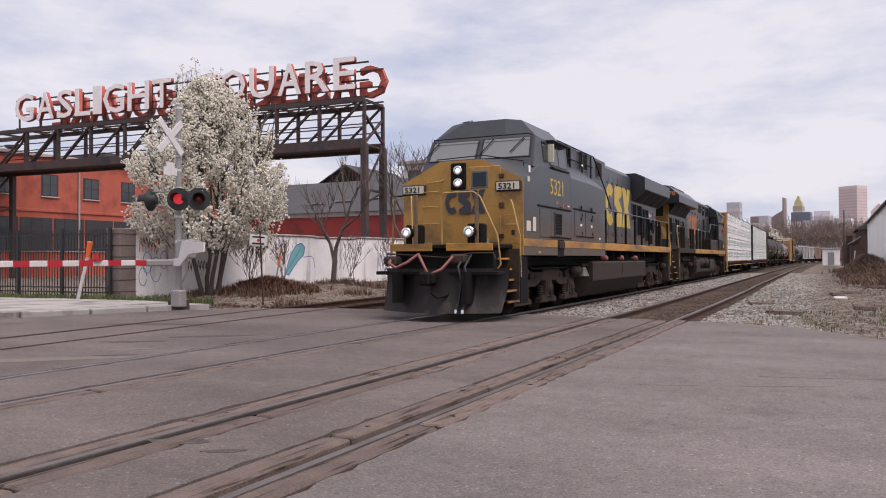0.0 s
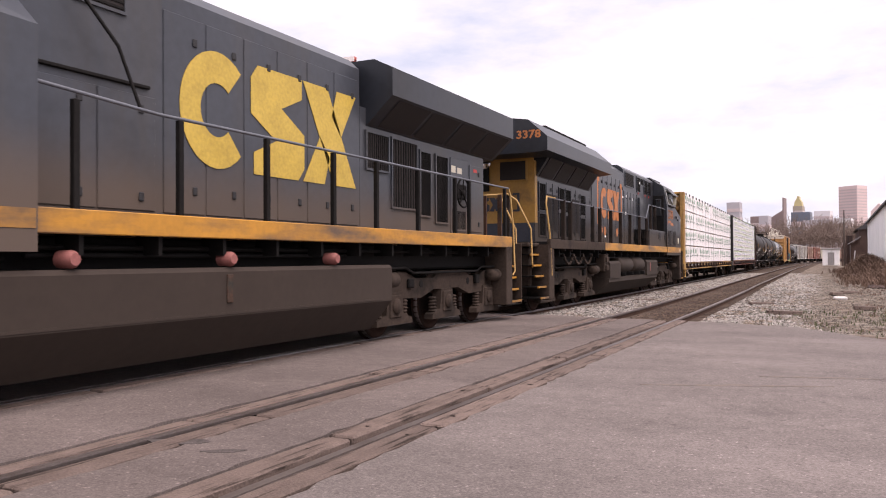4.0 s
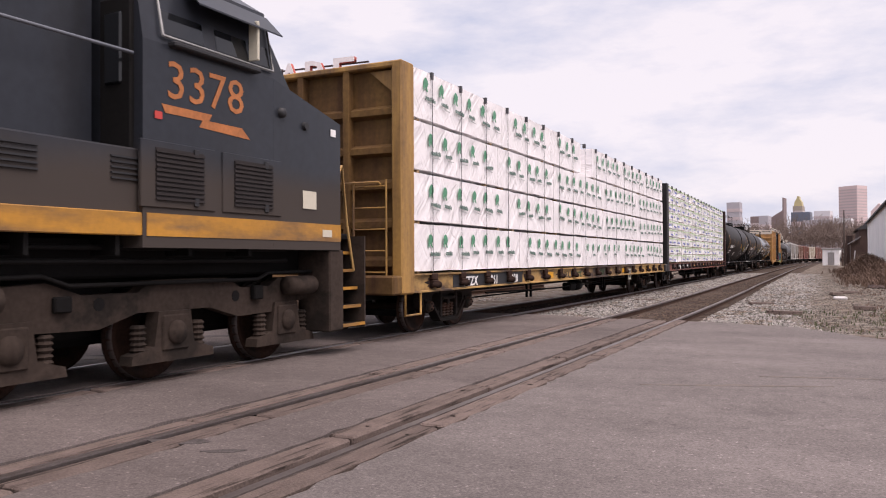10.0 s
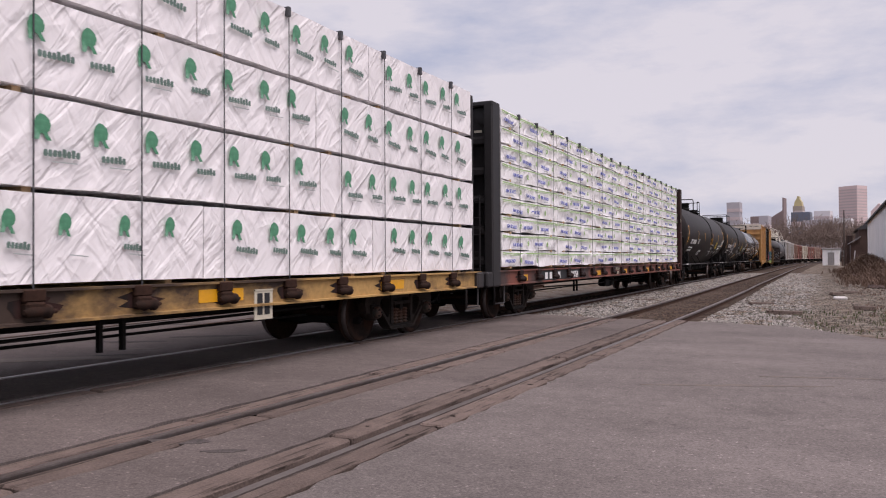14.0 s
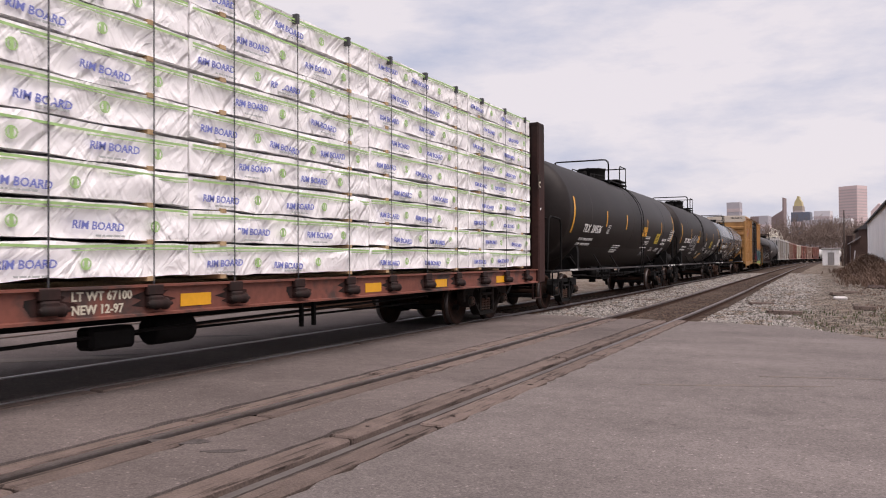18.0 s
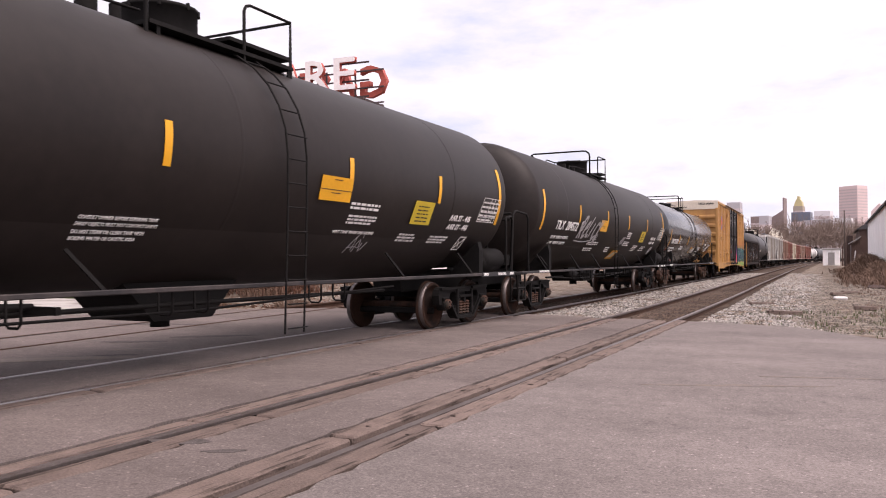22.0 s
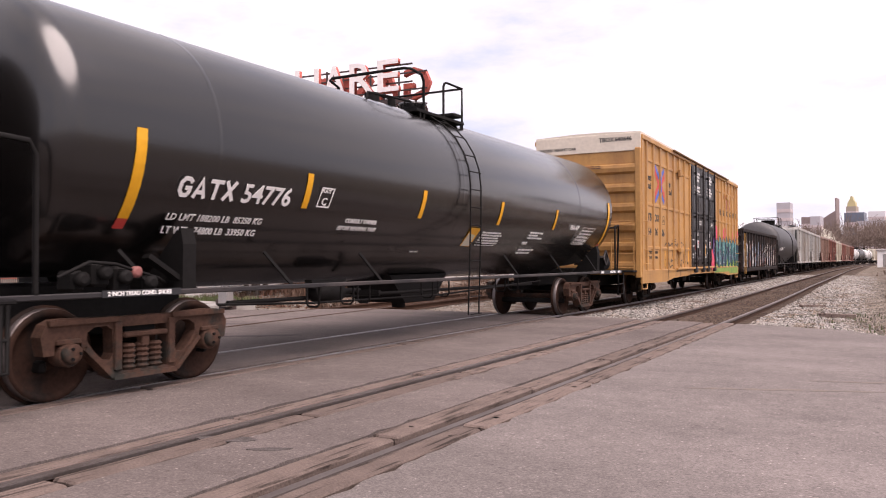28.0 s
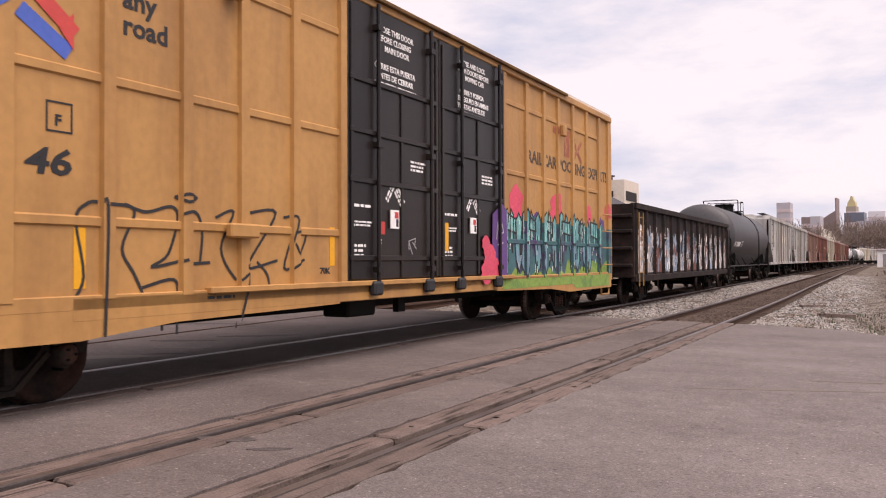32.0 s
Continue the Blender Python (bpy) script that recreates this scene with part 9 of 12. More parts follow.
        part("end_platform", Mesh().box(-1.45, 1.45, y, y + e * 0.5, 1.0, 1.06, 0.01), M_SOOT, B)
        coupler(B, y + e * 0.25, e, 0.86, M_SOOT)
        truck(B, e * 6.9, "dirt")
    for z, w_, n_ in ((4.16, 0.42, 2), (3.58, 0.42, 3), (3.0, 0.62, 3)):
        part("end_writing", bars_of_text(Mesh(), 0, 0, w_, 0.06 * n_, 0, n_, rnd).moved(end(0.02, z - 0.06, -h - 0.115) @ Matrix(((0, 1, 0), (0, 0, 1), (1, 0, 0))).to_4x4()), M_CAR_BROWN, B)
    lettering("stencil", "EXCESS HEIGHT CAR", 0.085, M_BLACK, B, end(-1.42, 4.72, -h - 0.034))
    lettering("reporting_mark", "TBOX", 0.13, M_BLACK, B, end(0.36, 4.9, -h - 0.034), squeeze=0.9)
    lettering("number", "640646", 0.13, M_BLACK, B, end(0.82, 4.9, -h - 0.034), squeeze=0.9)
    part("hand_brake", Mesh().lathe([(-0.03, 0.26), (0.0, 0.29), (0.03, 0.26), (0.0, 0.23)], (-0.35, -h - 0.32, 2.0), "y", 20).box(-0.38, -0.32, -h - 0.33, -h - 0.31, 1.74, 2.26).box(-0.61, -0.09, -h - 0.33, -h - 0.31, 1.97, 2.03).box(-0.5, -0.2, -h - 0.3, -h - 0.12, 1.7, 2.3, 0.04), M_YELLOW_RUST, B)
    part("centre_sill", Mesh().box(-0.35, 0.35, -h, h, 0.6, 0.92, 0.02).box(1.0, 1.1, -0.2, 0.0, 0.55, 0.92).box(0.7, 1.15, -1.6, -0.9, 0.55, 0.85, 0.03), M_SOOT, B)
    for ya, yb, za, zz in ((90.55, 90.75, 4.25, 4.5), (90.55, 91.0, 1.62, 1.78), (100.6, 100.8, 4.1, 4.35)):
        part("door_latch", Mesh().box(hw + 0.02, hw + 0.12, Y(ya), Y(yb), za, zz, 0.02), M_BOX, B)
    part("grease_streak", bars_of_text(Mesh(), Y(90.3), 0.96, 0.4, 0.12, hw + 0.02, 2, rnd), M_BLACK, B)
    # black outline letters
    for pts in (((88.88, .69), (88.74, .95), (88.85, 1.23), (88.77, 1.74), (88.88, 1.89), (89.0, 1.91), (89.07, 1.83), (89.04, .68)), ((89.1, 1.9), (89.4, 1.86), (89.26, 1.49), (89.4, 1.24), (89.51, 1.0), (89.52, .72)),
                ((89.3, 1.91), (89.54, 1.85), (89.84, 1.92), (89.93, 1.81), (89.81, 1.44), (89.61, 1.31), (90.03, 1.38)), ((89.5, 1.11), (89.88, 1.18), (89.93, .98), (89.92, .63)), ((89.72, .96), (89.73, .68)),
                ((89.93, 1.84), (90.17, 1.88), (90.26, 1.68), (90.23, 1.35)), ((90.14, 1.34), (90.36, 1.35))):
        part("graffiti_letter", line(Mesh(), curve([(Y(a), b) for a, b in pts], 5), 0.032), M_GRAF_BLACK, B, "black outline graffiti letter")
    for pts in (((90.46, 1.84), (90.72, 1.91), (90.53, 1.5), (90.76, 1.16), (90.94, 1.2), (90.76, .63)), ((90.94, 1.91), (91.41, 1.94), (91.03, 1.44), (90.94, 1.28), (91.43, 1.37)), ((91.1, 1.35), (91.26, 1.21), (91.31, 1.03)),
                ((91.56, 1.89), (91.78, 1.86), (91.56, 1.28), (91.93, 1.38)), ((91.72, 1.71), (91.97, 1.72), (91.84, 1.45), (91.72, 1.57)), ((89.9, 2.02), (90.04, 2.06), (90.18, 2.03), (90.04, 1.98), (89.9, 2.02))):
        part("graffiti_letter", line(Mesh(), curve([(Y(a), b) for a, b in pts], 5), 0.032), M_GRAF_BLACK, B, "black outline graffiti letter")
    # filled letters that fade from aqua to green
    gb, gs, gd, gu, ga, gk, gw = (Mesh() for _ in range(7))
    rg = random.Random(77)
    y1, y2 = Y(97.62), Y(104.05)
    k = int((y2 - y1) / 0.22)
    tops = [(rg.uniform(1.02, 1.4), rg.uniform(2.05, 2.3)) for _ in range(k + 1)]
    for i in range(k):
        a, b = y1 + (y2 - y1) * i / k, y1 + (y2 - y1) * (i + 1) / k
        spray(gb, [(a, 1.0), (b, 1.0), (b, tops[i + 1][0]), (a, tops[i][0])])
        plate(gs, [(a, 0.72 + 0.1 * (i < k * 0.6)), (b, 0.72 + 0.1 * (i + 1 < k * 0.6)), (b, 1.0), (a, 1.0)], hw + 0.021, hw + 0.023)
        spray(gd, [(a, 1.0), (b, 1.0), (b, tops[i + 1][1]), (a, tops[i][1])], -0.001)
    a = y1 + 0.05
    while a < y2 - 0.5:
        w_ = rg.uniform(0.75, 1.05)
        u = lambda v=0.07: rg.uniform(-v, v)
        top = 2.42 + u(0.08)
        # upper limbs and a crossbar
        limbs = [[(a, 1.74), (a + .20 + u(.04), 1.72), (a + .24 + u(), top - .1), (a + .14, top), (a - .04 + u(.03), top - .12)],
                 [(a + w_ - .26 + u(.04), 1.74), (a + w_ - .03, 1.73), (a + w_ + u(.05), top - .22), (a + w_ - .12, top - .05), (a + w_ - .3, top - .25)],
                 [(a + w_ * .42, 1.75), (a + w_ * .56, 1.74), (a + w_ * .58 + u(.03), 2.3 + u()), (a + w_ * .46, 2.36 + u()), (a + w_ * .4 + u(.02), 2.1)],
                 [(a + .2, 2.0 + u(.05)), (a + w_ - .24, 1.92 + u()), (a + w_ - .26, 2.2 + u(.05)), (a + .22, 2.24 + u(.05))]]
        feet = [[(a - .02, 1.70), (a + .24, 1.71), (a + .22 + u(), 1.28 + u()), (a + .1 + u(), 1.08 + u(.05)), (a - .02 + u(), 1.3)],
                [(a + w_ - .3, 1.70), (a + w_, 1.71), (a + w_ + .03 + u(), 1.4), (a + w_ - .1, 1.10 + u(.08)), (a + w_ - .28 + u(), 1.35)]]
        for n_, ol in enumerate(limbs):
            spray(ga, ol, 0.002 + 0.0022 * (n_ == 3))
            line(gk, ol + ol[:1], 0.036, 0.007)
        for ol in feet:
            spray(gu, ol, 0.002)
            line(gk, ol + ol[:1], 0.03, 0.007)
        for _ in range(7):
            q, z_ = a + rg.uniform(0, w_), rg.uniform(1.15, 1.9)
            line(gk, [(q, z_), (q + u(.03), z_ - rg.uniform(.1, .3))], rg.uniform(.02, .06), 0.0095)
            q, z_ = a + rg.uniform(0, w_), rg.uniform(1.2, 2.3)
            line(gw, [(q, z_), (q + u(.02), z_ - rg.uniform(.05, .16))], 0.018, 0.012)
        a += w_ + 0.08
    for name, m_, mesh_, label in (("graffiti_base", M_GRAF_GREEN, gb, "green graffiti ground"), ("graffiti_base", M_GRAF_GREEN, gs, "green graffiti on the sill"), ("graffiti_fill", M_GRAF_TEAL, gd, "dark teal graffiti fill"), ("graffiti_letters", M_GRAF_BLUE, gu, "steel blue lower halves of graffiti letters"),
                                   ("graffiti_letters", M_GRAF_AQUA, ga, "aqua filled graffiti letters"), ("graffiti_outline", M_GRAF_BLACK, gk, ""), ("graffiti_highlight", M_WHITE, gw, "")):
        part(name, mesh_, m_, B, label)
    for a, z, r, m_ in ((98.35, 2.50, 0.33, M_GRAF_PINK), (100.45, 2.50, 0.32, M_GRAF_PINK), (102.55, 2.46, 0.24, M_GRAF_PINK), (103.5, 2.1, 0.34, M_GRAF_PURPLE), (99.35, 2.15, 0.2, M_GRAF_PURPLE), (104.02, 2.6, 0.2, M_GRAF_PINK)):
        part("graffiti_cloud", spray(Mesh(), [(Y(a) + r * (1 + .14 * math.sin(3 * q + a)) * math.cos(q * math.pi / 8), z + r * (1 + .14 * math.cos(2 * q + a)) * math.sin(q * math.pi / 8)) for q in range(16)], -0.0022), m_, B, "sprayed graffiti cloud")
    for a, z, r in ((-0.75, 1.15, 0.22), (-0.62, 1.42, 0.24), (-0.78, 1.66, 0.15), (-0.42, 1.22, 0.2)):
        part("graffiti_cloud", plate(Mesh(), [(y1 + a + r * (1 + .15 * math.sin(3 * q)) * math.cos(q * math.pi / 8), z + r * math.sin(q * math.pi / 8)) for q in range(16)], hw + 0.0665 + a * 0.002, hw + 0.0685 + a * 0.002), M_GRAF_PINK, B, "pink graffiti cloud")
    part("graffiti_patch", plate(Mesh(), [(y1 - 0.55, 1.12), (y1 + 0.12, 1.05), (y1 + 0.1, 2.3), (y1 - 0.1, 2.42), (y1 - .5, 2.2)], hw + 0.060, hw + 0.063), M_GRAF_PURPLE, B, "purple graffiti patch")
    tagm = Mesh()
    for pts in (((0, 0), (.05, .3), (.12, .05), (.2, .34)), ((.18, .1), (.3, .14), (.22, .3)), ((.05, -.1), (.28, -.06))):
        stroke(tagm, [(y1 - 0.36 + a, 1.75 + b) for a, b in pts], 0.025, hw + 0.07)
    part("graffiti_tag", tagm, M_GRAF_SILVER, B, "white spray tag")
    CARS.append((B, c, 6.9))


boxcar()


# ---- gondola and the cars behind it ----
def gondola():
    c, h, hw, zt = 114.9, 8.1, 1.5, 2.95
    G = thing("gondola", "brown-black open gondola car covered in graffiti", "railcar", group="freight cars")
    for sg in (-1, 1):
        part("side_sheet", Mesh().box(sg * (hw - 0.12), sg * (hw - 0.08), -h, h, 0.85, zt), M_GON_BROWN, G)
        part("top_chord", Mesh().box(sg * (hw - 0.16), sg * (hw + 0.03), -h, h, zt - 0.1, zt + 0.08, 0.02), M_GON_BROWN, G)
        part("side_sill", Mesh().box(sg * (hw - 0.16), sg * (hw - 0.0), -h, h, 0.72, 0.92, 0.02), M_GON_BROWN, G)
        for i in range(15):
            y = -h + 0.15 + i * (2 * h - 0.3) / 14
            part("side_post", Mesh().prism([(sg * (hw - 0.1), y - 0.11), (sg * hw, y - 0.05), (sg * hw, y + 0.05), (sg * (hw - 0.1), y + 0.11)], 0.8, zt, "z"), M_GON_BROWN, G)
    part("floor_pan", Mesh().box(-hw + 0.1, hw - 0.1, -h, h, 0.88, 0.98), M_SOOT, G)
    part("scrap_load", soft_bundle(random.Random(2), -1.3, 1.3, -h + 0.3, h - 0.3, 0.98, zt - 0.25, 0.2), M_RUST, G, "rusty scrap load")
    for e in (-1, 1):
        part("end_sheet", Mesh().box(-hw + 0.05, hw - 0.05, e * h - 0.05, e * h + 0.05, 0.85, zt + 0.05, 0.01), M_GON_BROWN, G)
        for z in (1.2, 1.7, 2.2, 2.65):
            part("end_rib", Mesh().box(-hw + 0.08, hw - 0.08, e * (h + 0.05), e * (h + 0.14), z - 0.06, z + 0.06, 0.03), M_GON_BROWN, G)
        lad = Mesh()
        for i in range(5):
            lad.pipe([(hw + 0.06, e * (h - 0.1), 1.0 + i * 0.4), (hw + 0.06, e * (h - 0.55), 1.0 + i * 0.4)], 0.016)
        lad.pipe([(hw + 0.06, e * (h - 0.1), 0.6), (hw + 0.06, e * (h - 0.1), 2.75)], 0.02).pipe([(hw + 0.06, e * (h - 0.55), 0.6), (hw + 0.06, e * (h - 0.55), 2.75)], 0.02)
        part("ladder", lad, M_GOLD if e < 0 else M_GON_BROWN, G)
        truck(G, e * 5.8, "soot")
        coupler(G, e * (h + 0.2), e, 0.86, M_SOOT)
    rnd = random.Random(9)
    cols = (M_GRAF_PALE, M_GRAF_PALE, M_WHITE, M_GRAF_SLATE, M_GRAF_RUST, M_BLACK)
    ms = {}
    posts = [-h + 0.15 + i * (2 * h - 0.3) / 14 for i in range(15)]
    faces = [(q - 0.05, q + 0.05) for q in posts]
    fills = (M_GRAF_PALE, M_GRAF_PALE, M_GRAF_RUST, M_GRAF_SLATE, M_GRAF_SLATE, M_GRAF_PALE, M_GRAF_RUST, M_GRAF_RUST, M_GRAF_PALE, M_GRAF_RUST, M_GRAF_SLATE, M_GRAF_PALE, M_GRAF_PALE, M_GRAF_PALE)
    for a, b, m in zip(posts, posts[1:], fills):
        if m:
            zt_ = [rnd.uniform(1.85, 2.45) for _ in range(5)]
            part("graffiti_fill", plate(Mesh(), [(b - 0.14, 0.98), (a + 0.14, 0.98)] + [(a + 0.14 + (b - a - 0.28) * i / 4, z) for i, z in enumerate(zt_)], hw - 0.0795, hw - 0.078), m, G)
    for i in range(300):
        m = rnd.choice(cols)
        y = -h + 0.4 + rnd.random() * (2 * h - 1.0)
        z = rnd.uniform(0.98, 2.05)
        k, n = ms.setdefault(m.name, (Mesh(), m, len(ms)))[::2]
        painted(k, curve([(y, z), (y + rnd.uniform(-.1, .2), z + 0.25), (y + rnd.uniform(0, .2), z + 0.1), (y + rnd.uniform(.0, .3), z + 0.38)], 3), rnd.uniform(0.04, 0.11), hw - 0.077 + 0.0015 * n, faces, hw + 0.001 + 0.0015 * n)
    for k, m, n in ms.values():
        part("graffiti", k, m, G)
    CARS.append((G, c, 5.8))


gondola()
tank_car("worn grey-black tank car", 132.0, 6.75, 1.55, 2.62, M_TANK_GREY, "", 25, False, "soot", False)


def hopper_car(label, c, half, paint, seed, covered=True, top=4.35):
    """A hopper: ribbed sides, slope sheets at the ends, hatches on the roof."""
    rnd = random.Random(seed)
    H = thing("hopper_car", label, "railcar", group="freight cars")
    hw = 1.5
    part("body", Mesh().prism([(-half, top - 0.25), (-half + 0.15, top), (half - 0.15, top), (half, top - 0.25), (half, 2.5), (half - 1.9, 1.15), (-half + 1.9, 1.15), (-half, 2.5)], -hw + 0.06, hw - 0.06, "x"), paint, H)
    n = 9
    for sg in (-1, 1):
        for i in range(n + 1):
            y = -half + 0.1 + i * (2 * half - 0.2) / n
            zb = 1.1 if 1 < i < n - 1 else 2.2
            part("side_rib", Mesh().box(sg * (hw - 0.06), sg * (hw + 0.02), y - 0.05, y + 0.05, zb, top - 0.2, 0.01), paint, H)
        part("top_chord", Mesh().box(sg * (hw - 0.08), sg * (hw + 0.02), -half, half, top - 0.28, top - 0.14, 0.01), paint, H)
        part("side_sill", Mesh().box(sg * (hw - 0.12), sg * (hw + 0.0), -half - 0.3, half + 0.3, 1.02, 1.2, 0.01), paint, H)
    if covered:
        part("roof_hatches", Mesh().box(-0.35, 0.35, -half + 0.8, half - 0.8, top, top + 0.14, 0.03), paint, H)
        part("running_board", Mesh().box(0.7, 1.1, -half, half, top + 0.12, top + 0.16).box(-1.1, -0.7, -half, half, top + 0.12, top + 0.16), M_STEEL_GREY, H)
    else:
        part("coal_heap", soft_bundle(rnd, -1.3, 1.3, -half + 0.4, half - 0.4, top - 0.3, top + 0.12, 0.25), M_SOOT, H)
    for y in (-half * 0.4, half * 0.05, half * 0.42):
        part("discharge_gate", Mesh().prism([(y - 0.9, 1.2), (y + 0.9, 1.2), (y + 0.3, 0.45), (y - 0.3, 0.45)], -0.9, 0.9, "x"), M_SOOT, H)
    for e in (-1, 1):
        for sg in (-1, 1):
            part("end_post", bar(Mesh(), (sg * 1.3, e * (half + 0.2), 1.1), (sg * 1.3, e * (half - 0.05), top - 0.3), 0.1, 0.1), M_SOOT if rnd.random() < 0.5 else paint, H)
            part("slope_brace", bar(Mesh(), (sg * 0.8, e * (half + 0.1), 1.1), (sg * 0.8, e * (half - 1.2), 1.75), 0.1, 0.1), M_SOOT, H)
        part("end_platform", Mesh().box(-1.4, 1.4, e * (half - 1.0), e * (half + 0.45), 1.0, 1.08, 0.01), M_SOOT, H)
        truck(H, e * (half - 1.1), "soot", False)
        coupler(H, e * (half + 0.4), e, 0.86, M_SOOT)
        lad = Mesh()
        for i in range(7):
            lad.pipe([(hw + 0.05, e * (half - 0.1), 1.2 + i * 0.42), (hw + 0.05, e * (half - 0.5), 1.2 + i * 0.42)], 0.02)
        part("ladder", lad, M_SOOT, H)
    for i in range(3):
        y = rnd.uniform(-half + 1, half - 2)
        part("stencil_panel", Mesh().box(hw - 0.058, hw - 0.05, y, y + rnd.uniform(0.6, 1.4), 2.6, 3.1), M_BOARD if paint is not M_ROOF_CREAM else M_BLACK, H)
    CARS.append((H, c, half - 1.1))


M_HOP_GREY = mat("weathered_light_grey_paint", (0.40, 0.39, 0.37), 0.65, 0.15, 0.6, 10, spot=(0.24, 0.2, 0.17), spot_scale=0.8, streak=True)
M_HOP_CREAM = mat("weathered_cream_paint", (0.50, 0.46, 0.38), 0.65, 0.15, 0.6, 10, spot=(0.28, 0.22, 0.16), spot_scale=0.8, streak=True)
M_HOP_TAN = mat("faded_tan_brown_paint", (0.27, 0.17, 0.13), 0.65, 0.15, 0.6, 10, spot=(0.16, 0.09, 0.07), spot_scale=0.8, streak=True)
M_HOP_RED = mat("faded_oxide_red_paint", (0.24, 0.09, 0.065), 0.65, 0.15, 0.6, 10, spot=(0.12, 0.06, 0.05), spot_scale=0.8, streak=True)
order = [("weathered light grey covered hopper car", M_HOP_GREY), ("weathered light grey covered hopper car", M_HOP_GREY), ("faded tan covered hopper car", M_HOP_TAN), ("faded oxide red covered hopper car", M_HOP_RED),
         ("weathered cream covered hopper car", M_HOP_CREAM), ("faded oxide red covered hopper car", M_HOP_RED), ("faded tan covered hopper car", M_HOP_TAN), ("dark oxide brown hopper car", M_CAR_BROWN)]
s = 148.6
for i, (lb, pm) in enumerate(order):
    hopper_car(lb, s, 7.6, pm, 50 + i)
    s += 16.9
M_TANK_WHITE = mat("dirty_white_tank_paint", (0.55, 0.54, 0.53), 0.5, 0.15, 0.5, 7, spot=(0.3, 0.28, 0.26), spot_scale=0.8, streak=True)
for i, (lb, pm) in enumerate((("dirty white tank car", M_TANK_WHITE), ("worn grey-black tank car", M_TANK_GREY), ("dirty white tank car", M_TANK_WHITE))):
    tank_car(lb, s, 6.6, 1.5, 2.6, pm, "1", 70 + i, False, "soot", False)
    s += 16.6
for i, (lb, pm) in enumerate((("weathered cream covered hopper car", M_HOP_CREAM), ("weathered light grey covered hopper car", M_HOP_GREY), ("dark oxide brown hopper car", M_CAR_BROWN), ("faded tan covered hopper car", M_HOP_TAN))):
    hopper_car(lb, s, 7.6, pm, 80 + i)
    s += 16.9


# ---- street side: materials ----
M_BRICK = mat("orange_red_painted_brick", (0.42, 0.10, 0.062), 0.85, 0.12, 0.8, 30, 0.004, spot=(0.30, 0.07, 0.05), spot_scale=0.5)
M_BRICK_DARK = mat("deep_red_painted_brick", (0.26, 0.035, 0.032), 0.85, 0.15, 0.8, 30, 0.004, spot=(0.15, 0.03, 0.03), spot_scale=0.5)
M_ROOF = mat("dark_slate_roof", (0.055, 0.052, 0.055), 0.85, 0.25, 0.8, 12, 0.01)
M_TRIM = mat("grey_stone_trim", (0.36, 0.33, 0.31), 0.8, 0.2, 1, 20)
M_STEEL_OLD = mat("rust_brown_girder", (0.065, 0.042, 0.04), 0.8, 0.3, 1.5, 20, spot=(0.035, 0.03, 0.035), spot_scale=0.8)
M_LETTER = mat("pale_sign_face", (0.84, 0.78, 0.77), 0.6, 0.1, 1.5, 15, spot=(0.6, 0.42, 0.38), spot_scale=1.6, spot_edge=(0.62, 0.8))
M_LETTER_RED = mat("red_sign_casing", (0.42, 0.085, 0.06), 0.6, 0.2, 1.5, 15)
M_WHITEWASH = mat("flaking_white_limewash", (0.80, 0.77, 0.76), 0.9, 0.14, 1.2, 18, 0.012, spot=(0.30, 0.26, 0.23), spot_scale=1.4, spot_edge=(0.55, 0.72), streak=True)
M_GALV = mat("galvanised_steel", (0.31, 0.295, 0.29), 0.5, 0.15, 2, 20, metal=0.3)
M_WHITE_SIGN = mat("aged_white_sheet", (0.62, 0.59, 0.58), 0.6, 0.12, 2, 20)
M_SIGNAL_BLACK = mat("matt_black_signal", (0.02, 0.02, 0.022), 0.6, 0.15, 3, 20)
M_LENS_LIT = mat("lit_red_lens", (0.6, 0.02, 0.02), 0.3, 0.02, 2, 10, emit=(1.0, 0.06, 0.07, 0.4))
M_LENS = mat("unlit_red_lens", (0.10, 0.008, 0.01), 0.25, 0.05, 2, 10)
M_GATE_RED = mat("red_gate_band", (0.42, 0.02, 0.03), 0.5, 0.1, 2, 20)
M_FENCE = mat("black_fence_paint", (0.018, 0.017, 0.018), 0.5, 0.15, 2, 20)
M_ORANGE_POST = mat("orange_marker", (0.72, 0.13, 0.02), 0.5, 0.1, 2, 20)
M_BARK = mat("grey_brown_bark", (0.095, 0.075, 0.065), 0.9, 0.3, 4, 40, 0.006)
M_TWIG = mat("reddish_twigs", (0.15, 0.10, 0.09), 0.9, 0.3, 4, 40)
M_BLOSSOM = mat("cream_white_blossom", (0.66, 0.62, 0.53), 0.8, 0.22, 3, 30)
M_LEAFLET = mat("young_leaves", (0.14, 0.16, 0.06), 0.8, 0.3, 3, 30)
M_BRUSH = mat("brown_scrub", (0.165, 0.122, 0.102), 0.9, 0.35, 0.3, 6)
M_SPRAY_BLUE = mat("blue_spray_line", (0.10, 0.13, 0.35), 0.7, 0.1, 2, 20)
M_SPRAY_RED = mat("red_spray_line", (0.45, 0.05, 0.05), 0.7, 0.1, 2, 20)
M_SPRAY_TEAL = mat("teal_spray_fill", (0.16, 0.42, 0.42), 0.7, 0.15, 2, 20)
M_BARN = mat("peeling_white_boards", (0.92, 0.91, 0.91), 0.8, 0.1, 1, 15, spot=(0.5, 0.47, 0.45), spot_scale=1.6, spot_edge=(0.6, 0.78), streak=True, rand=0.06)
M_SHED = mat("weathered_shed_boards", (0.085, 0.052, 0.043), 0.9, 0.35, 1, 12, spot=(0.04, 0.03, 0.028), spot_scale=1.0, streak=True)
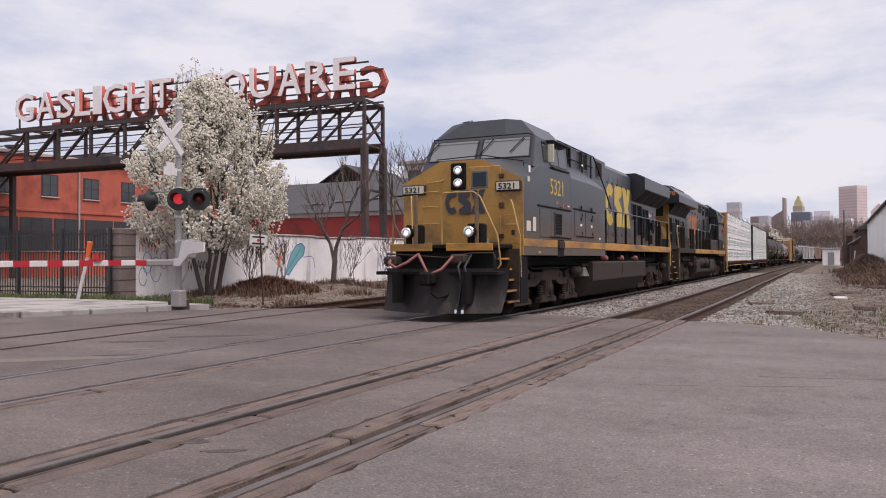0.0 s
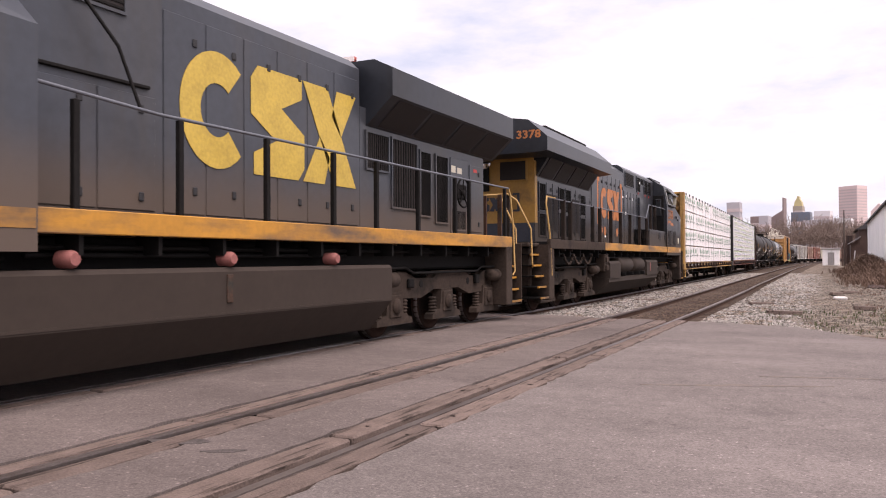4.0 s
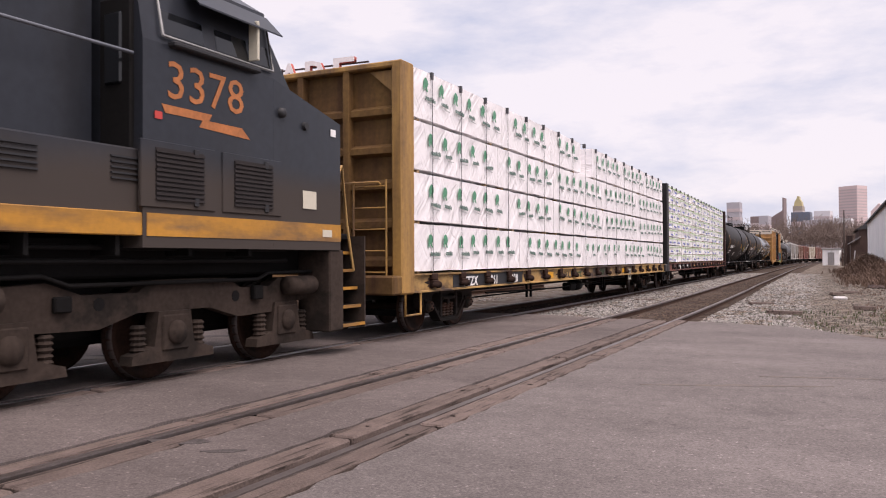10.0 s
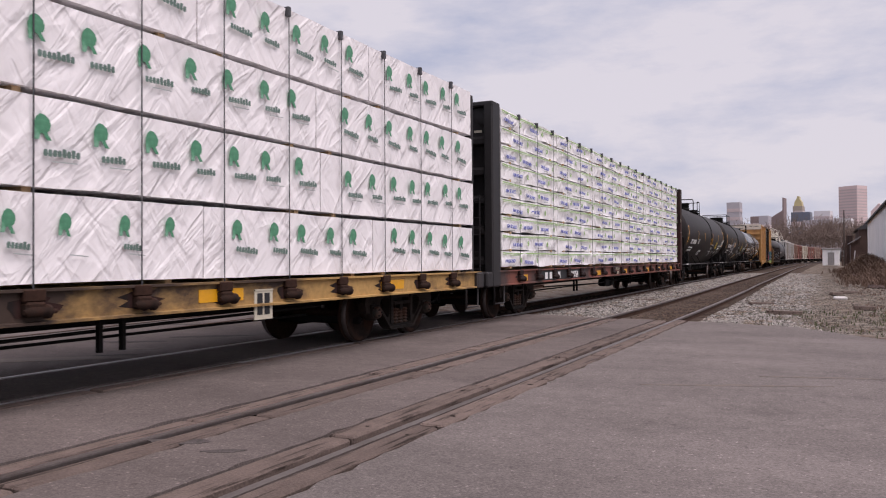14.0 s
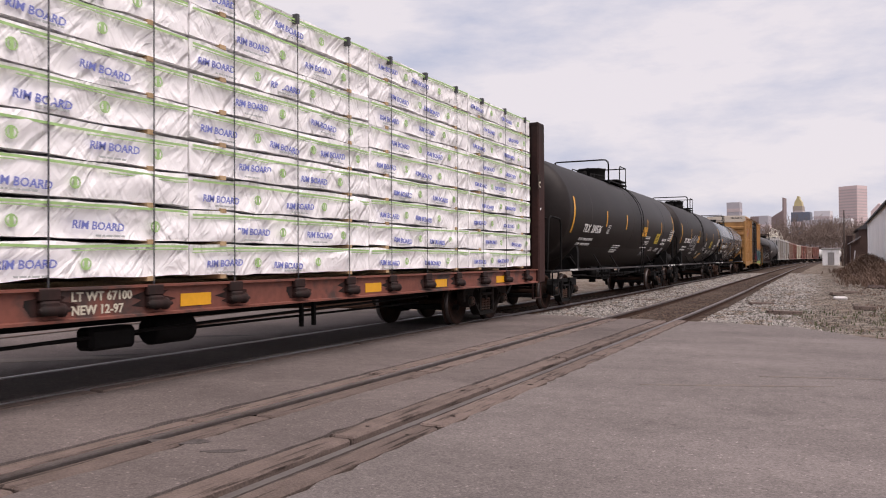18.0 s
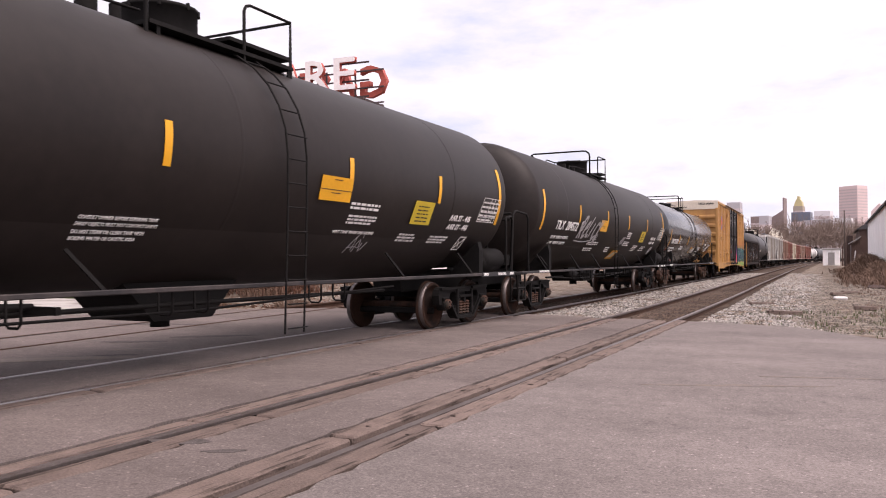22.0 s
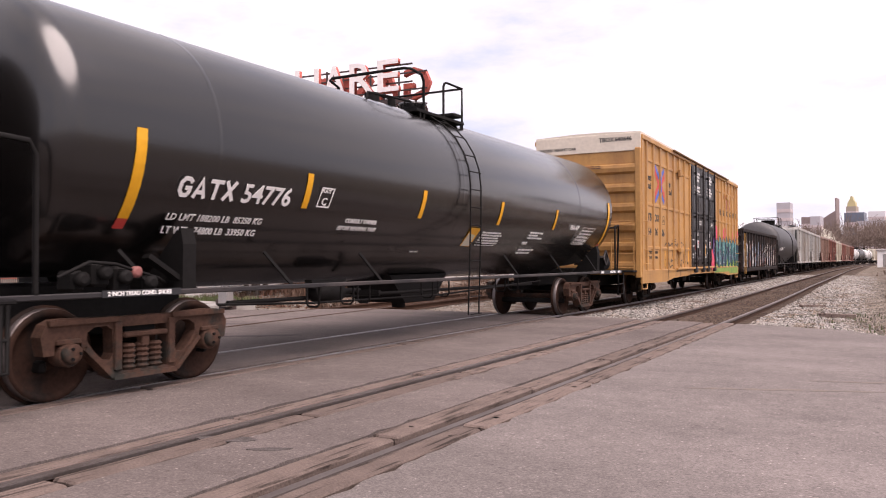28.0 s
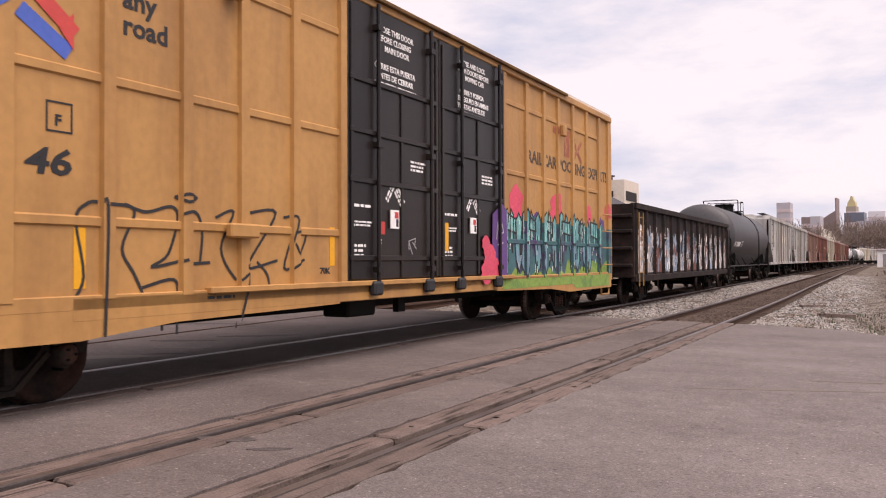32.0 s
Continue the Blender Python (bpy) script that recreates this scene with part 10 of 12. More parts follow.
M_PANE = glass("window_glass", (0.06, 0.065, 0.07))
M_FRAME = mat("dark_window_frame", (0.03, 0.028, 0.03), 0.6, 0.1, 2, 20)
M_CAR_WHITE = mat("white_car_paint", (0.75, 0.75, 0.76), 0.3, 0.03, 2, 20, coat=0.5)
M_TYRE = mat("black_tyre", (0.02, 0.02, 0.02), 0.85, 0.1, 3, 30)


# ---- kerb, pavement, grass ----
pav = thing("pavement", "cracked pale concrete pavement with a broken kerb", "pavement", kind="structure")
PAVE = [(-65, 11.4), (-22, 12.0), (-18.0, 12.9), (-17.2, 14.6), (-16.6, 16.3), (-16.4, 17.6), (-19.5, 18.2), (-65, 18.2)]
for a, b in zip([-65] + [-60 + i * 3.0 for i in range(15)], [-60 + i * 3.0 for i in range(15)] + [-16.2]):
    pc = clip(clip(PAVE, 1, 0, b - 0.02), -1, 0, -a)
    if len(pc) > 2:
        part("paving_slab", Mesh().prism(pc, -0.12, 0.10 + random.uniform(-0.012, 0.012), "z"), M_CONCRETE, pav)
kl = [(-40, 11.35), (-30, 11.5), (-22.3, 11.75), (-20.5, 12.0), (-19.2, 12.3), (-18.0, 12.75), (-17.3, 14.2), (-16.8, 15.6), (-16.4, 16.6)]
for (xa, ya), (xb, yb) in zip(kl, kl[1:]):
    part("kerb_stone", Mesh().box(0.02, math.hypot(xb - xa, yb - ya) - 0.02, -0.14, 0.14, -0.12, 0.14, 0.03,
         m=Matrix.Translation((xa, ya, 0)) @ Matrix.Rotation(math.atan2(yb - ya, xb - xa), 4, "Z")), M_CONCRETE, pav)
for x, y, a, w_, d in ((-21.2, 13.3, 8, 1.9, 0.7), (-23.6, 13.7, 5, 2.2, 0.7), (-26.2, 13.6, 2, 2.4, 0.7)):
    solid("kerb_block", Mesh().box(-w_ / 2, w_ / 2, -d / 2, d / 2, 0.08, 0.34, 0.05), M_CONCRETE, "broken concrete kerb block lying on the pavement", "concrete block", group="kerb blocks", at=pose(x, y, 0, 0, 0, a))


def tufts(name, label, material, spots, rnd, hmin, hmax, blades=5, lean=0.5, width=0.02, kind="stuff", category="grass"):
    m = Mesh()
    for x, y, z in spots:
        for _ in range(blades):
            a, h = rnd.uniform(0, 6.28), rnd.uniform(hmin, hmax)
            r = rnd.uniform(0, lean) * h
            bx, by = x + rnd.uniform(-.08, .08), y + rnd.uniform(-.08, .08)
            w_ = width * rnd.uniform(0.6, 1.4)
            p, q = math.cos(a + 1.57) * w_ / 2, math.sin(a + 1.57) * w_ / 2
            mx, my = bx + math.cos(a) * r * .35, by + math.sin(a) * r * .35
            tx, ty = bx + math.cos(a) * r, by + math.sin(a) * r
            m.add([(bx - p, by - q, z - 0.03), (bx + p, by + q, z - 0.03), (mx + p * .8, my + q * .8, z + h * .6), (mx - p * .8, my - q * .8, z + h * .6), (tx, ty, z + h)], [(0, 1, 2, 3), (3, 2, 4)])
    return solid(name, m, material, label, category, kind=kind)


rg = random.Random(12)
spots = [(rg.uniform(-44, -17.5), rg.uniform(18.1, 19.2), 0.02) for _ in range(1500)]
tufts("grass", "green spring grass along the fence", M_GRASS, spots, rg, 0.08, 0.28, 5)
spots = []
for _ in range(5200):
    x, y = rg.uniform(-22.0, -15.2), 20.0 + 26 * rg.random() ** 1.3
    if noise.noise(Vector((x * 0.55, y * 0.30, 5.0))) < (0.02 if x < -18.2 else 0.20):
        continue
    spots.append((x, y, ground_height(x, y)))
tufts("weeds", "brown dead weeds on the bank below the wall", M_WEEDS, spots, rg, 0.04, 0.36, 5, 1.7, 0.026)
litter = []
for _ in range(5200):
    x, y = rg.uniform(-22.0, -15.4), 19.6 + 24 * rg.random() ** 1.2
    litter.append((x, y, ground_height(x, y) - 0.02))
tufts("leaf_litter", "rusty brown leaf litter below the wall", M_LITTER, litter, rg, 0.015, 0.05, 3, 2.6, 0.06, category="leaf litter")
heap = [(rg.gauss(-19.9, 0.75), rg.gauss(24.6, 1.1)) for _ in range(900)]
tufts("brush_heap", "low heap of rusty dead brush below the wall", M_LITTER, [(x, y, ground_height(x, y) + 0.30 * math.exp(-((x + 19.9) / 0.9) ** 2 - ((y - 24.6) / 1.3) ** 2)) for x, y in heap], rg, 0.08, 0.30, 5, 2.2, 0.028, category="brush")
spots = []
for _ in range(5200):
    y = rg.triangular(44, 108, 52)
    spots.append((2.5 + (70 - y) * 0.024 + rg.gauss(0, 0.85), y))
spots = [(x, y, ground_height(x, y)) for x, y in spots]
tufts("weeds", "brown dead brambles over an earth heap", M_WEEDS, spots, rg, 0.12, 0.5, 6, 1.5, 0.03)
spots = [(rg.gauss(3.0, 1.6), rg.uniform(24, 50)) for _ in range(700)]
tufts("weeds", "low brown dead weeds on bare dirt", M_WEEDS, [(x, y, ground_height(x, y)) for x, y in spots if x > 0.9], rg, 0.03, 0.12, 5, 1.6, 0.02)
spots = [(rg.uniform(-2.2, 3.5), rg.uniform(16.0, 26), 0) for _ in range(260)]
spots = [(x, y, ground_height(x, y)) for x, y, z in spots if y > 17.6 or x > 0.6]
tufts("weeds", "dry yellowish weeds beside the road edge", M_GRASS, spots, rg, 0.04, 0.14, 5, 0.9, 0.015)

# ---- ballast: loose stones, sleepers, cinders between the rails ----
rock = [(1, 0, 0), (-0.9, 0.1, 0.1), (0, 1, -0.1), (0.1, -1, 0), (0, 0.1, 0.8), (0.1, 0, -0.8)]
rf = [(0, 2, 4), (2, 1, 4), (1, 3, 4), (3, 0, 4), (2, 0, 5), (1, 2, 5), (3, 1, 5), (0, 3, 5)]
v, f = [], []
rg = random.Random(77)
M_CINDER = mat("brown_cinder", (0.085, 0.062, 0.050), 0.95, 0.3, 3, 22, island=0.6, spec=0.1)
M_CLOD = mat("brown_clod", (0.165, 0.145, 0.126), 0.95, 0.3, 3, 22, island=0.5, spec=0.1)


def stone(x, y, z, r):
    a, s1, s2 = rg.uniform(0, 6.28), rg.uniform(.7, 1.3), rg.uniform(.5, 1.0)
    ca, sa = math.cos(a) * r, math.sin(a) * r
    k = len(v)
    v.extend([(x + ca * p * s1 - sa * q, y + sa * p * s1 + ca * q, z + r * w_ * s2) for p, q, w_ in rock])
    f.extend([(i + k, j + k, l + k) for i, j, l in rf])


for _ in range(60000):
    y = 17.9 + 62 * rg.random() ** 2.0
    b = bend(y)
    u = rg.random()
    if u < 0.62:
        x = X_NEAR + b + 1.15 + abs(rg.gauss(0, 3.3))
        z = -0.12 - 0.05 * max(0, (x - X_NEAR - b - 1.4))
        if x > -1.0 and y < 18.3:
            continue
    elif u < 0.90:
        x = rg.uniform(X_TRAIN + b + 0.95, X_NEAR + b - 0.95)
        z = -0.10
        if y < 18.4:
            continue
    else:
        continue
    stone(x, y, z + rg.uniform(-0.02, 0.02), rg.uniform(0.022, 0.055) * (1.0 if y < 40 else 1.5))
solid("ballast_stones", Mesh().add(v, f), M_BALLAST, "pale grey crushed ballast stones", "ballast", kind="stuff")
v, f = [], []
for _ in range(5200):
    y = 17.9 + 50 * rg.random() ** 1.8
    stone((X_NEAR if rg.random() < 0.75 else X_TRAIN) + bend(y) + rg.uniform(-0.72, 0.72), y, -0.145, rg.uniform(0.02, 0.045))
solid("track_cinders", Mesh().add(v, f), M_CINDER, "dark brown stones and cinders between the rails", "ballast", kind="stuff")
v, f = [], []
for _ in range(16000):
    y = 16.6 + 46 * rg.random() ** 1.9
    x = rg.uniform(-1.6, 5.2)
    if y < 17.8 and x < 1.2 + (17.8 - y):
        continue
    stone(x, y, ground_height(x, y) + 0.006, rg.uniform(0.012, 0.04) * (1.0 if y < 35 else 1.4))
solid("dirt_clods", Mesh().add(v, f), M_CLOD, "brown clods and stones on bare dirt", "stones", kind="stuff")
v, f = [], []
for _ in range(240):
    y = rg.uniform(44, 62)
    stone(2.5 + (70 - y) * 0.024 - 1.5 + abs(rg.gauss(0, 0.5)), y, ground_height(1.6, y) + 0.05, rg.uniform(0.07, 0.2))
solid("rubble", Mesh().add(v, f), M_SHED, "dark broken rubble at the foot of a heap", "rubble", kind="stuff")
v, f = [], []
for _ in range(3000):
    x, y = rg.uniform(-21, -11.5), rg.uniform(18.6, 30)
    stone(x, y, ground_height(x, y) + 0.01, rg.uniform(0.015, 0.04))
solid("ballast_stones", Mesh().add(v, f), M_BALLAST, "scattered grey stones by the siding", "ballast", kind="stuff")
bed = Mesh()
yy = lines([(17.75, 120, 2), (120, 620, 10)])
prof = [(-8.0 - 2.6, -0.30), (-8.0 - 1.6, -0.16), (-8.0 + 1.2, -0.15), (-4.0 - 1.2, -0.14), (-4.0 + 1.35, -0.15), (-4.0 + 3.2, -0.30)]
bv = [(p + bend(y) + 0.04, y, q + 0.012 * noise.noise(Vector((p * 3, y, 0)))) for y in yy for p, q in prof]
n = len(prof)
bed.add(bv, [(j * n + i, j * n + i + 1, (j + 1) * n + i + 1, (j + 1) * n + i) for j in range(len(yy) - 1) for i in range(n - 1)], True)
M_BED = mat("dirty_ballast_bed", (0.075, 0.055, 0.043), 0.95, 0.5, 3.0, 22, 0.015, spot=(0.045, 0.030, 0.022), spot_scale=1.6, spec=0.1)
solid("ballast_bed", bed, M_BED, "dirty grey ballast bed under both tracks", "ballast", kind="structure")
M_SLEEPER = mat("creosoted_sleeper", (0.050, 0.035, 0.027), 0.95, 0.35, 4, 40, 0.006, spot=(0.028, 0.020, 0.017), spot_scale=3, rand=0.3, spec=0.1)
sl = Mesh().box(-1.28, 1.28, -0.11, 0.11, -0.32, -0.142, 0.015).data("sleeper", M_SLEEPER)
slp = thing("sleepers", "old brown timber sleepers half buried in ballast", "sleepers", kind="structure")
for cx in (X_NEAR, X_TRAIN):
    y = 18.1
    while y < 80:
        part("sleeper", sl, None, slp, at=pose(cx + bend(y), y, 0, 0, 0, rg.uniform(-1.5, 1.5)))
        y += 0.56
for x, y, a, ln in ((-2.1, 27.2, 60, 1.2), (-1.2, 23.0, 20, 0.9), (0.1, 36, 75, 1.6), (0.6, 37.5, 70, 1.8), (-5.9, 28.0, 40, 0.9), (2.0, 33.5, 85, 1.6), (2.9, 35, 80, 1.9), (0.8, 26, 15, 0.6)):
    solid("timber_scrap", Mesh().box(-ln / 2, ln / 2, -0.07, 0.07, -0.02, 0.10, 0.015), M_TIMBER, "broken dark sleeper timber lying on ballast", "timber", group="timber scraps", at=pose(x, y, max(ground_height(x, y), -0.16), 0, 2, a))
solid("litter_box", Mesh().box(-0.22, 0.22, -0.12, 0.12, 0, 0.11, 0.03), M_WHITE_SIGN, "crushed white box lying by the line", "litter", at=pose(0.2, 32.6, ground_height(0.2, 32.6), 3, 0, 15))


# ---- level-crossing signal ----
def crossing_signal(x, y):
    S = thing("crossing_signal", "grey level-crossing mast with flashing red lamps and lowered gate arm", "crossing signal", x, y, 0)
    part("base", Mesh().box(-0.22, 0.22, -0.22, 0.22, 0.0, 0.3, 0.04).rod((0, 0, 0.0), (0, 0, 0.12), 0.3, 14), M_STEEL_OLD, S)
    part("mast", Mesh().rod((0, 0, 0.1), (0, 0, 5.75), 0.085, 14), M_GALV, S)
    for z in (5.65, 5.2, 4.75, 4.3, 3.9, 3.4, 1.9, 2.6):
        part("clamp", Mesh().rod((0, 0, z - 0.03), (0, 0, z + 0.03), 0.09, 14), M_WHITE_SIGN, S)
    # crossed boards, facing along the street
    turn = pose(0, 0, 0, 0, 0, 92)
    for a in (45, -45):
        part("crossbuck_board", Mesh().box(-0.62, 0.62, -0.012, 0.012, -0.095, 0.095, 0.004).moved(turn @ pose(-0.45, -0.13 - 0.014 * (a > 0), 4.78, 0, a, 0)), M_WHITE_SIGN, S, "white crossed board")
    part("crossbuck_bracket", Mesh().pipe([(0, 0, 4.78), (0.06, -0.45, 4.78)], 0.03), M_WHITE_SIGN, S)
    part("track_count_sign", Mesh().prism([(-0.25, 3.58), (-0.25, 3.8), (-0.15, 3.8), (-0.15, 3.93), (0.15, 3.93), (0.15, 3.8), (0.25, 3.8), (0.25, 3.58)], -0.01, 0.01, "y").moved(turn @ Matrix.Translation((-0.45, -0.13, 0.14))), M_WHITE_SIGN, S, "white number plate below the crossbuck")
    part("lamp_arm", Mesh().rod((-0.75, -0.35, 3.3), (0.8, 0.12, 3.3), 0.03, 8).rod((0, 0, 3.3), (0.2, -0.1, 3.3), 0.03, 8), M_GALV, S)
    for (lx, ly), aim_, lens in (((0.22, -0.22), (0.55, -1.0), M_LENS_LIT), ((0.72, 0.03), (0.75, -0.8), M_LENS), ((-0.64, -0.42), (-0.9, -0.25), M_LENS)):
        d = math.degrees(math.atan2(aim_[0], -aim_[1]))
        m = pose(lx, ly, 3.07, 0, 0, d)
        lamp = part("signal_lamp", Mesh().lathe([(0.0, 0.32), (0.02, 0.32), (0.03, 0.15), (0.16, 0.14), (0.2, 0.08)], (0, 0, 0), "y", 24).moved(m), M_SIGNAL_BLACK, S, "black round lamp target")
        hood = Mesh()
        for k in range(12):
            a0, a1 = radians(-20 + k * 18.3), radians(-20 + (k + 1) * 18.3)
            q = [(0.165 * math.cos(a), yy_, 0.165 * math.sin(a)) for a in (a0, a1) for yy_ in (0.0, -0.30)]
            hood.add(q, [(0, 1, 3, 2)])
        part("visor", hood.moved(m), M_SIGNAL_BLACK, lamp)
        part("lens", Mesh().lathe([(-0.03, 0.02), (-0.025, 0.1), (-0.0, 0.145)], (0, 0, 0), "y", 18).moved(m), lens, lamp, "red lamp lens")
    # gate mechanism, counterweight, striped arm reaching towards the street
    part("gate_mechanism", Mesh().box(0.05, 0.45, -0.15, 0.25, 1.42, 1.95, 0.04), M_GALV, S)
    part("counterweight", Mesh().prism([(-0.1, 1.22), (0.35, 1.22), (0.75, 1.55), (1.35, 1.60), (1.35, 1.86), (0.45, 1.90), (0.30, 1.45), (-0.1, 1.40)], -0.03, 0.03, "y").moved(pose(0.05, -0.28, 0, 0, 0, -8)), M_WHITE_SIGN, S, "white counterweight arm")
    part("arm_root", Mesh().box(-0.25, 0.12, -1.2, -0.1, 1.22, 1.40, 0.03), M_GALV, S)
    g = part("gate_arm", Mesh().box(-0.03, 0.03, -8.9, -0.95, 1.24, 1.38, 0.01), M_WHITE_SIGN, S, "red and white striped gate arm")
    for k in range(9):
        part("red_band", Mesh().box(-0.034, 0.034, -1.55 - k * 0.86, -1.15 - k * 0.86, 1.236, 1.384), M_GATE_RED, g)
    for k in (2.75, 5.6, 8.2):
        part("arm_lamp", Mesh().rod((0, -k, 1.40), (0, -k, 1.56), 0.06, 10).box(-0.1, 0.1, -k - 0.12, -k + 0.12, 1.37, 1.41), M_GATE_RED, g)
    part("cable", Mesh().pipe([(0.3, 0, 1.42), (0.32, -0.05, 1.0), (0.15, -0.05, 0.7), (0.12, 0, 0.5)], 0.03), M_GALV, S)
    part("junction_box", Mesh().box(-0.02, 0.34, -0.3, -0.02, 0.08, 0.55, 0.03), M_GALV, S)


crossing_signal(-16.45, 16.46)


# ---- picket fence ----
def picket_fence(x0, x1, y):
    F = thing("fence", "tall black steel picket fence", "fence")
    for z in (0.25, 0.42, 1.75, 2.3):
        part("fence_rail", Mesh().box(x0, x1, y - 0.015, y + 0.015, z, z + 0.045), M_FENCE, F)
    pk = Mesh().box(-0.012, 0.012, -0.012, 0.012, 0.08, 2.48).data("picket", M_FENCE)
    n_ = int((x1 - x0) / 0.145)
    for i in range(min(n_, 300)):
        part("picket", pk, None, F, at=pose(x1 - 0.07 - i * 0.145, y, 0))
    x = x1
    while x > x0:
        part("fence_post", Mesh().box(x - 0.05, x + 0.05, y - 0.05, y + 0.05, 0, 2.55, 0.01), M_FENCE, F)
        x -= 2.42


picket_fence(-46, -22.35, 19.2)

M_PIER = mat("stained_block_pier", (0.17, 0.13, 0.12), 0.9, 0.25, 1.5, 20, 0.006)
# ---- old white wall with graffiti, running along the line ----
W = thing("wall", "old limewashed wall with graffiti along the railway", "wall", kind="structure")
for i in range(14):
    y0 = 20.0 + i * 3.6
    top = 2.45 + 0.05 * math.sin(i * 1.7)
    part("wall_bay", Mesh().box(-22.55, -22.1, y0, y0 + 3.6 - 0.01, -0.1, top, 0.03), M_WHITEWASH, W)
    part("coping", Mesh().box(-22.62, -22.04, y0, y0 + 3.58, top, top + 0.09, 0.03), M_CONCRETE, W)
part("end_pier", Mesh().box(-22.75, -22.0, 19.3, 20.02, -0.1, 2.5, 0.03), M_PIER, W, "grey concrete block pier")
for z in (0.3, 0.7, 1.1, 1.5, 1.9, 2.3):
    part("block_course", Mesh().box(-22.76, -21.99, 19.29, 20.02, z, z + 0.015), M_GROOVE, W)
xw = -22.098
gm = Mesh()
rg = random.Random(3)
for k in range(7):
    a = 20.25 + k * 0.14
    stroke(gm, curve([(a, 1.7), (a + .05, 2.2), (a + .12, 1.9), (a + .2, 2.25 - .05 * k)], 4), 0.03, xw)
part("graffiti", gm, M_SPRAY_RED, W, "red scrawl")
gm = Mesh()
for cy, cz, r in ((20.6, 1.3, 0.35), (21.0, 1.05, 0.42), (20.4, 0.8, 0.3), (21.4, 1.4, 0.3)):
    stroke(gm, [(cy + r * math.cos(t * .5) * .6, cz + r * math.sin(t * .5) * 1.1) for t in range(13)], 0.022, xw)
for k in range(9):
    a = 36.5 + k * 0.33
    stroke(gm, curve([(a, 0.8), (a + .1, 1.6 + rg.uniform(-.2, .3)), (a + .22, 1.0), (a + .3, 1.7)], 4), 0.03, xw)
part("graffiti", gm, M_SPRAY_BLUE, W, "blue looping scrawl")
gm = Mesh()
for k in range(6):
    a = 22.6 + k * 0.16
    stroke(gm, curve([(a, 1.0), (a + .06, 1.35), (a + .15, 1.05), (a + .2, 1.3)], 3), 0.035, xw)
for k in range(5):
    a = 32.5 + k * 0.35
    stroke(gm, curve([(a, 0.9), (a + .2, 1.3), (a + .05, 1.6), (a + .3, 1.9)], 4), 0.03, xw)
part("graffiti", gm, M_GRAF_BLACK, W, "black scrawl")
body = [(28.55, 0.75), (28.75, 1.25), (28.95, 1.65), (29.35, 2.05), (29.75, 2.15), (30.0, 1.95), (29.9, 1.6), (29.5, 1.35), (29.1, 1.0), (28.8, 0.7)]
part("graffiti", plate(Mesh(), body, xw, xw + 0.004), M_SPRAY_TEAL, W, "teal drop-shaped painting")
part("graffiti", stroke(stroke(stroke(Mesh(), body + body[:1], 0.05, xw + 0.004), [(28.6, 0.8), (29.7, 1.9)], 0.03, xw + 0.004), curve([(29.9, 1.5), (30.6, 1.5), (30.8, 1.0)], 5), 0.03, xw), M_SPRAY_BLUE, W)

# ---- small posts ----
P = thing("marker_post", "leaning white post with an orange reflector cap", "post", -22.15, 17.75, 0.05, 0)
part("post", Mesh().rod((-0.15, 0.1, 0), (0.33, 0.1, 1.45), 0.055, 10), M_WHITE_SIGN, P)
part("cap", Mesh().rod((0.335, 0.1, 1.45), (0.45, 0.1, 1.95), 0.075, 10, 0.09), M_ORANGE_POST, P)
P = thing("marker_post", "thin leaning post with a red-orange top", "post", -21.0, 26.4, 0.2, 0)
part("post", Mesh().rod((0, 0, 0), (0.1, 0.15, 0.95), 0.035, 8), M_GALV, P)
part("cap", Mesh().rod((0.1, 0.15, 0.95), (0.14, 0.22, 1.42), 0.042, 8), M_ORANGE_POST, P)
P = thing("notice", "small white notice on a rusty leaning stake", "sign", -16.75, 20.4, -0.1, 0)
part("stake", Mesh().rod((0.06, 0, 0), (-0.06, 0, 2.4), 0.03, 6), M_RUST, P)
nt = pose(-0.1, -0.04, 2.12, 0, 4, 32)
part("plate", Mesh().box(-0.28, 0.28, -0.008, 0.008, -0.18, 0.18, 0.004).moved(nt), M_WHITE_SIGN, P)
part("notice_lines", Mesh().box(-0.2, 0.2, -0.012, -0.008, -0.14, -0.08).box(-0.2, 0.2, -0.012, -0.008, 0.08, 0.13).moved(nt), M_UNDER, P)
part("notice_mark", Mesh().lathe([(-0.012, 0.05), (-0.008, 0.05)], (0, 0, 0), "y", 12).moved(nt), M_SPRAY_RED, P)


# ---- trees ----
def grow(mesh, rnd, p, d, length, r, depth, tips, spread=0.55, up=0.25, kids=(2, 3), shrink=0.72):
    """Branches that taper, bend and fork."""
    pts = [Vector(p)]
    d = Vector(d).normalized()
    for _ in range(3):
        d = (d + Vector((rnd.uniform(-1, 1), rnd.uniform(-1, 1), rnd.uniform(-.4, 1))) * 0.13).normalized()
        pts.append(pts[-1] + d * (length / 3))
    seg = 6 if r > 0.03 else 4 if r > 0.008 else 3
    for i in range(3):
        mesh.rod(pts[i], pts[i + 1], r * (1 - 0.12 * i), seg, r * (1 - 0.12 * (i + 1)), caps=False)
    if depth == 0:
        tips.append((pts[-1], d))
        return
    if depth <= 2:
        tips.append((pts[2], d))
    for k in range(rnd.randint(*kids)):
        side_ = Vector((rnd.uniform(-1, 1), rnd.uniform(-1, 1), rnd.uniform(-0.3, 0.7))).normalized()
        nd = (d * (1 - spread * 0.5) + side_ * spread + Vector((0, 0, up))).normalized()
        start = pts[rnd.choice((2, 3, 3))]
        grow(mesh, rnd, start, nd, length * rnd.uniform(shrink - 0.12, shrink + 0.08), r * 0.62, depth - 1, tips, spread, up, kids, shrink)


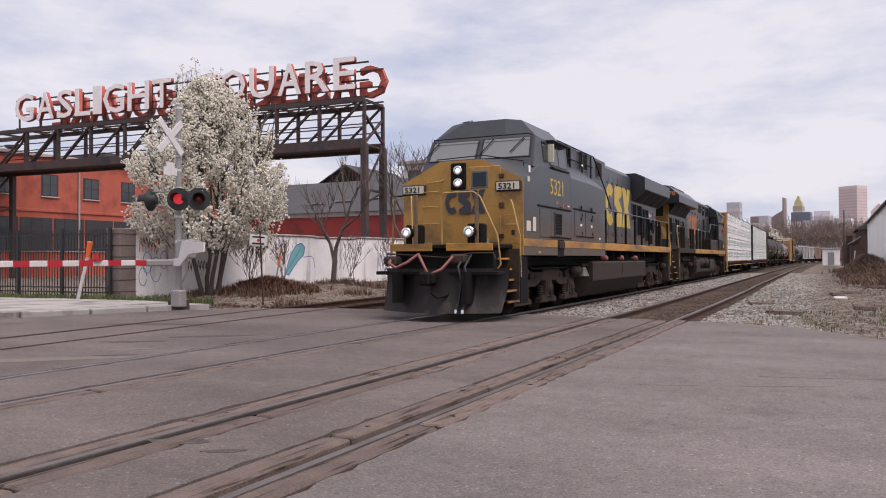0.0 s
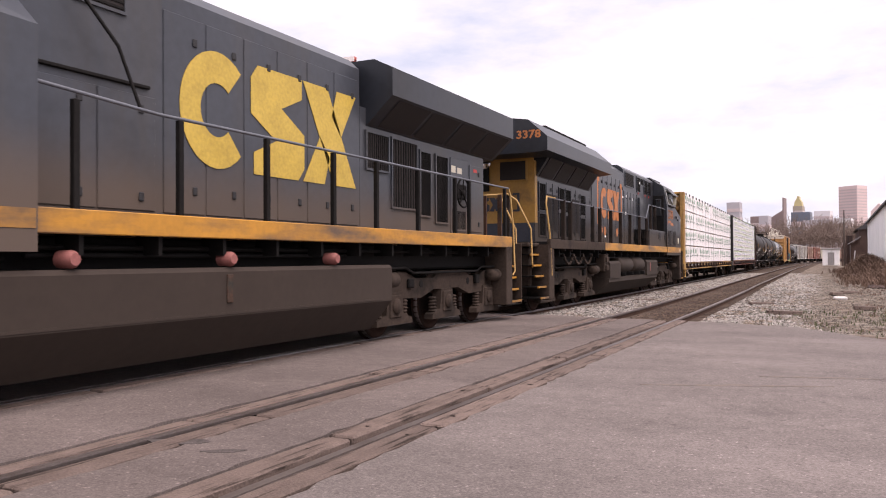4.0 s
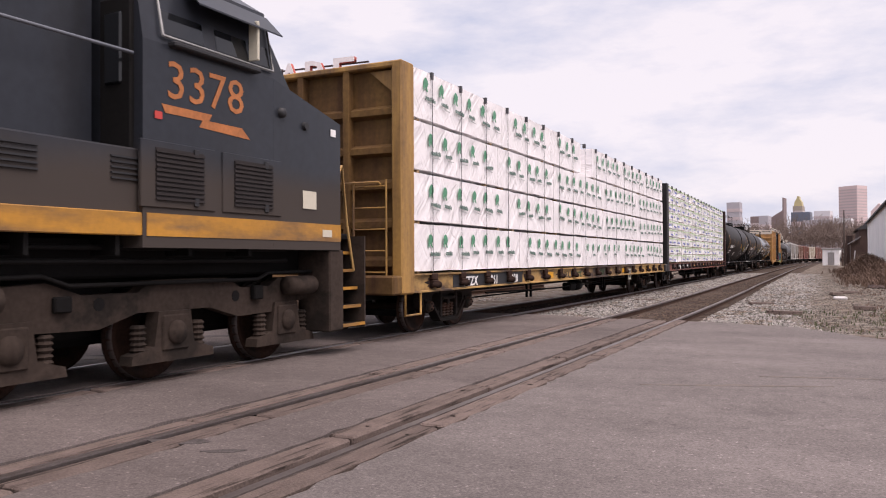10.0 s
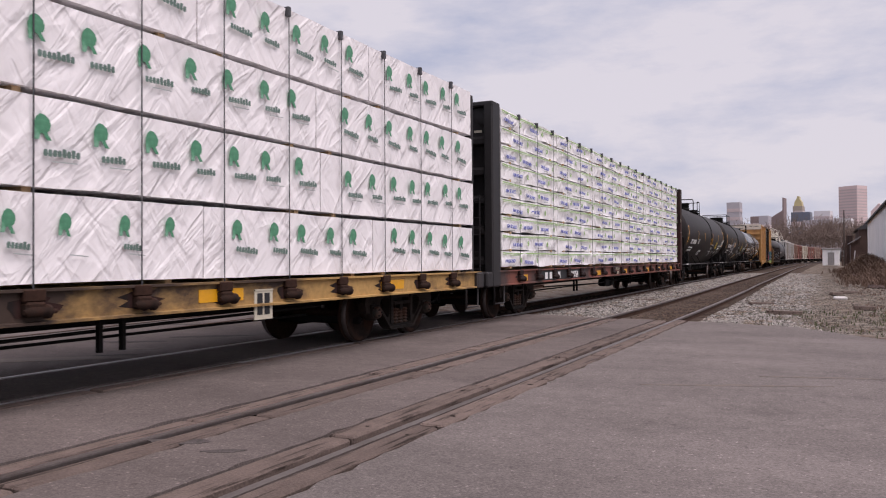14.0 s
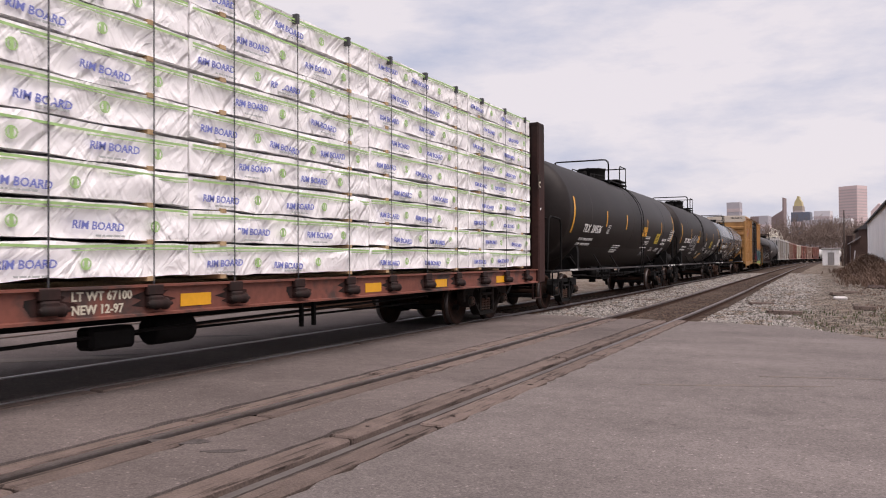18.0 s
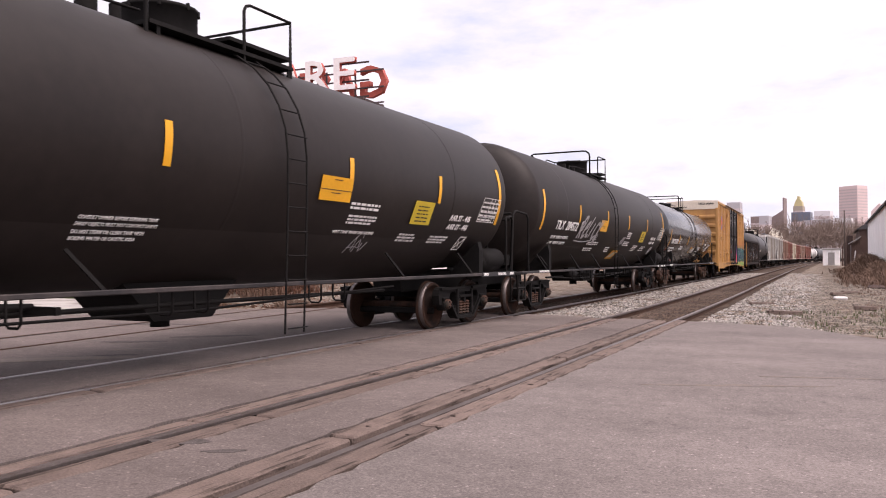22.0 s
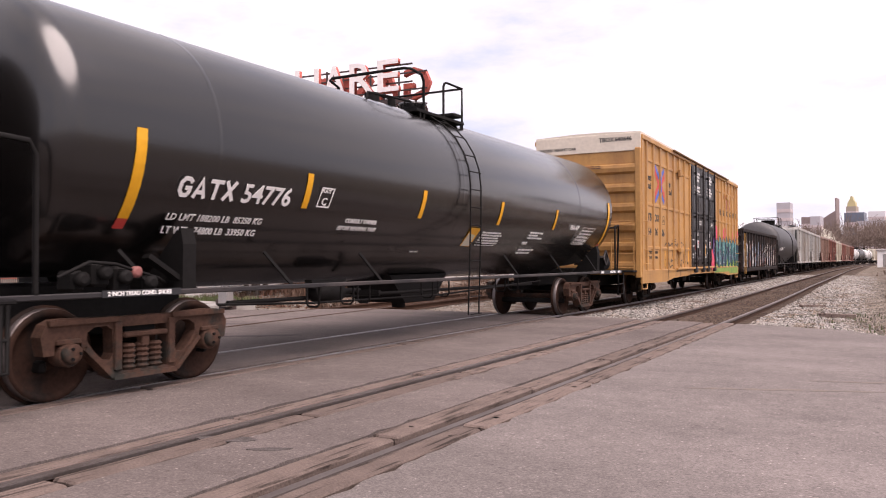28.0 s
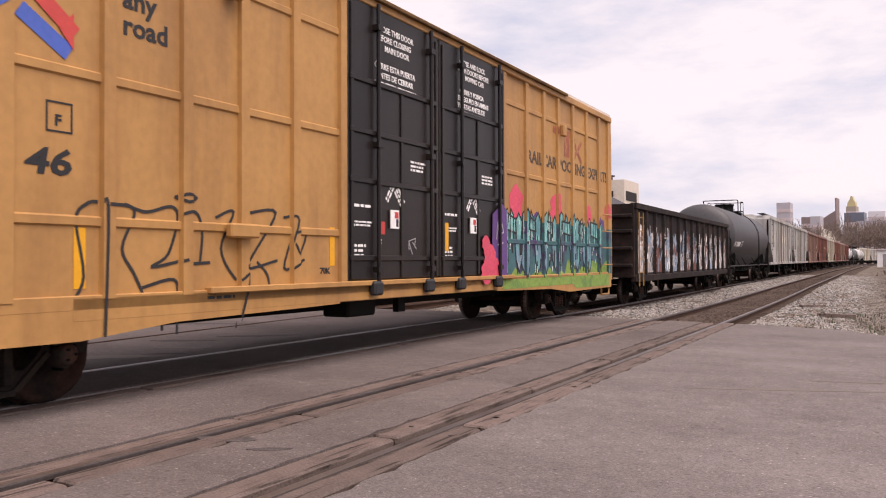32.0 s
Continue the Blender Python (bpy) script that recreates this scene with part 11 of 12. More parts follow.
def clumps(mesh, rnd, centres, n, spread, size):
    for c in centres:
        for _ in range(n):
            q = Vector((rnd.gauss(0, spread), rnd.gauss(0, spread), rnd.gauss(0, spread))) + c
            r = size * rnd.uniform(0.6, 1.3)
            a = Vector((rnd.uniform(-1, 1), rnd.uniform(-1, 1), rnd.uniform(-1, 1))).normalized()
            b = a.orthogonal().normalized() * r
            c2 = a.cross(b)
            u = a * r
            mesh.add([q + b, q + c2, q - b, q - c2, q + u * .8, q - u * .8], [(0, 1, 4), (1, 2, 4), (2, 3, 4), (3, 0, 4), (1, 0, 5), (2, 1, 5), (3, 2, 5), (0, 3, 5)])


def pear_tree(x, y, z):
    """A flowering tree: several stems, an egg-shaped crown with gaps, white clusters along the twigs."""
    rnd = random.Random(41)
    T = thing("flowering_tree", "pear tree in full white blossom before the wall", "tree", x, y, z)
    wood, tips = Mesh(), []
    for k in range(5):
        a = k * 1.26 + 0.3
        d = Vector((math.cos(a) * 0.22, math.sin(a) * 0.22, 1))
        grow(wood, rnd, (math.cos(a) * 0.25, math.sin(a) * 0.25 + 0.1, -0.3), d, 2.6, 0.10, 3, tips, 0.42, 0.45, (2, 3), 0.75)
    part("trunk", wood, M_BARK, T)
    twigs, blossom, leaves = Mesh(), Mesh(), Mesh()
    n_ = 0
    while n_ < 800:
        u, w_ = rnd.random(), rnd.uniform(0, 6.283)
        h_ = 0.02 + 0.98 * rnd.random()
        # radius of the crown at this height: wide low down, drawn in to an uneven top
        R = 2.98 * (1 - h_ ** 2.1) ** 0.62 * (0.72 + 0.28 * min(1, h_ * 4))
        R *= 1 + 0.22 * noise.noise(Vector((math.cos(w_) * 1.5, math.sin(w_) * 1.5, h_ * 5)))
        rr = R * (0.30 + 0.70 * u ** 0.5)
        p = Vector((rr * math.cos(w_), rr * math.sin(w_), 1.75 + 6.15 * h_))
        if noise.noise(p * 0.9 + Vector((7, 0, 0))) < -0.25:
            continue
        n_ += 1
        d = (Vector((math.cos(w_) * .6, math.sin(w_) * .6, 0.9)) + Vector((rnd.uniform(-.4, .4), rnd.uniform(-.4, .4), rnd.uniform(-.3, .3)))).normalized()
        ln = rnd.uniform(0.45, 0.85)
        twigs.rod(p - d * ln * 1.0, p + d * ln * 0.35, 0.014, 3, 0.006, caps=False)
        cs = [p + d * ln * (k / 6 - 0.55) for k in range(6)]
        clumps(blossom, rnd, cs, 5, 0.085, 0.052)
        clumps(leaves, rnd, cs[::3], 1, 0.1, 0.035)
    for k in range(7):  # thin leaders that stand out above the crown
        p = Vector((rnd.uniform(-1.1, 0.6), rnd.uniform(-.8, .8), 7.6))
        q = p + Vector((rnd.uniform(-.15, .15), rnd.uniform(-.15, .15), rnd.uniform(0.5, 1.15)))
        twigs.rod(p, q, 0.014, 3, 0.006)
        clumps(blossom, rnd, [p + (q - p) * (j / 6) for j in range(7)], 3, 0.06, 0.045)
    part("twig_spray", twigs, M_BARK, T)
    tagged(part("blossom", blossom, M_BLOSSOM, T, "dense white blossom clusters"), kind="stuff")
    tagged(part("young_leaves", leaves, M_LEAFLET, T), kind="stuff")


pear_tree(-20.85, 22.38, 0.15)


def bare_tree(label, x, y, z, height, seed, stems=1, r=0.12):
    rnd = random.Random(seed)
    T = thing("bare_tree", label, "tree", x, y, z, group="bare trees")
    trunk, tips = Mesh(), []
    for k in range(stems):
        grow(trunk, rnd, (0.1 * k, 0, -0.2), (rnd.uniform(-.1, .1), rnd.uniform(-.1, .1), 1), height * (0.24 if stems == 1 else 0.30), r, 5 if stems == 1 else 3, tips, 0.62 if stems == 1 else 0.5, 0.26, (2, 3), 0.78)
    part("trunk", trunk, M_BARK, T)
    tw = Mesh()
    for p, d in tips:
        for _ in range(2):
            q = p + (d + Vector((rnd.uniform(-.5, .5), rnd.uniform(-.5, .5), rnd.uniform(-.1, .6)))).normalized() * rnd.uniform(0.2, 0.5)
            tw.rod(p, q, 0.010, 3, 0.005, caps=False)
    part("twig_spray", tw, M_TWIG, T)
    return T


bare_tree("bare young tree before the white wall", -20.8, 30.4, 0.05, 8.6, 6, 1, 0.15)
bare_tree("bare tree behind the sign tower", -24.6, 44.5, 0.0, 12.0, 9, 1, 0.17)
for x, y, hh, sd in ((-21.4, 27.3, 3.0, 14), (-21.3, 32.6, 3.2, 15), (-21.4, 36.0, 3.2, 16), (-20.9, 24.6, 2.6, 17)):
    bare_tree("thin bare sapling at the foot of the wall", x, y, 0.1, hh, sd, 3, 0.022)


# ---- sign bridge with its letters ----
def sign_bridge():
    S = thing("sign_bridge", "rusty lattice girder bridge carrying large letter sign", "sign bridge")
    xr, xl, yf, yb = -26.7, -72.0, 42.6, 45.2
    S.matrix_basis = Matrix.Translation((xr, yf, 0.35)) @ Matrix.Rotation(radians(4), 4, "Z") @ Matrix.Translation((-xr, -yf, 0))
    z0, z1 = 8.45, 11.25

    def beam(name, p, q, w_=0.2, d=0.2, parent=None):
        return part(name, bar(Mesh(), p, q, w_, d), M_STEEL_OLD, parent or S)

    for y in (yf, yb):
        beam("bottom_chord", (xr, y, z0), (xl, y, z0), 0.62, 0.34)
        beam("top_chord", (xr, y, z1), (xl, y, z1), 0.3, 0.3)
        beam("walk_rail", (xr, y, z0 + 1.05), (xl, y, z0 + 1.05), 0.07, 0.07)
        beam("walk_rail", (xr, y, z0 + 1.75), (xl, y, z0 + 1.75), 0.07, 0.07)
        x = xr
        k = 0
        while x > xl:
            beam("post", (x, y, z0), (x, y, z1), 0.2, 0.2)
            if x - 3.3 > xl:
                beam("diagonal", (x, y, z1), (x - 3.3, y, z0), 0.16, 0.12)
            x -= 3.3
            k += 1
    part("walkway_deck", Mesh().box(xl, xr, yf + 0.1, yb - 0.1, z0 - 0.1, z0 - 0.02), M_STEEL_OLD, S)
    x = xr
    while x > xl:
        beam("cross_beam", (x, yf, z1), (x, yb, z1), 0.14, 0.14)
        beam("cross_brace", (x, yf, z1 + 0.02), (x - 3.3, yb, z1 + 0.02), 0.08, 0.08)
        x -= 3.3
    for y in (yf, yb):
        for x in (xr, xr - 34.5):
            part("tower_leg", Mesh().box(x - 0.2, x + 0.2, y - 0.2, y + 0.2, -0.5, z0, 0.02), M_STEEL_OLD, S)
    for x in (xr, xr - 34.5):
        beam("tower_brace", (x, yf, 5.5), (x, yb, 5.5), 0.15, 0.15)
        beam("tower_brace", (x, yf, 5.5), (x, yb, z0), 0.12, 0.12)
        beam("tower_brace", (x, yf, 4.6), (x, yb, 5.5), 0.1, 0.1)
    beam("end_brace", (xr, yf, z0), (xr, yb, z1 - 0.9), 0.14, 0.14)
    beam("end_brace", (xr, yf, z1 - 0.9), (xr, yb, z0 + 0.3), 0.14, 0.14)
    beam("knee_brace", (xr - 34.5, yf, 6.2), (xr - 37.5, yf, z0), 0.18, 0.18)
    # letters: two rows back to back, red casings and pale faces
    rows = ((yf - 0.05, False), (yb + 0.05, True))
    xa, xb = -57.6, -27.1
    text = "GASLIGHT SQUARE"
    widths = {"G": 1.15, "A": 1.05, "S": 0.92, "L": 0.88, "I": 0.5, "H": 1.15, "T": 0.95, " ": 1.05, "Q": 1.2, "U": 1.12, "R": 1.05, "E": 0.9}
    total = sum(widths[c] for c in text)
    unit = (xb - xa) / total
    for y, back in rows:
        for a, z in ((0.35, z1 + 0.25), (1.2, z1 + 1.3), (2.1, z1 + 2.45)):
            part("letter_rail", Mesh().box(xa - 0.3, xb + 0.6, y - 0.04 + (0.3 if not back else -0.3), y + 0.04 + (0.3 if not back else -0.3), z - 0.05, z + 0.05), M_STEEL_OLD, S)
        x = xa
        while x < xb + 0.5:
            part("letter_post", Mesh().box(x - 0.05, x + 0.05, y - 0.05 + (0.35 if not back else -0.35), y + 0.05 + (0.35 if not back else -0.35), z1, z1 + 2.6), M_STEEL_OLD, S)
            x += 2.23
        x = xa
        for c in text:
            w_ = widths[c] * unit
            if c != " ":
                if back:
                    # seen from behind: the row reads the other way
                    px = xa + xb - x
                    m = Matrix.Translation((px + 0.75, y, z1 + 0.72)) @ Matrix(((-1, 0, 0), (0, 0, 1), (0, 1, 0))).to_4x4()
                    ob = lettering("sign_letter", c, 2.15, M_LETTER_RED, S, m, "red sheet letter seen from behind", depth=0.2, bold=0.02)
                else:
                    m = Matrix.Translation((x + 0.1, y, z1 + 0.72)) @ Matrix(((1, 0, 0), (0, 0, -1), (0, 1, 0))).to_4x4()
                    ob = lettering("sign_letter", c, 2.15, M_LETTER_RED, S, m, "large pale letter in a red casing", depth=0.14, bold=0.012)
                bx = [p.co.x for p in ob.data.vertices]
                sc = (w_ * 0.86) / max(0.1, max(bx) - min(bx))
                ob.data.transform(Matrix.Translation((-min(bx), 0, 0)))
                ob.data.transform(Matrix.Diagonal((sc, 1.0, 1, 1)))
                if not back:
                    me = ob.data.copy()
                    me.materials.clear()
                    me.materials.append(M_LETTER)
                    me.transform(Matrix.Diagonal((1, 1, 0.1, 1)))
                    me.transform(Matrix.Translation((0, 0, 0.18)))
                    part("letter_face", me, None, ob, "faded pale pink face")
            x += w_


sign_bridge()


# ---- red brick works behind the fence ----
def wall_window(parent, x, y0, y1, z0, z1, cols=2, rows_=2):
    """A window set in a wall that faces +x."""
    w_ = part("window", Mesh().box(x - 0.12, x + 0.02, y0 - 0.08, y1 + 0.08, z0 - 0.08, z1 + 0.08), M_FRAME, parent)
    for i in range(cols):
        for j in range(rows_):
            a, b = y0 + (y1 - y0) * i / cols, y0 + (y1 - y0) * (i + 1) / cols
            c, d = z0 + (z1 - z0) * j / rows_, z0 + (z1 - z0) * (j + 1) / rows_
            part("pane", Mesh().box(x + 0.02, x + 0.035, a + 0.05, b - 0.05, c + 0.04, d - 0.04), M_PANE, w_)
    part("sill", Mesh().box(x - 0.05, x + 0.14, y0 - 0.15, y1 + 0.15, z0 - 0.2, z0 - 0.09, 0.02), M_TRIM, w_)


B = thing("brick_works", "orange-red painted brick works with two rows of windows", "building")
xf = -62.6
part("wall", Mesh().box(-85, xf, 30, 74.5, -0.1, 10.6), M_BRICK, B)
part("roof_edge", Mesh().box(-85.3, xf + 0.25, 29.8, 74.7, 10.6, 10.9, 0.03), M_TRIM, B)
part("string_course", Mesh().box(xf, xf + 0.1, 30, 74.5, 5.75, 6.0, 0.02), M_BRICK, B)
for i in range(9):
    y = 33.4 + i * 4.35
    wall_window(B, xf, y, y + 1.55, 7.25, 9.05)
for i in range(13):
    y = 31.2 + i * 3.3
    wall_window(B, xf, y, y + 3.0, 2.4, 5.15, 3, 2)
for y in (37.6, 50.2):
    part("downpipe", Mesh().rod((xf + 0.12, y, 0), (xf + 0.12, y, 10.4), 0.09, 8), M_TRIM, B)
part("roof_vent", Mesh().rod((-66, 46, 10.8), (-66, 46, 11.6), 0.4, 12).rod((-66, 46, 11.6), (-66, 46, 11.8), 0.6, 12).rod((-68, 54, 10.8), (-68, 54, 11.7), 0.45, 12), M_STEEL_OLD, B)
part("roof_block", Mesh().box(-80, -66, 56, 74, 10.8, 12.4, 0.05), M_ROOF, B)

B = thing("brick_shed", "long deep red brick shed with dark roof behind the wall", "building")
part("wall", Mesh().box(-60, -34, 66.0, 90, -0.1, 6.1), M_BRICK_DARK, B)
part("string_course", Mesh().box(-60, -34, 65.9, 66.0, 5.7, 6.15, 0.03), M_TRIM, B)
part("roof", Mesh().prism([(65.7, 6.15), (78.0, 10.6), (90.3, 6.15)], -60, -34, "x"), M_ROOF, B)
part("gable_wall", Mesh().prism([(66, 6.1), (78, 10.4), (90, 6.1)], -34.0, -33.8, "x"), M_BRICK_DARK, B)
for i in range(7):
    x = -58 + i * 3.6
    part("arched_window", Mesh().prism([(x, 1.0), (x, 3.0)] + [(x + 1 - math.cos(t * math.pi / 6), 3.0 + math.sin(t * math.pi / 6) * 0.8) for t in range(1, 6)] + [(x + 2, 3.0), (x + 2, 1.0)], 65.93, 65.99, "y"), M_BRICK_DARK, B)
for i in range(5):
    part("roof_plank_patch", Mesh().box(-50 + i * 3.0, -48 + i * 3.0, 68.4 + i * .6, 69.0 + i * .6, 7.28 + i * 0.22, 7.36 + i * .22), M_TRIM, B)
B = thing("brick_gable", "brown brick gable above dark roofs", "building")
part("wall", Mesh().prism([(-59.0, 0), (-59.0, 11.3), (-55.4, 13.2), (-51.8, 11.3), (-51.8, 0)], 84, 96, "y"), M_UNDER, B)
part("roof", Mesh().prism([(-59.5, 11.2), (-55.4, 13.5), (-51.4, 11.2), (-55.4, 13.2)], 83.6, 96.4, "y"), M_ROOF, B)
B = thing("white_building", "long white flat-roofed building with a window band", "building")
part("wall", Mesh().box(-66, -45, 118, 135, 0, 17.6), M_WHITE_SIGN, B)
part("roof_slab", Mesh().box(-66.6, -44.4, 117.2, 135, 17.6, 18.2, 0.05), M_TRIM, B)
for i in range(6):
    part("window", Mesh().box(-65 + i * 3.2, -62.6 + i * 3.2, 117.9, 118.0, 14.6, 16.6), M_PANE, B)
B = thing("brick_house", "red brick house beyond the white wall", "building")
part("wall", Mesh().box(-33.4, -24.5, 72, 92, 0, 6.4), M_BRICK, B)
part("roof", Mesh().prism([(-34.0, 6.3), (-28.8, 8.9), (-24.0, 6.3)], 71.6, 92.4, "y"), M_ROOF, B)
part("roof_trim", Mesh().prism([(-34.0, 6.3), (-28.8, 8.9), (-24.0, 6.3), (-24.0, 6.1), (-28.8, 8.65), (-34.0, 6.1)], 71.5, 71.6, "y"), M_TRIM, B)
B = thing("penthouse_block", "pale concrete plant block with roof vents", "building")
part("wall", Mesh().box(-60, -49, 165, 176, 0, 18.6), M_ROOF_CREAM, B)
part("window", Mesh().box(-58.6, -51.4, 164.85, 164.97, 14.2, 16.2).box(-49.03, -48.9, 166, 174, 14.2, 16.2), M_GRILLE, B)
part("roof_vent", Mesh().rod((-57, 168, 18.6), (-57, 168, 20), 0.5, 10).rod((-57, 168, 20), (-56.2, 168, 20.4), 0.5, 10).rod((-53, 168, 18.6), (-53, 168, 19.6), 0.5, 10).rod((-53, 168, 19.6), (-53, 168, 19.9), 1.0, 10), M_STEEL_OLD, B)

# a parked car behind the fence
V_ = thing("parked_car", "white hatchback parked behind the fence", "car", -33.2, 33.0, 0, 78)
part("body", Mesh().prism([(-2.0, 0.3), (-2.05, 0.75), (-1.5, 0.9), (-0.9, 1.4), (0.9, 1.45), (1.7, 1.0), (2.0, 0.85), (2.0, 0.3)], -0.85, 0.85, "x"), M_CAR_WHITE, V_)
part("window", Mesh().prism([(-1.35, 0.92), (-0.85, 1.32), (0.8, 1.36), (1.4, 0.98)], -0.86, 0.86, "x"), M_DARK_GLASS, V_)
for y in (-1.25, 1.25):
    for x in (-0.78, 0.78):
        part("wheel", Mesh().lathe([(-0.1, 0.2), (-0.1, 0.32), (0.1, 0.32), (0.1, 0.2)], (x, y, 0.32), "x", 18), M_TYRE, V_)

# ---- right of the line: barn, sheds, relay house ----
B = thing("board_barn", "long barn of peeling white boards", "barn")
part("wall", Mesh().box(3.75, 12, 62, 108, -0.2, 5.6), M_BARN, B)
for i in range(115):
    y = 62.1 + i * 0.4
    part("board", Mesh().box(3.70, 3.752, y, y + 0.38, -0.1 + 0.25 * (i % 7 == 0), 5.55), M_BARN, B)
part("roof", Mesh().prism([(3.4, 5.5), (8, 7.8), (12.6, 5.5), (12.6, 5.35), (8, 7.6), (3.4, 5.35)], 61.7, 108.3, "y"), M_ROOF, B)
B = thing("rusty_shed", "low dark red shed with a sagging roof", "shed")
part("wall", Mesh().box(3.0, 8.5, 116, 135, -0.2, 5.0), M_SHED, B)
part("roof", Mesh().prism([(2.6, 5.0), (6, 7.2), (9, 5.0)], 115.6, 135.4, "y"), M_ROOF, B)
part("lean_to", Mesh().prism([(2.0, -0.2), (2.0, 3.0), (3.0, 3.8), (3.0, -0.2)], 114, 122, "y"), M_SHED, B)
part("stack", Mesh().box(1.6, 2.4, 124, 126, 0, 4.4), M_SHED, B)
part("roof_sheet", Mesh().prism([(1.7, 3.05), (3.1, 3.95), (3.1, 4.05), (1.7, 3.15)], 112.6, 118, "y"), M_GALV, B)
part("leaning_sheet", Mesh().prism([(2.2, 0.3), (2.4, 2.2), (2.46, 2.2), (2.26, 0.3)], 110, 113, "y"), M_WHITE_SIGN, B)
for k in range(7):
    part("fence_board", Mesh().box(1.1 + 0.26 * k, 1.32 + 0.26 * k, 139, 139.1, 0, 3.1 + 0.3 * (k % 3)), M_SHED, B)
B = thing("relay_house", "pale grey metal relay house beside the line", "cabin", -0.4, 150, -0.2)
part("body", Mesh().box(-1.3, 1.3, -2, 2, 0.2, 2.9, 0.04), M_BARN, B)
part("roof", Mesh().box(-1.5, 1.5, -2.2, 2.2, 2.9, 3.15, 0.06), M_GALV, B)
part("door", Mesh().box(-0.5, 0.5, -2.04, -2.0, 0.3, 2.4), M_GALV, B)
part("notice", Mesh().box(0.75, 1.15, -2.05, -2.0, 2.1, 2.6), M_WHITE, B)
P = thing("line_pole", "wooden pole beside the railway", "pole", 1.4, 128, 0)
part("shaft", Mesh().rod((0, 0, -0.3), (0, 0, 8.2), 0.11, 8, 0.08), M_BARK, P)

# ---- distance: scrub woods and the skyline ----
def scrub(name, label, x0, x1, y0, y1, h0, h1, n_, seed, material=M_BRUSH, kind="stuff"):
    """Leafless woods: thin stems and a haze of twigs."""
    rnd = random.Random(seed)
    m = Mesh()
    for _ in range(n_):
        x, y = rnd.uniform(x0, x1), rnd.uniform(y0, y1)
        hh = rnd.uniform(h0, h1)
        w_ = hh * rnd.uniform(0.28, 0.42)
        m.rod((x, y, -1), (x + rnd.uniform(-.5, .5), y, hh * 0.6), 0.22, 3, 0.09, caps=False)
        for _k in range(46):
            # branchlets fan out into a rounded crown
            a, e = rnd.uniform(0, 6.28), rnd.uniform(-0.25, 1.45)
            r = rnd.uniform(0.45, 1.0)
            p = (x + math.cos(a) * math.cos(e) * w_ * r * .45, y + math.sin(a) * math.cos(e) * w_ * r * .45, hh * 0.5 + math.sin(e) * hh * 0.25 * r)
            q = (x + math.cos(a) * math.cos(e) * w_ * r, y + math.sin(a) * math.cos(e) * w_ * r, hh * 0.5 + math.sin(e) * hh * 0.5 * r)
            m.rod(p, q, 0.09, 3, 0.05, caps=False)
            for _j in range(2):
                m.rod(q, (q[0] + rnd.uniform(-.9, .9), q[1] + rnd.uniform(-.9, .9), q[2] + rnd.uniform(-.4, .9)), 0.07, 3, 0.03, caps=False)
    return solid(name, m, material, label, "woods", kind=kind)


scrub("woods", "leafless brown woods beyond the railway", -75, -18, 300, 420, 10, 17, 190, 5)
scrub("woods", "leafless brown woods beyond the railway", -30, 60, 420, 520, 14, 25, 260, 6)
scrub("woods", "pale budding woods beyond the railway", -36, -16, 240, 300, 7, 11, 18, 7, M_BLOSSOM)


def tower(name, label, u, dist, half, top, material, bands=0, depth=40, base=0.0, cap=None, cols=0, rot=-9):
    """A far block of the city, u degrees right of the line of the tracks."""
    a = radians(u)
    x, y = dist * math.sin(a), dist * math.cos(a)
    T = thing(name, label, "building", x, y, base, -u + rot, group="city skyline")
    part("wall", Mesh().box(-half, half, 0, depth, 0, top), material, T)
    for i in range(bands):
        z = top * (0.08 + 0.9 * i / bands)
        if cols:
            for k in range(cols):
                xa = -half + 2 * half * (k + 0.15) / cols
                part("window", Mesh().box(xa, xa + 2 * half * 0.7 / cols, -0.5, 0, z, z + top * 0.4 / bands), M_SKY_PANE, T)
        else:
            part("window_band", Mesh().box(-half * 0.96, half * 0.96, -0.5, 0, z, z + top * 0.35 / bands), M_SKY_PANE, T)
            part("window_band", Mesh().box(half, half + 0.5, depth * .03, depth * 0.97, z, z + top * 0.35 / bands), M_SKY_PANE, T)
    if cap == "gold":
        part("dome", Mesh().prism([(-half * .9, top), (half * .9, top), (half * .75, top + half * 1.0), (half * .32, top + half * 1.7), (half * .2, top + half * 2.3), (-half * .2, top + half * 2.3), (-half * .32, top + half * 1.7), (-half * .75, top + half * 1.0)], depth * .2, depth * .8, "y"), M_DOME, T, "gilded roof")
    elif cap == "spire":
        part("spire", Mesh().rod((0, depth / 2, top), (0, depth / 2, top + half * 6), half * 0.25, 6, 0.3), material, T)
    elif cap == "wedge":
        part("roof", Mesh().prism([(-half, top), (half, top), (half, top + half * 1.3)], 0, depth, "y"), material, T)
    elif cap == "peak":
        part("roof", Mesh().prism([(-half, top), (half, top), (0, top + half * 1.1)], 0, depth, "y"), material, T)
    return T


# far-city colours, paled by mixing distance haze into them
M_SKY_PANE = mat("hazy_window_band", (0.52, 0.44, 0.44), 0.4, 0.1, 0.2, 2)
M_SKY_PINK = mat("hazy_pink_concrete", (0.66, 0.53, 0.52), 0.8, 0.05, 0.05, 1)
M_SKY_GREY = mat("hazy_grey_concrete", (0.42, 0.40, 0.43), 0.8, 0.08, 0.05, 1)
M_SKY_TAN = mat("far_tan_stone", (0.36, 0.31, 0.26), 0.8, 0.08, 0.05, 1)
M_SKY_DARK = mat("far_dark_glass_block", (0.13, 0.15, 0.20), 0.4, 0.08, 0.05, 1)
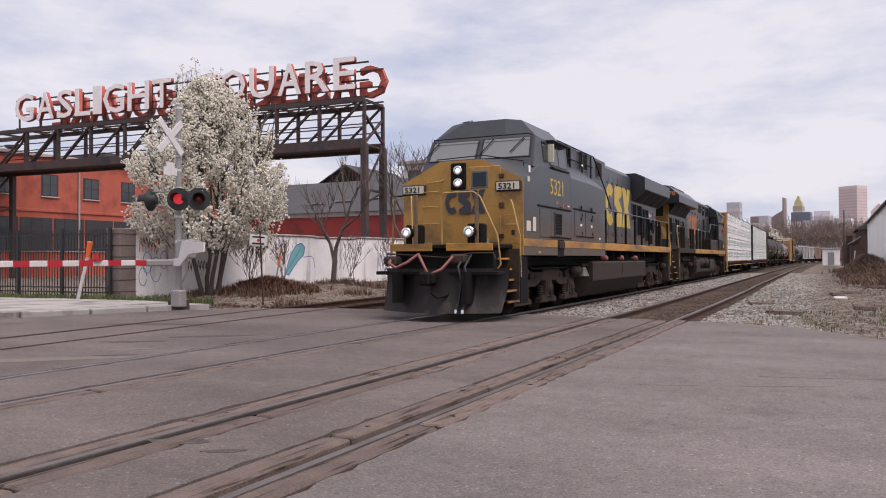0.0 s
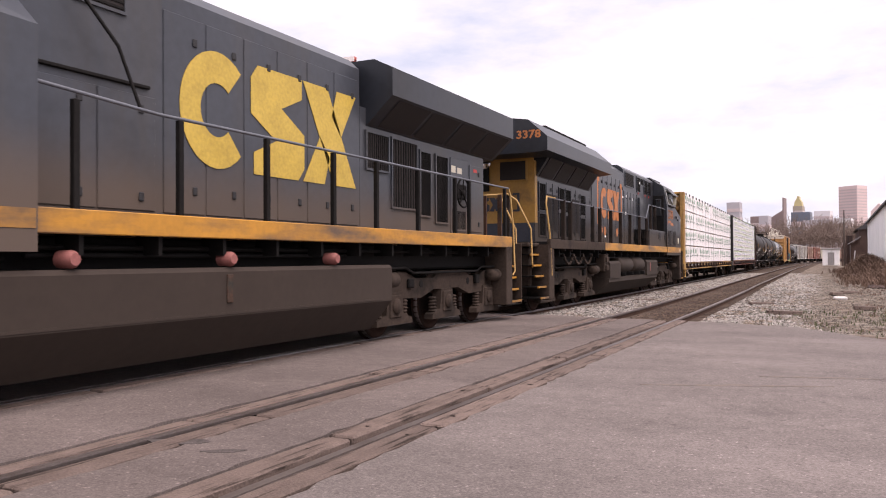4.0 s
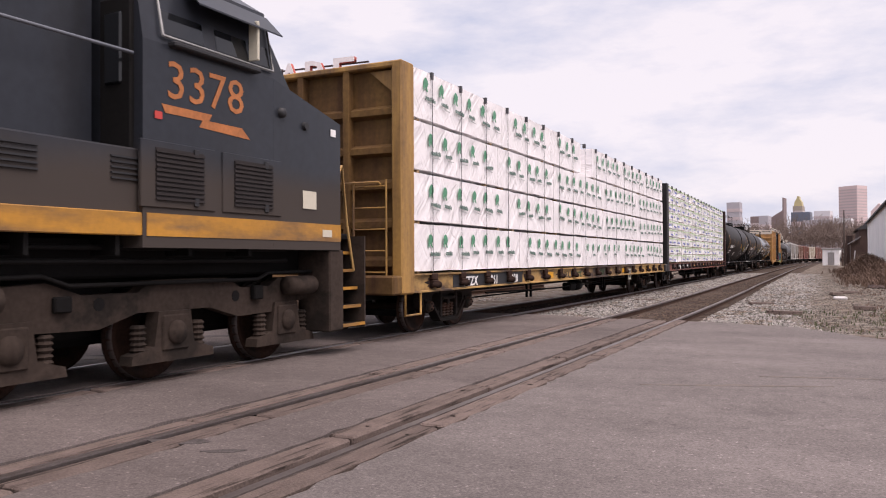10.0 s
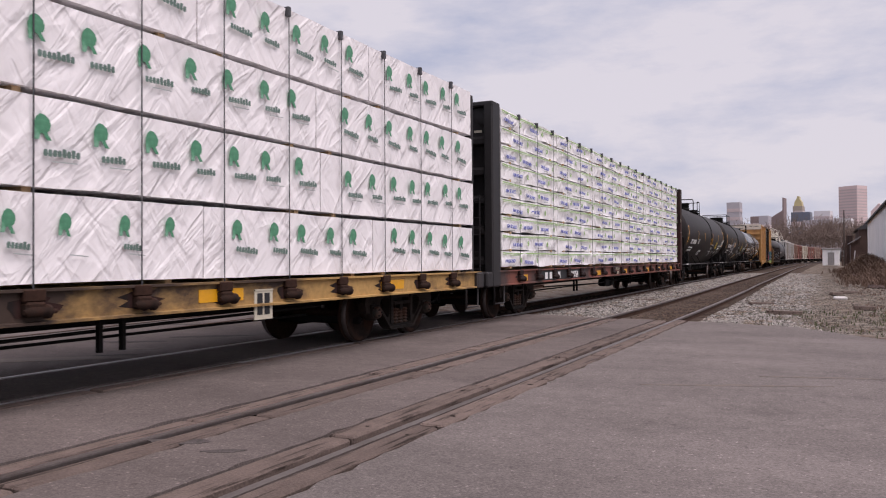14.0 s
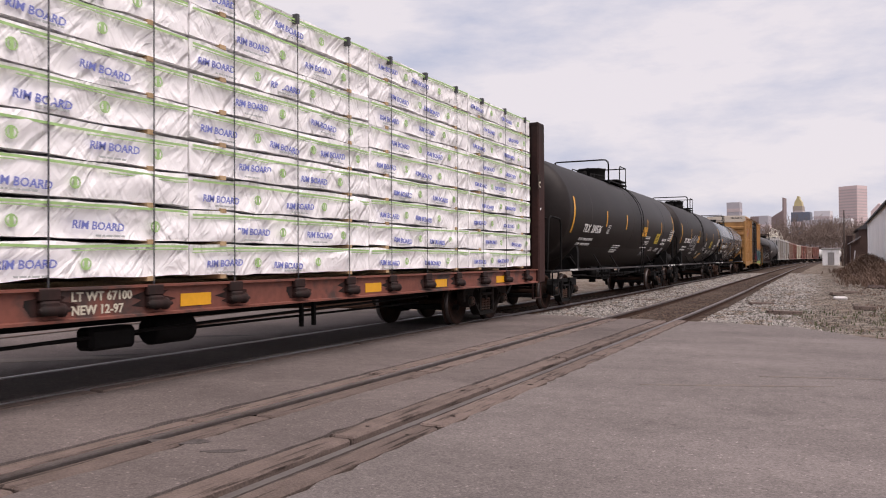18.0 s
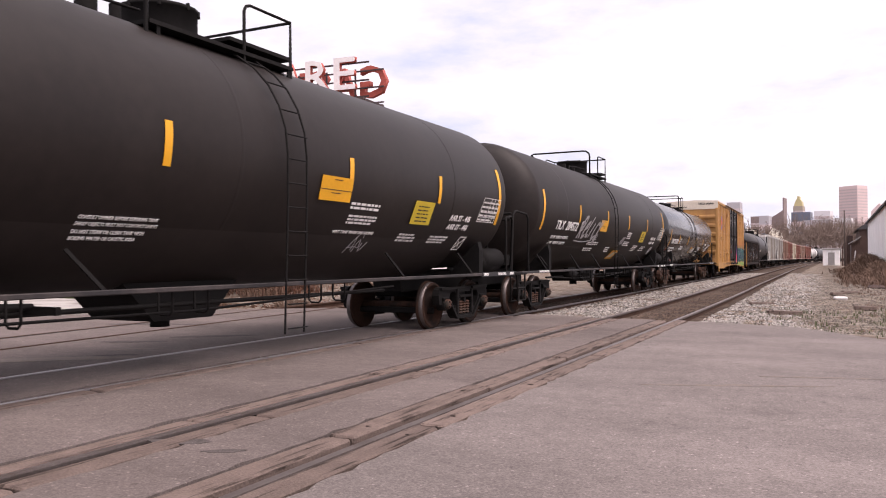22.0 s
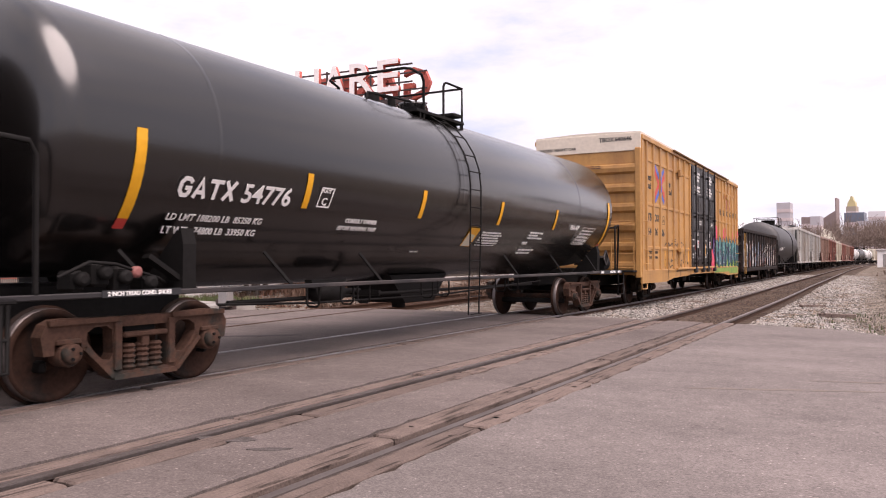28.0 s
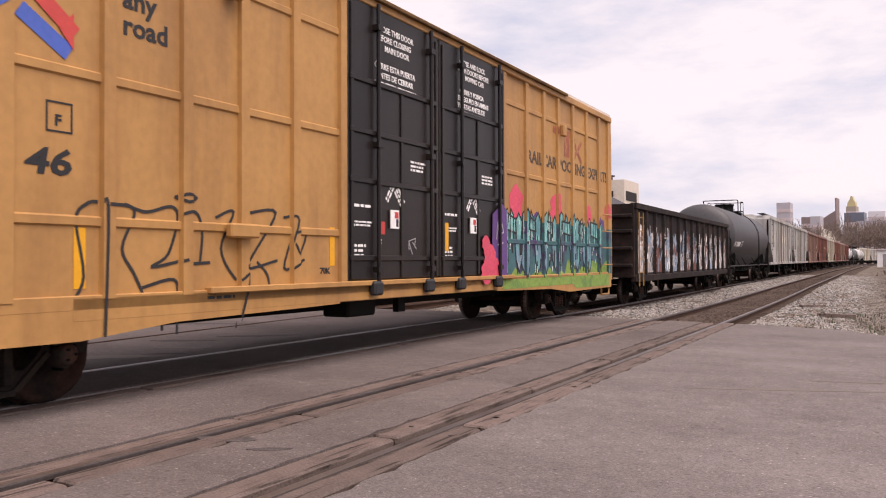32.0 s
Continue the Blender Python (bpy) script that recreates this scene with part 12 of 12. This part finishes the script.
M_SKY_PALE = mat("hazy_pale_concrete", (0.64, 0.62, 0.64), 0.8, 0.05, 0.05, 1)
M_SKY_BROWN = mat("far_brown_brick", (0.235, 0.18, 0.175), 0.8, 0.08, 0.05, 1)
M_DOME = mat("far_gilded_roof", (0.52, 0.45, 0.24), 0.5, 0.08, 0.05, 1)
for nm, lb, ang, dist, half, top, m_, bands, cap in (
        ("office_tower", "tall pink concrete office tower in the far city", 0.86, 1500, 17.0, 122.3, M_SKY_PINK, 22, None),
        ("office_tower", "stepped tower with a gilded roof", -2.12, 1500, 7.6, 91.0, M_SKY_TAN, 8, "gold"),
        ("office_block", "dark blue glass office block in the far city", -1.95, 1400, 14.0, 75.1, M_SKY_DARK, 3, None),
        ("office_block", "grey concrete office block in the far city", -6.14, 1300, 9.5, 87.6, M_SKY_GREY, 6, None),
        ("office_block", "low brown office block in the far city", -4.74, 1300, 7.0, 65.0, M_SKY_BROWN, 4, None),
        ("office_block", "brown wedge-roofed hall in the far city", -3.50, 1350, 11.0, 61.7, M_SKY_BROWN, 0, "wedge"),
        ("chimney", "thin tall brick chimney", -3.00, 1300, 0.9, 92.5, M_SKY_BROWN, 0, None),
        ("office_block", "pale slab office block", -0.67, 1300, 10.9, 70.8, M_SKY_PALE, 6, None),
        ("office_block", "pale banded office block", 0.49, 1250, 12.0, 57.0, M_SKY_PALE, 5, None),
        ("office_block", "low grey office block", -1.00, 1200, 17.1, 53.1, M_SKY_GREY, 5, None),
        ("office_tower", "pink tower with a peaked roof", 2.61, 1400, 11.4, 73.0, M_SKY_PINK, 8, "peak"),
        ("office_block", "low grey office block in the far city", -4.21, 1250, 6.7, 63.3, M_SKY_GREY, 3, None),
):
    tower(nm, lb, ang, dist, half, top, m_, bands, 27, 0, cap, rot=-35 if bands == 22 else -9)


# ---- how the train moves ----
def travelled(t):
    """How far the train has come at t seconds, from its place at 16 s."""
    u = (t - 16) / 16
    return 83.3495 * u + 3.2791 * u ** 2 - 4.7119 * u ** 3 - 0.8808 * u ** 4 + 3.2319 * u ** 5


def on_track(y, half):
    """The pose of a car on two trucks, its middle y metres along the line."""
    a, b = X_TRAIN + bend(y - half), X_TRAIN + bend(y + half)
    return pose((a + b) / 2, y, 0, 0, 0, math.degrees(math.atan2(a - b, 2 * half)))


def motions():
    for car, s, half in CARS:
        car.scale = (1.0 if s == -52.8 else WIDE, 1, 1)
        walk(car, [(t, on_track(s - travelled(t), half)) for t in [i * 0.5 for i in range(65)]])
    for wheel, m0, radius in WHEELS:
        walk(wheel, [(t, m0 @ pose(0, 0, 0, math.degrees(travelled(t) / radius) % 360)) for t in [i * 0.1 for i in range(321)]])


motions()
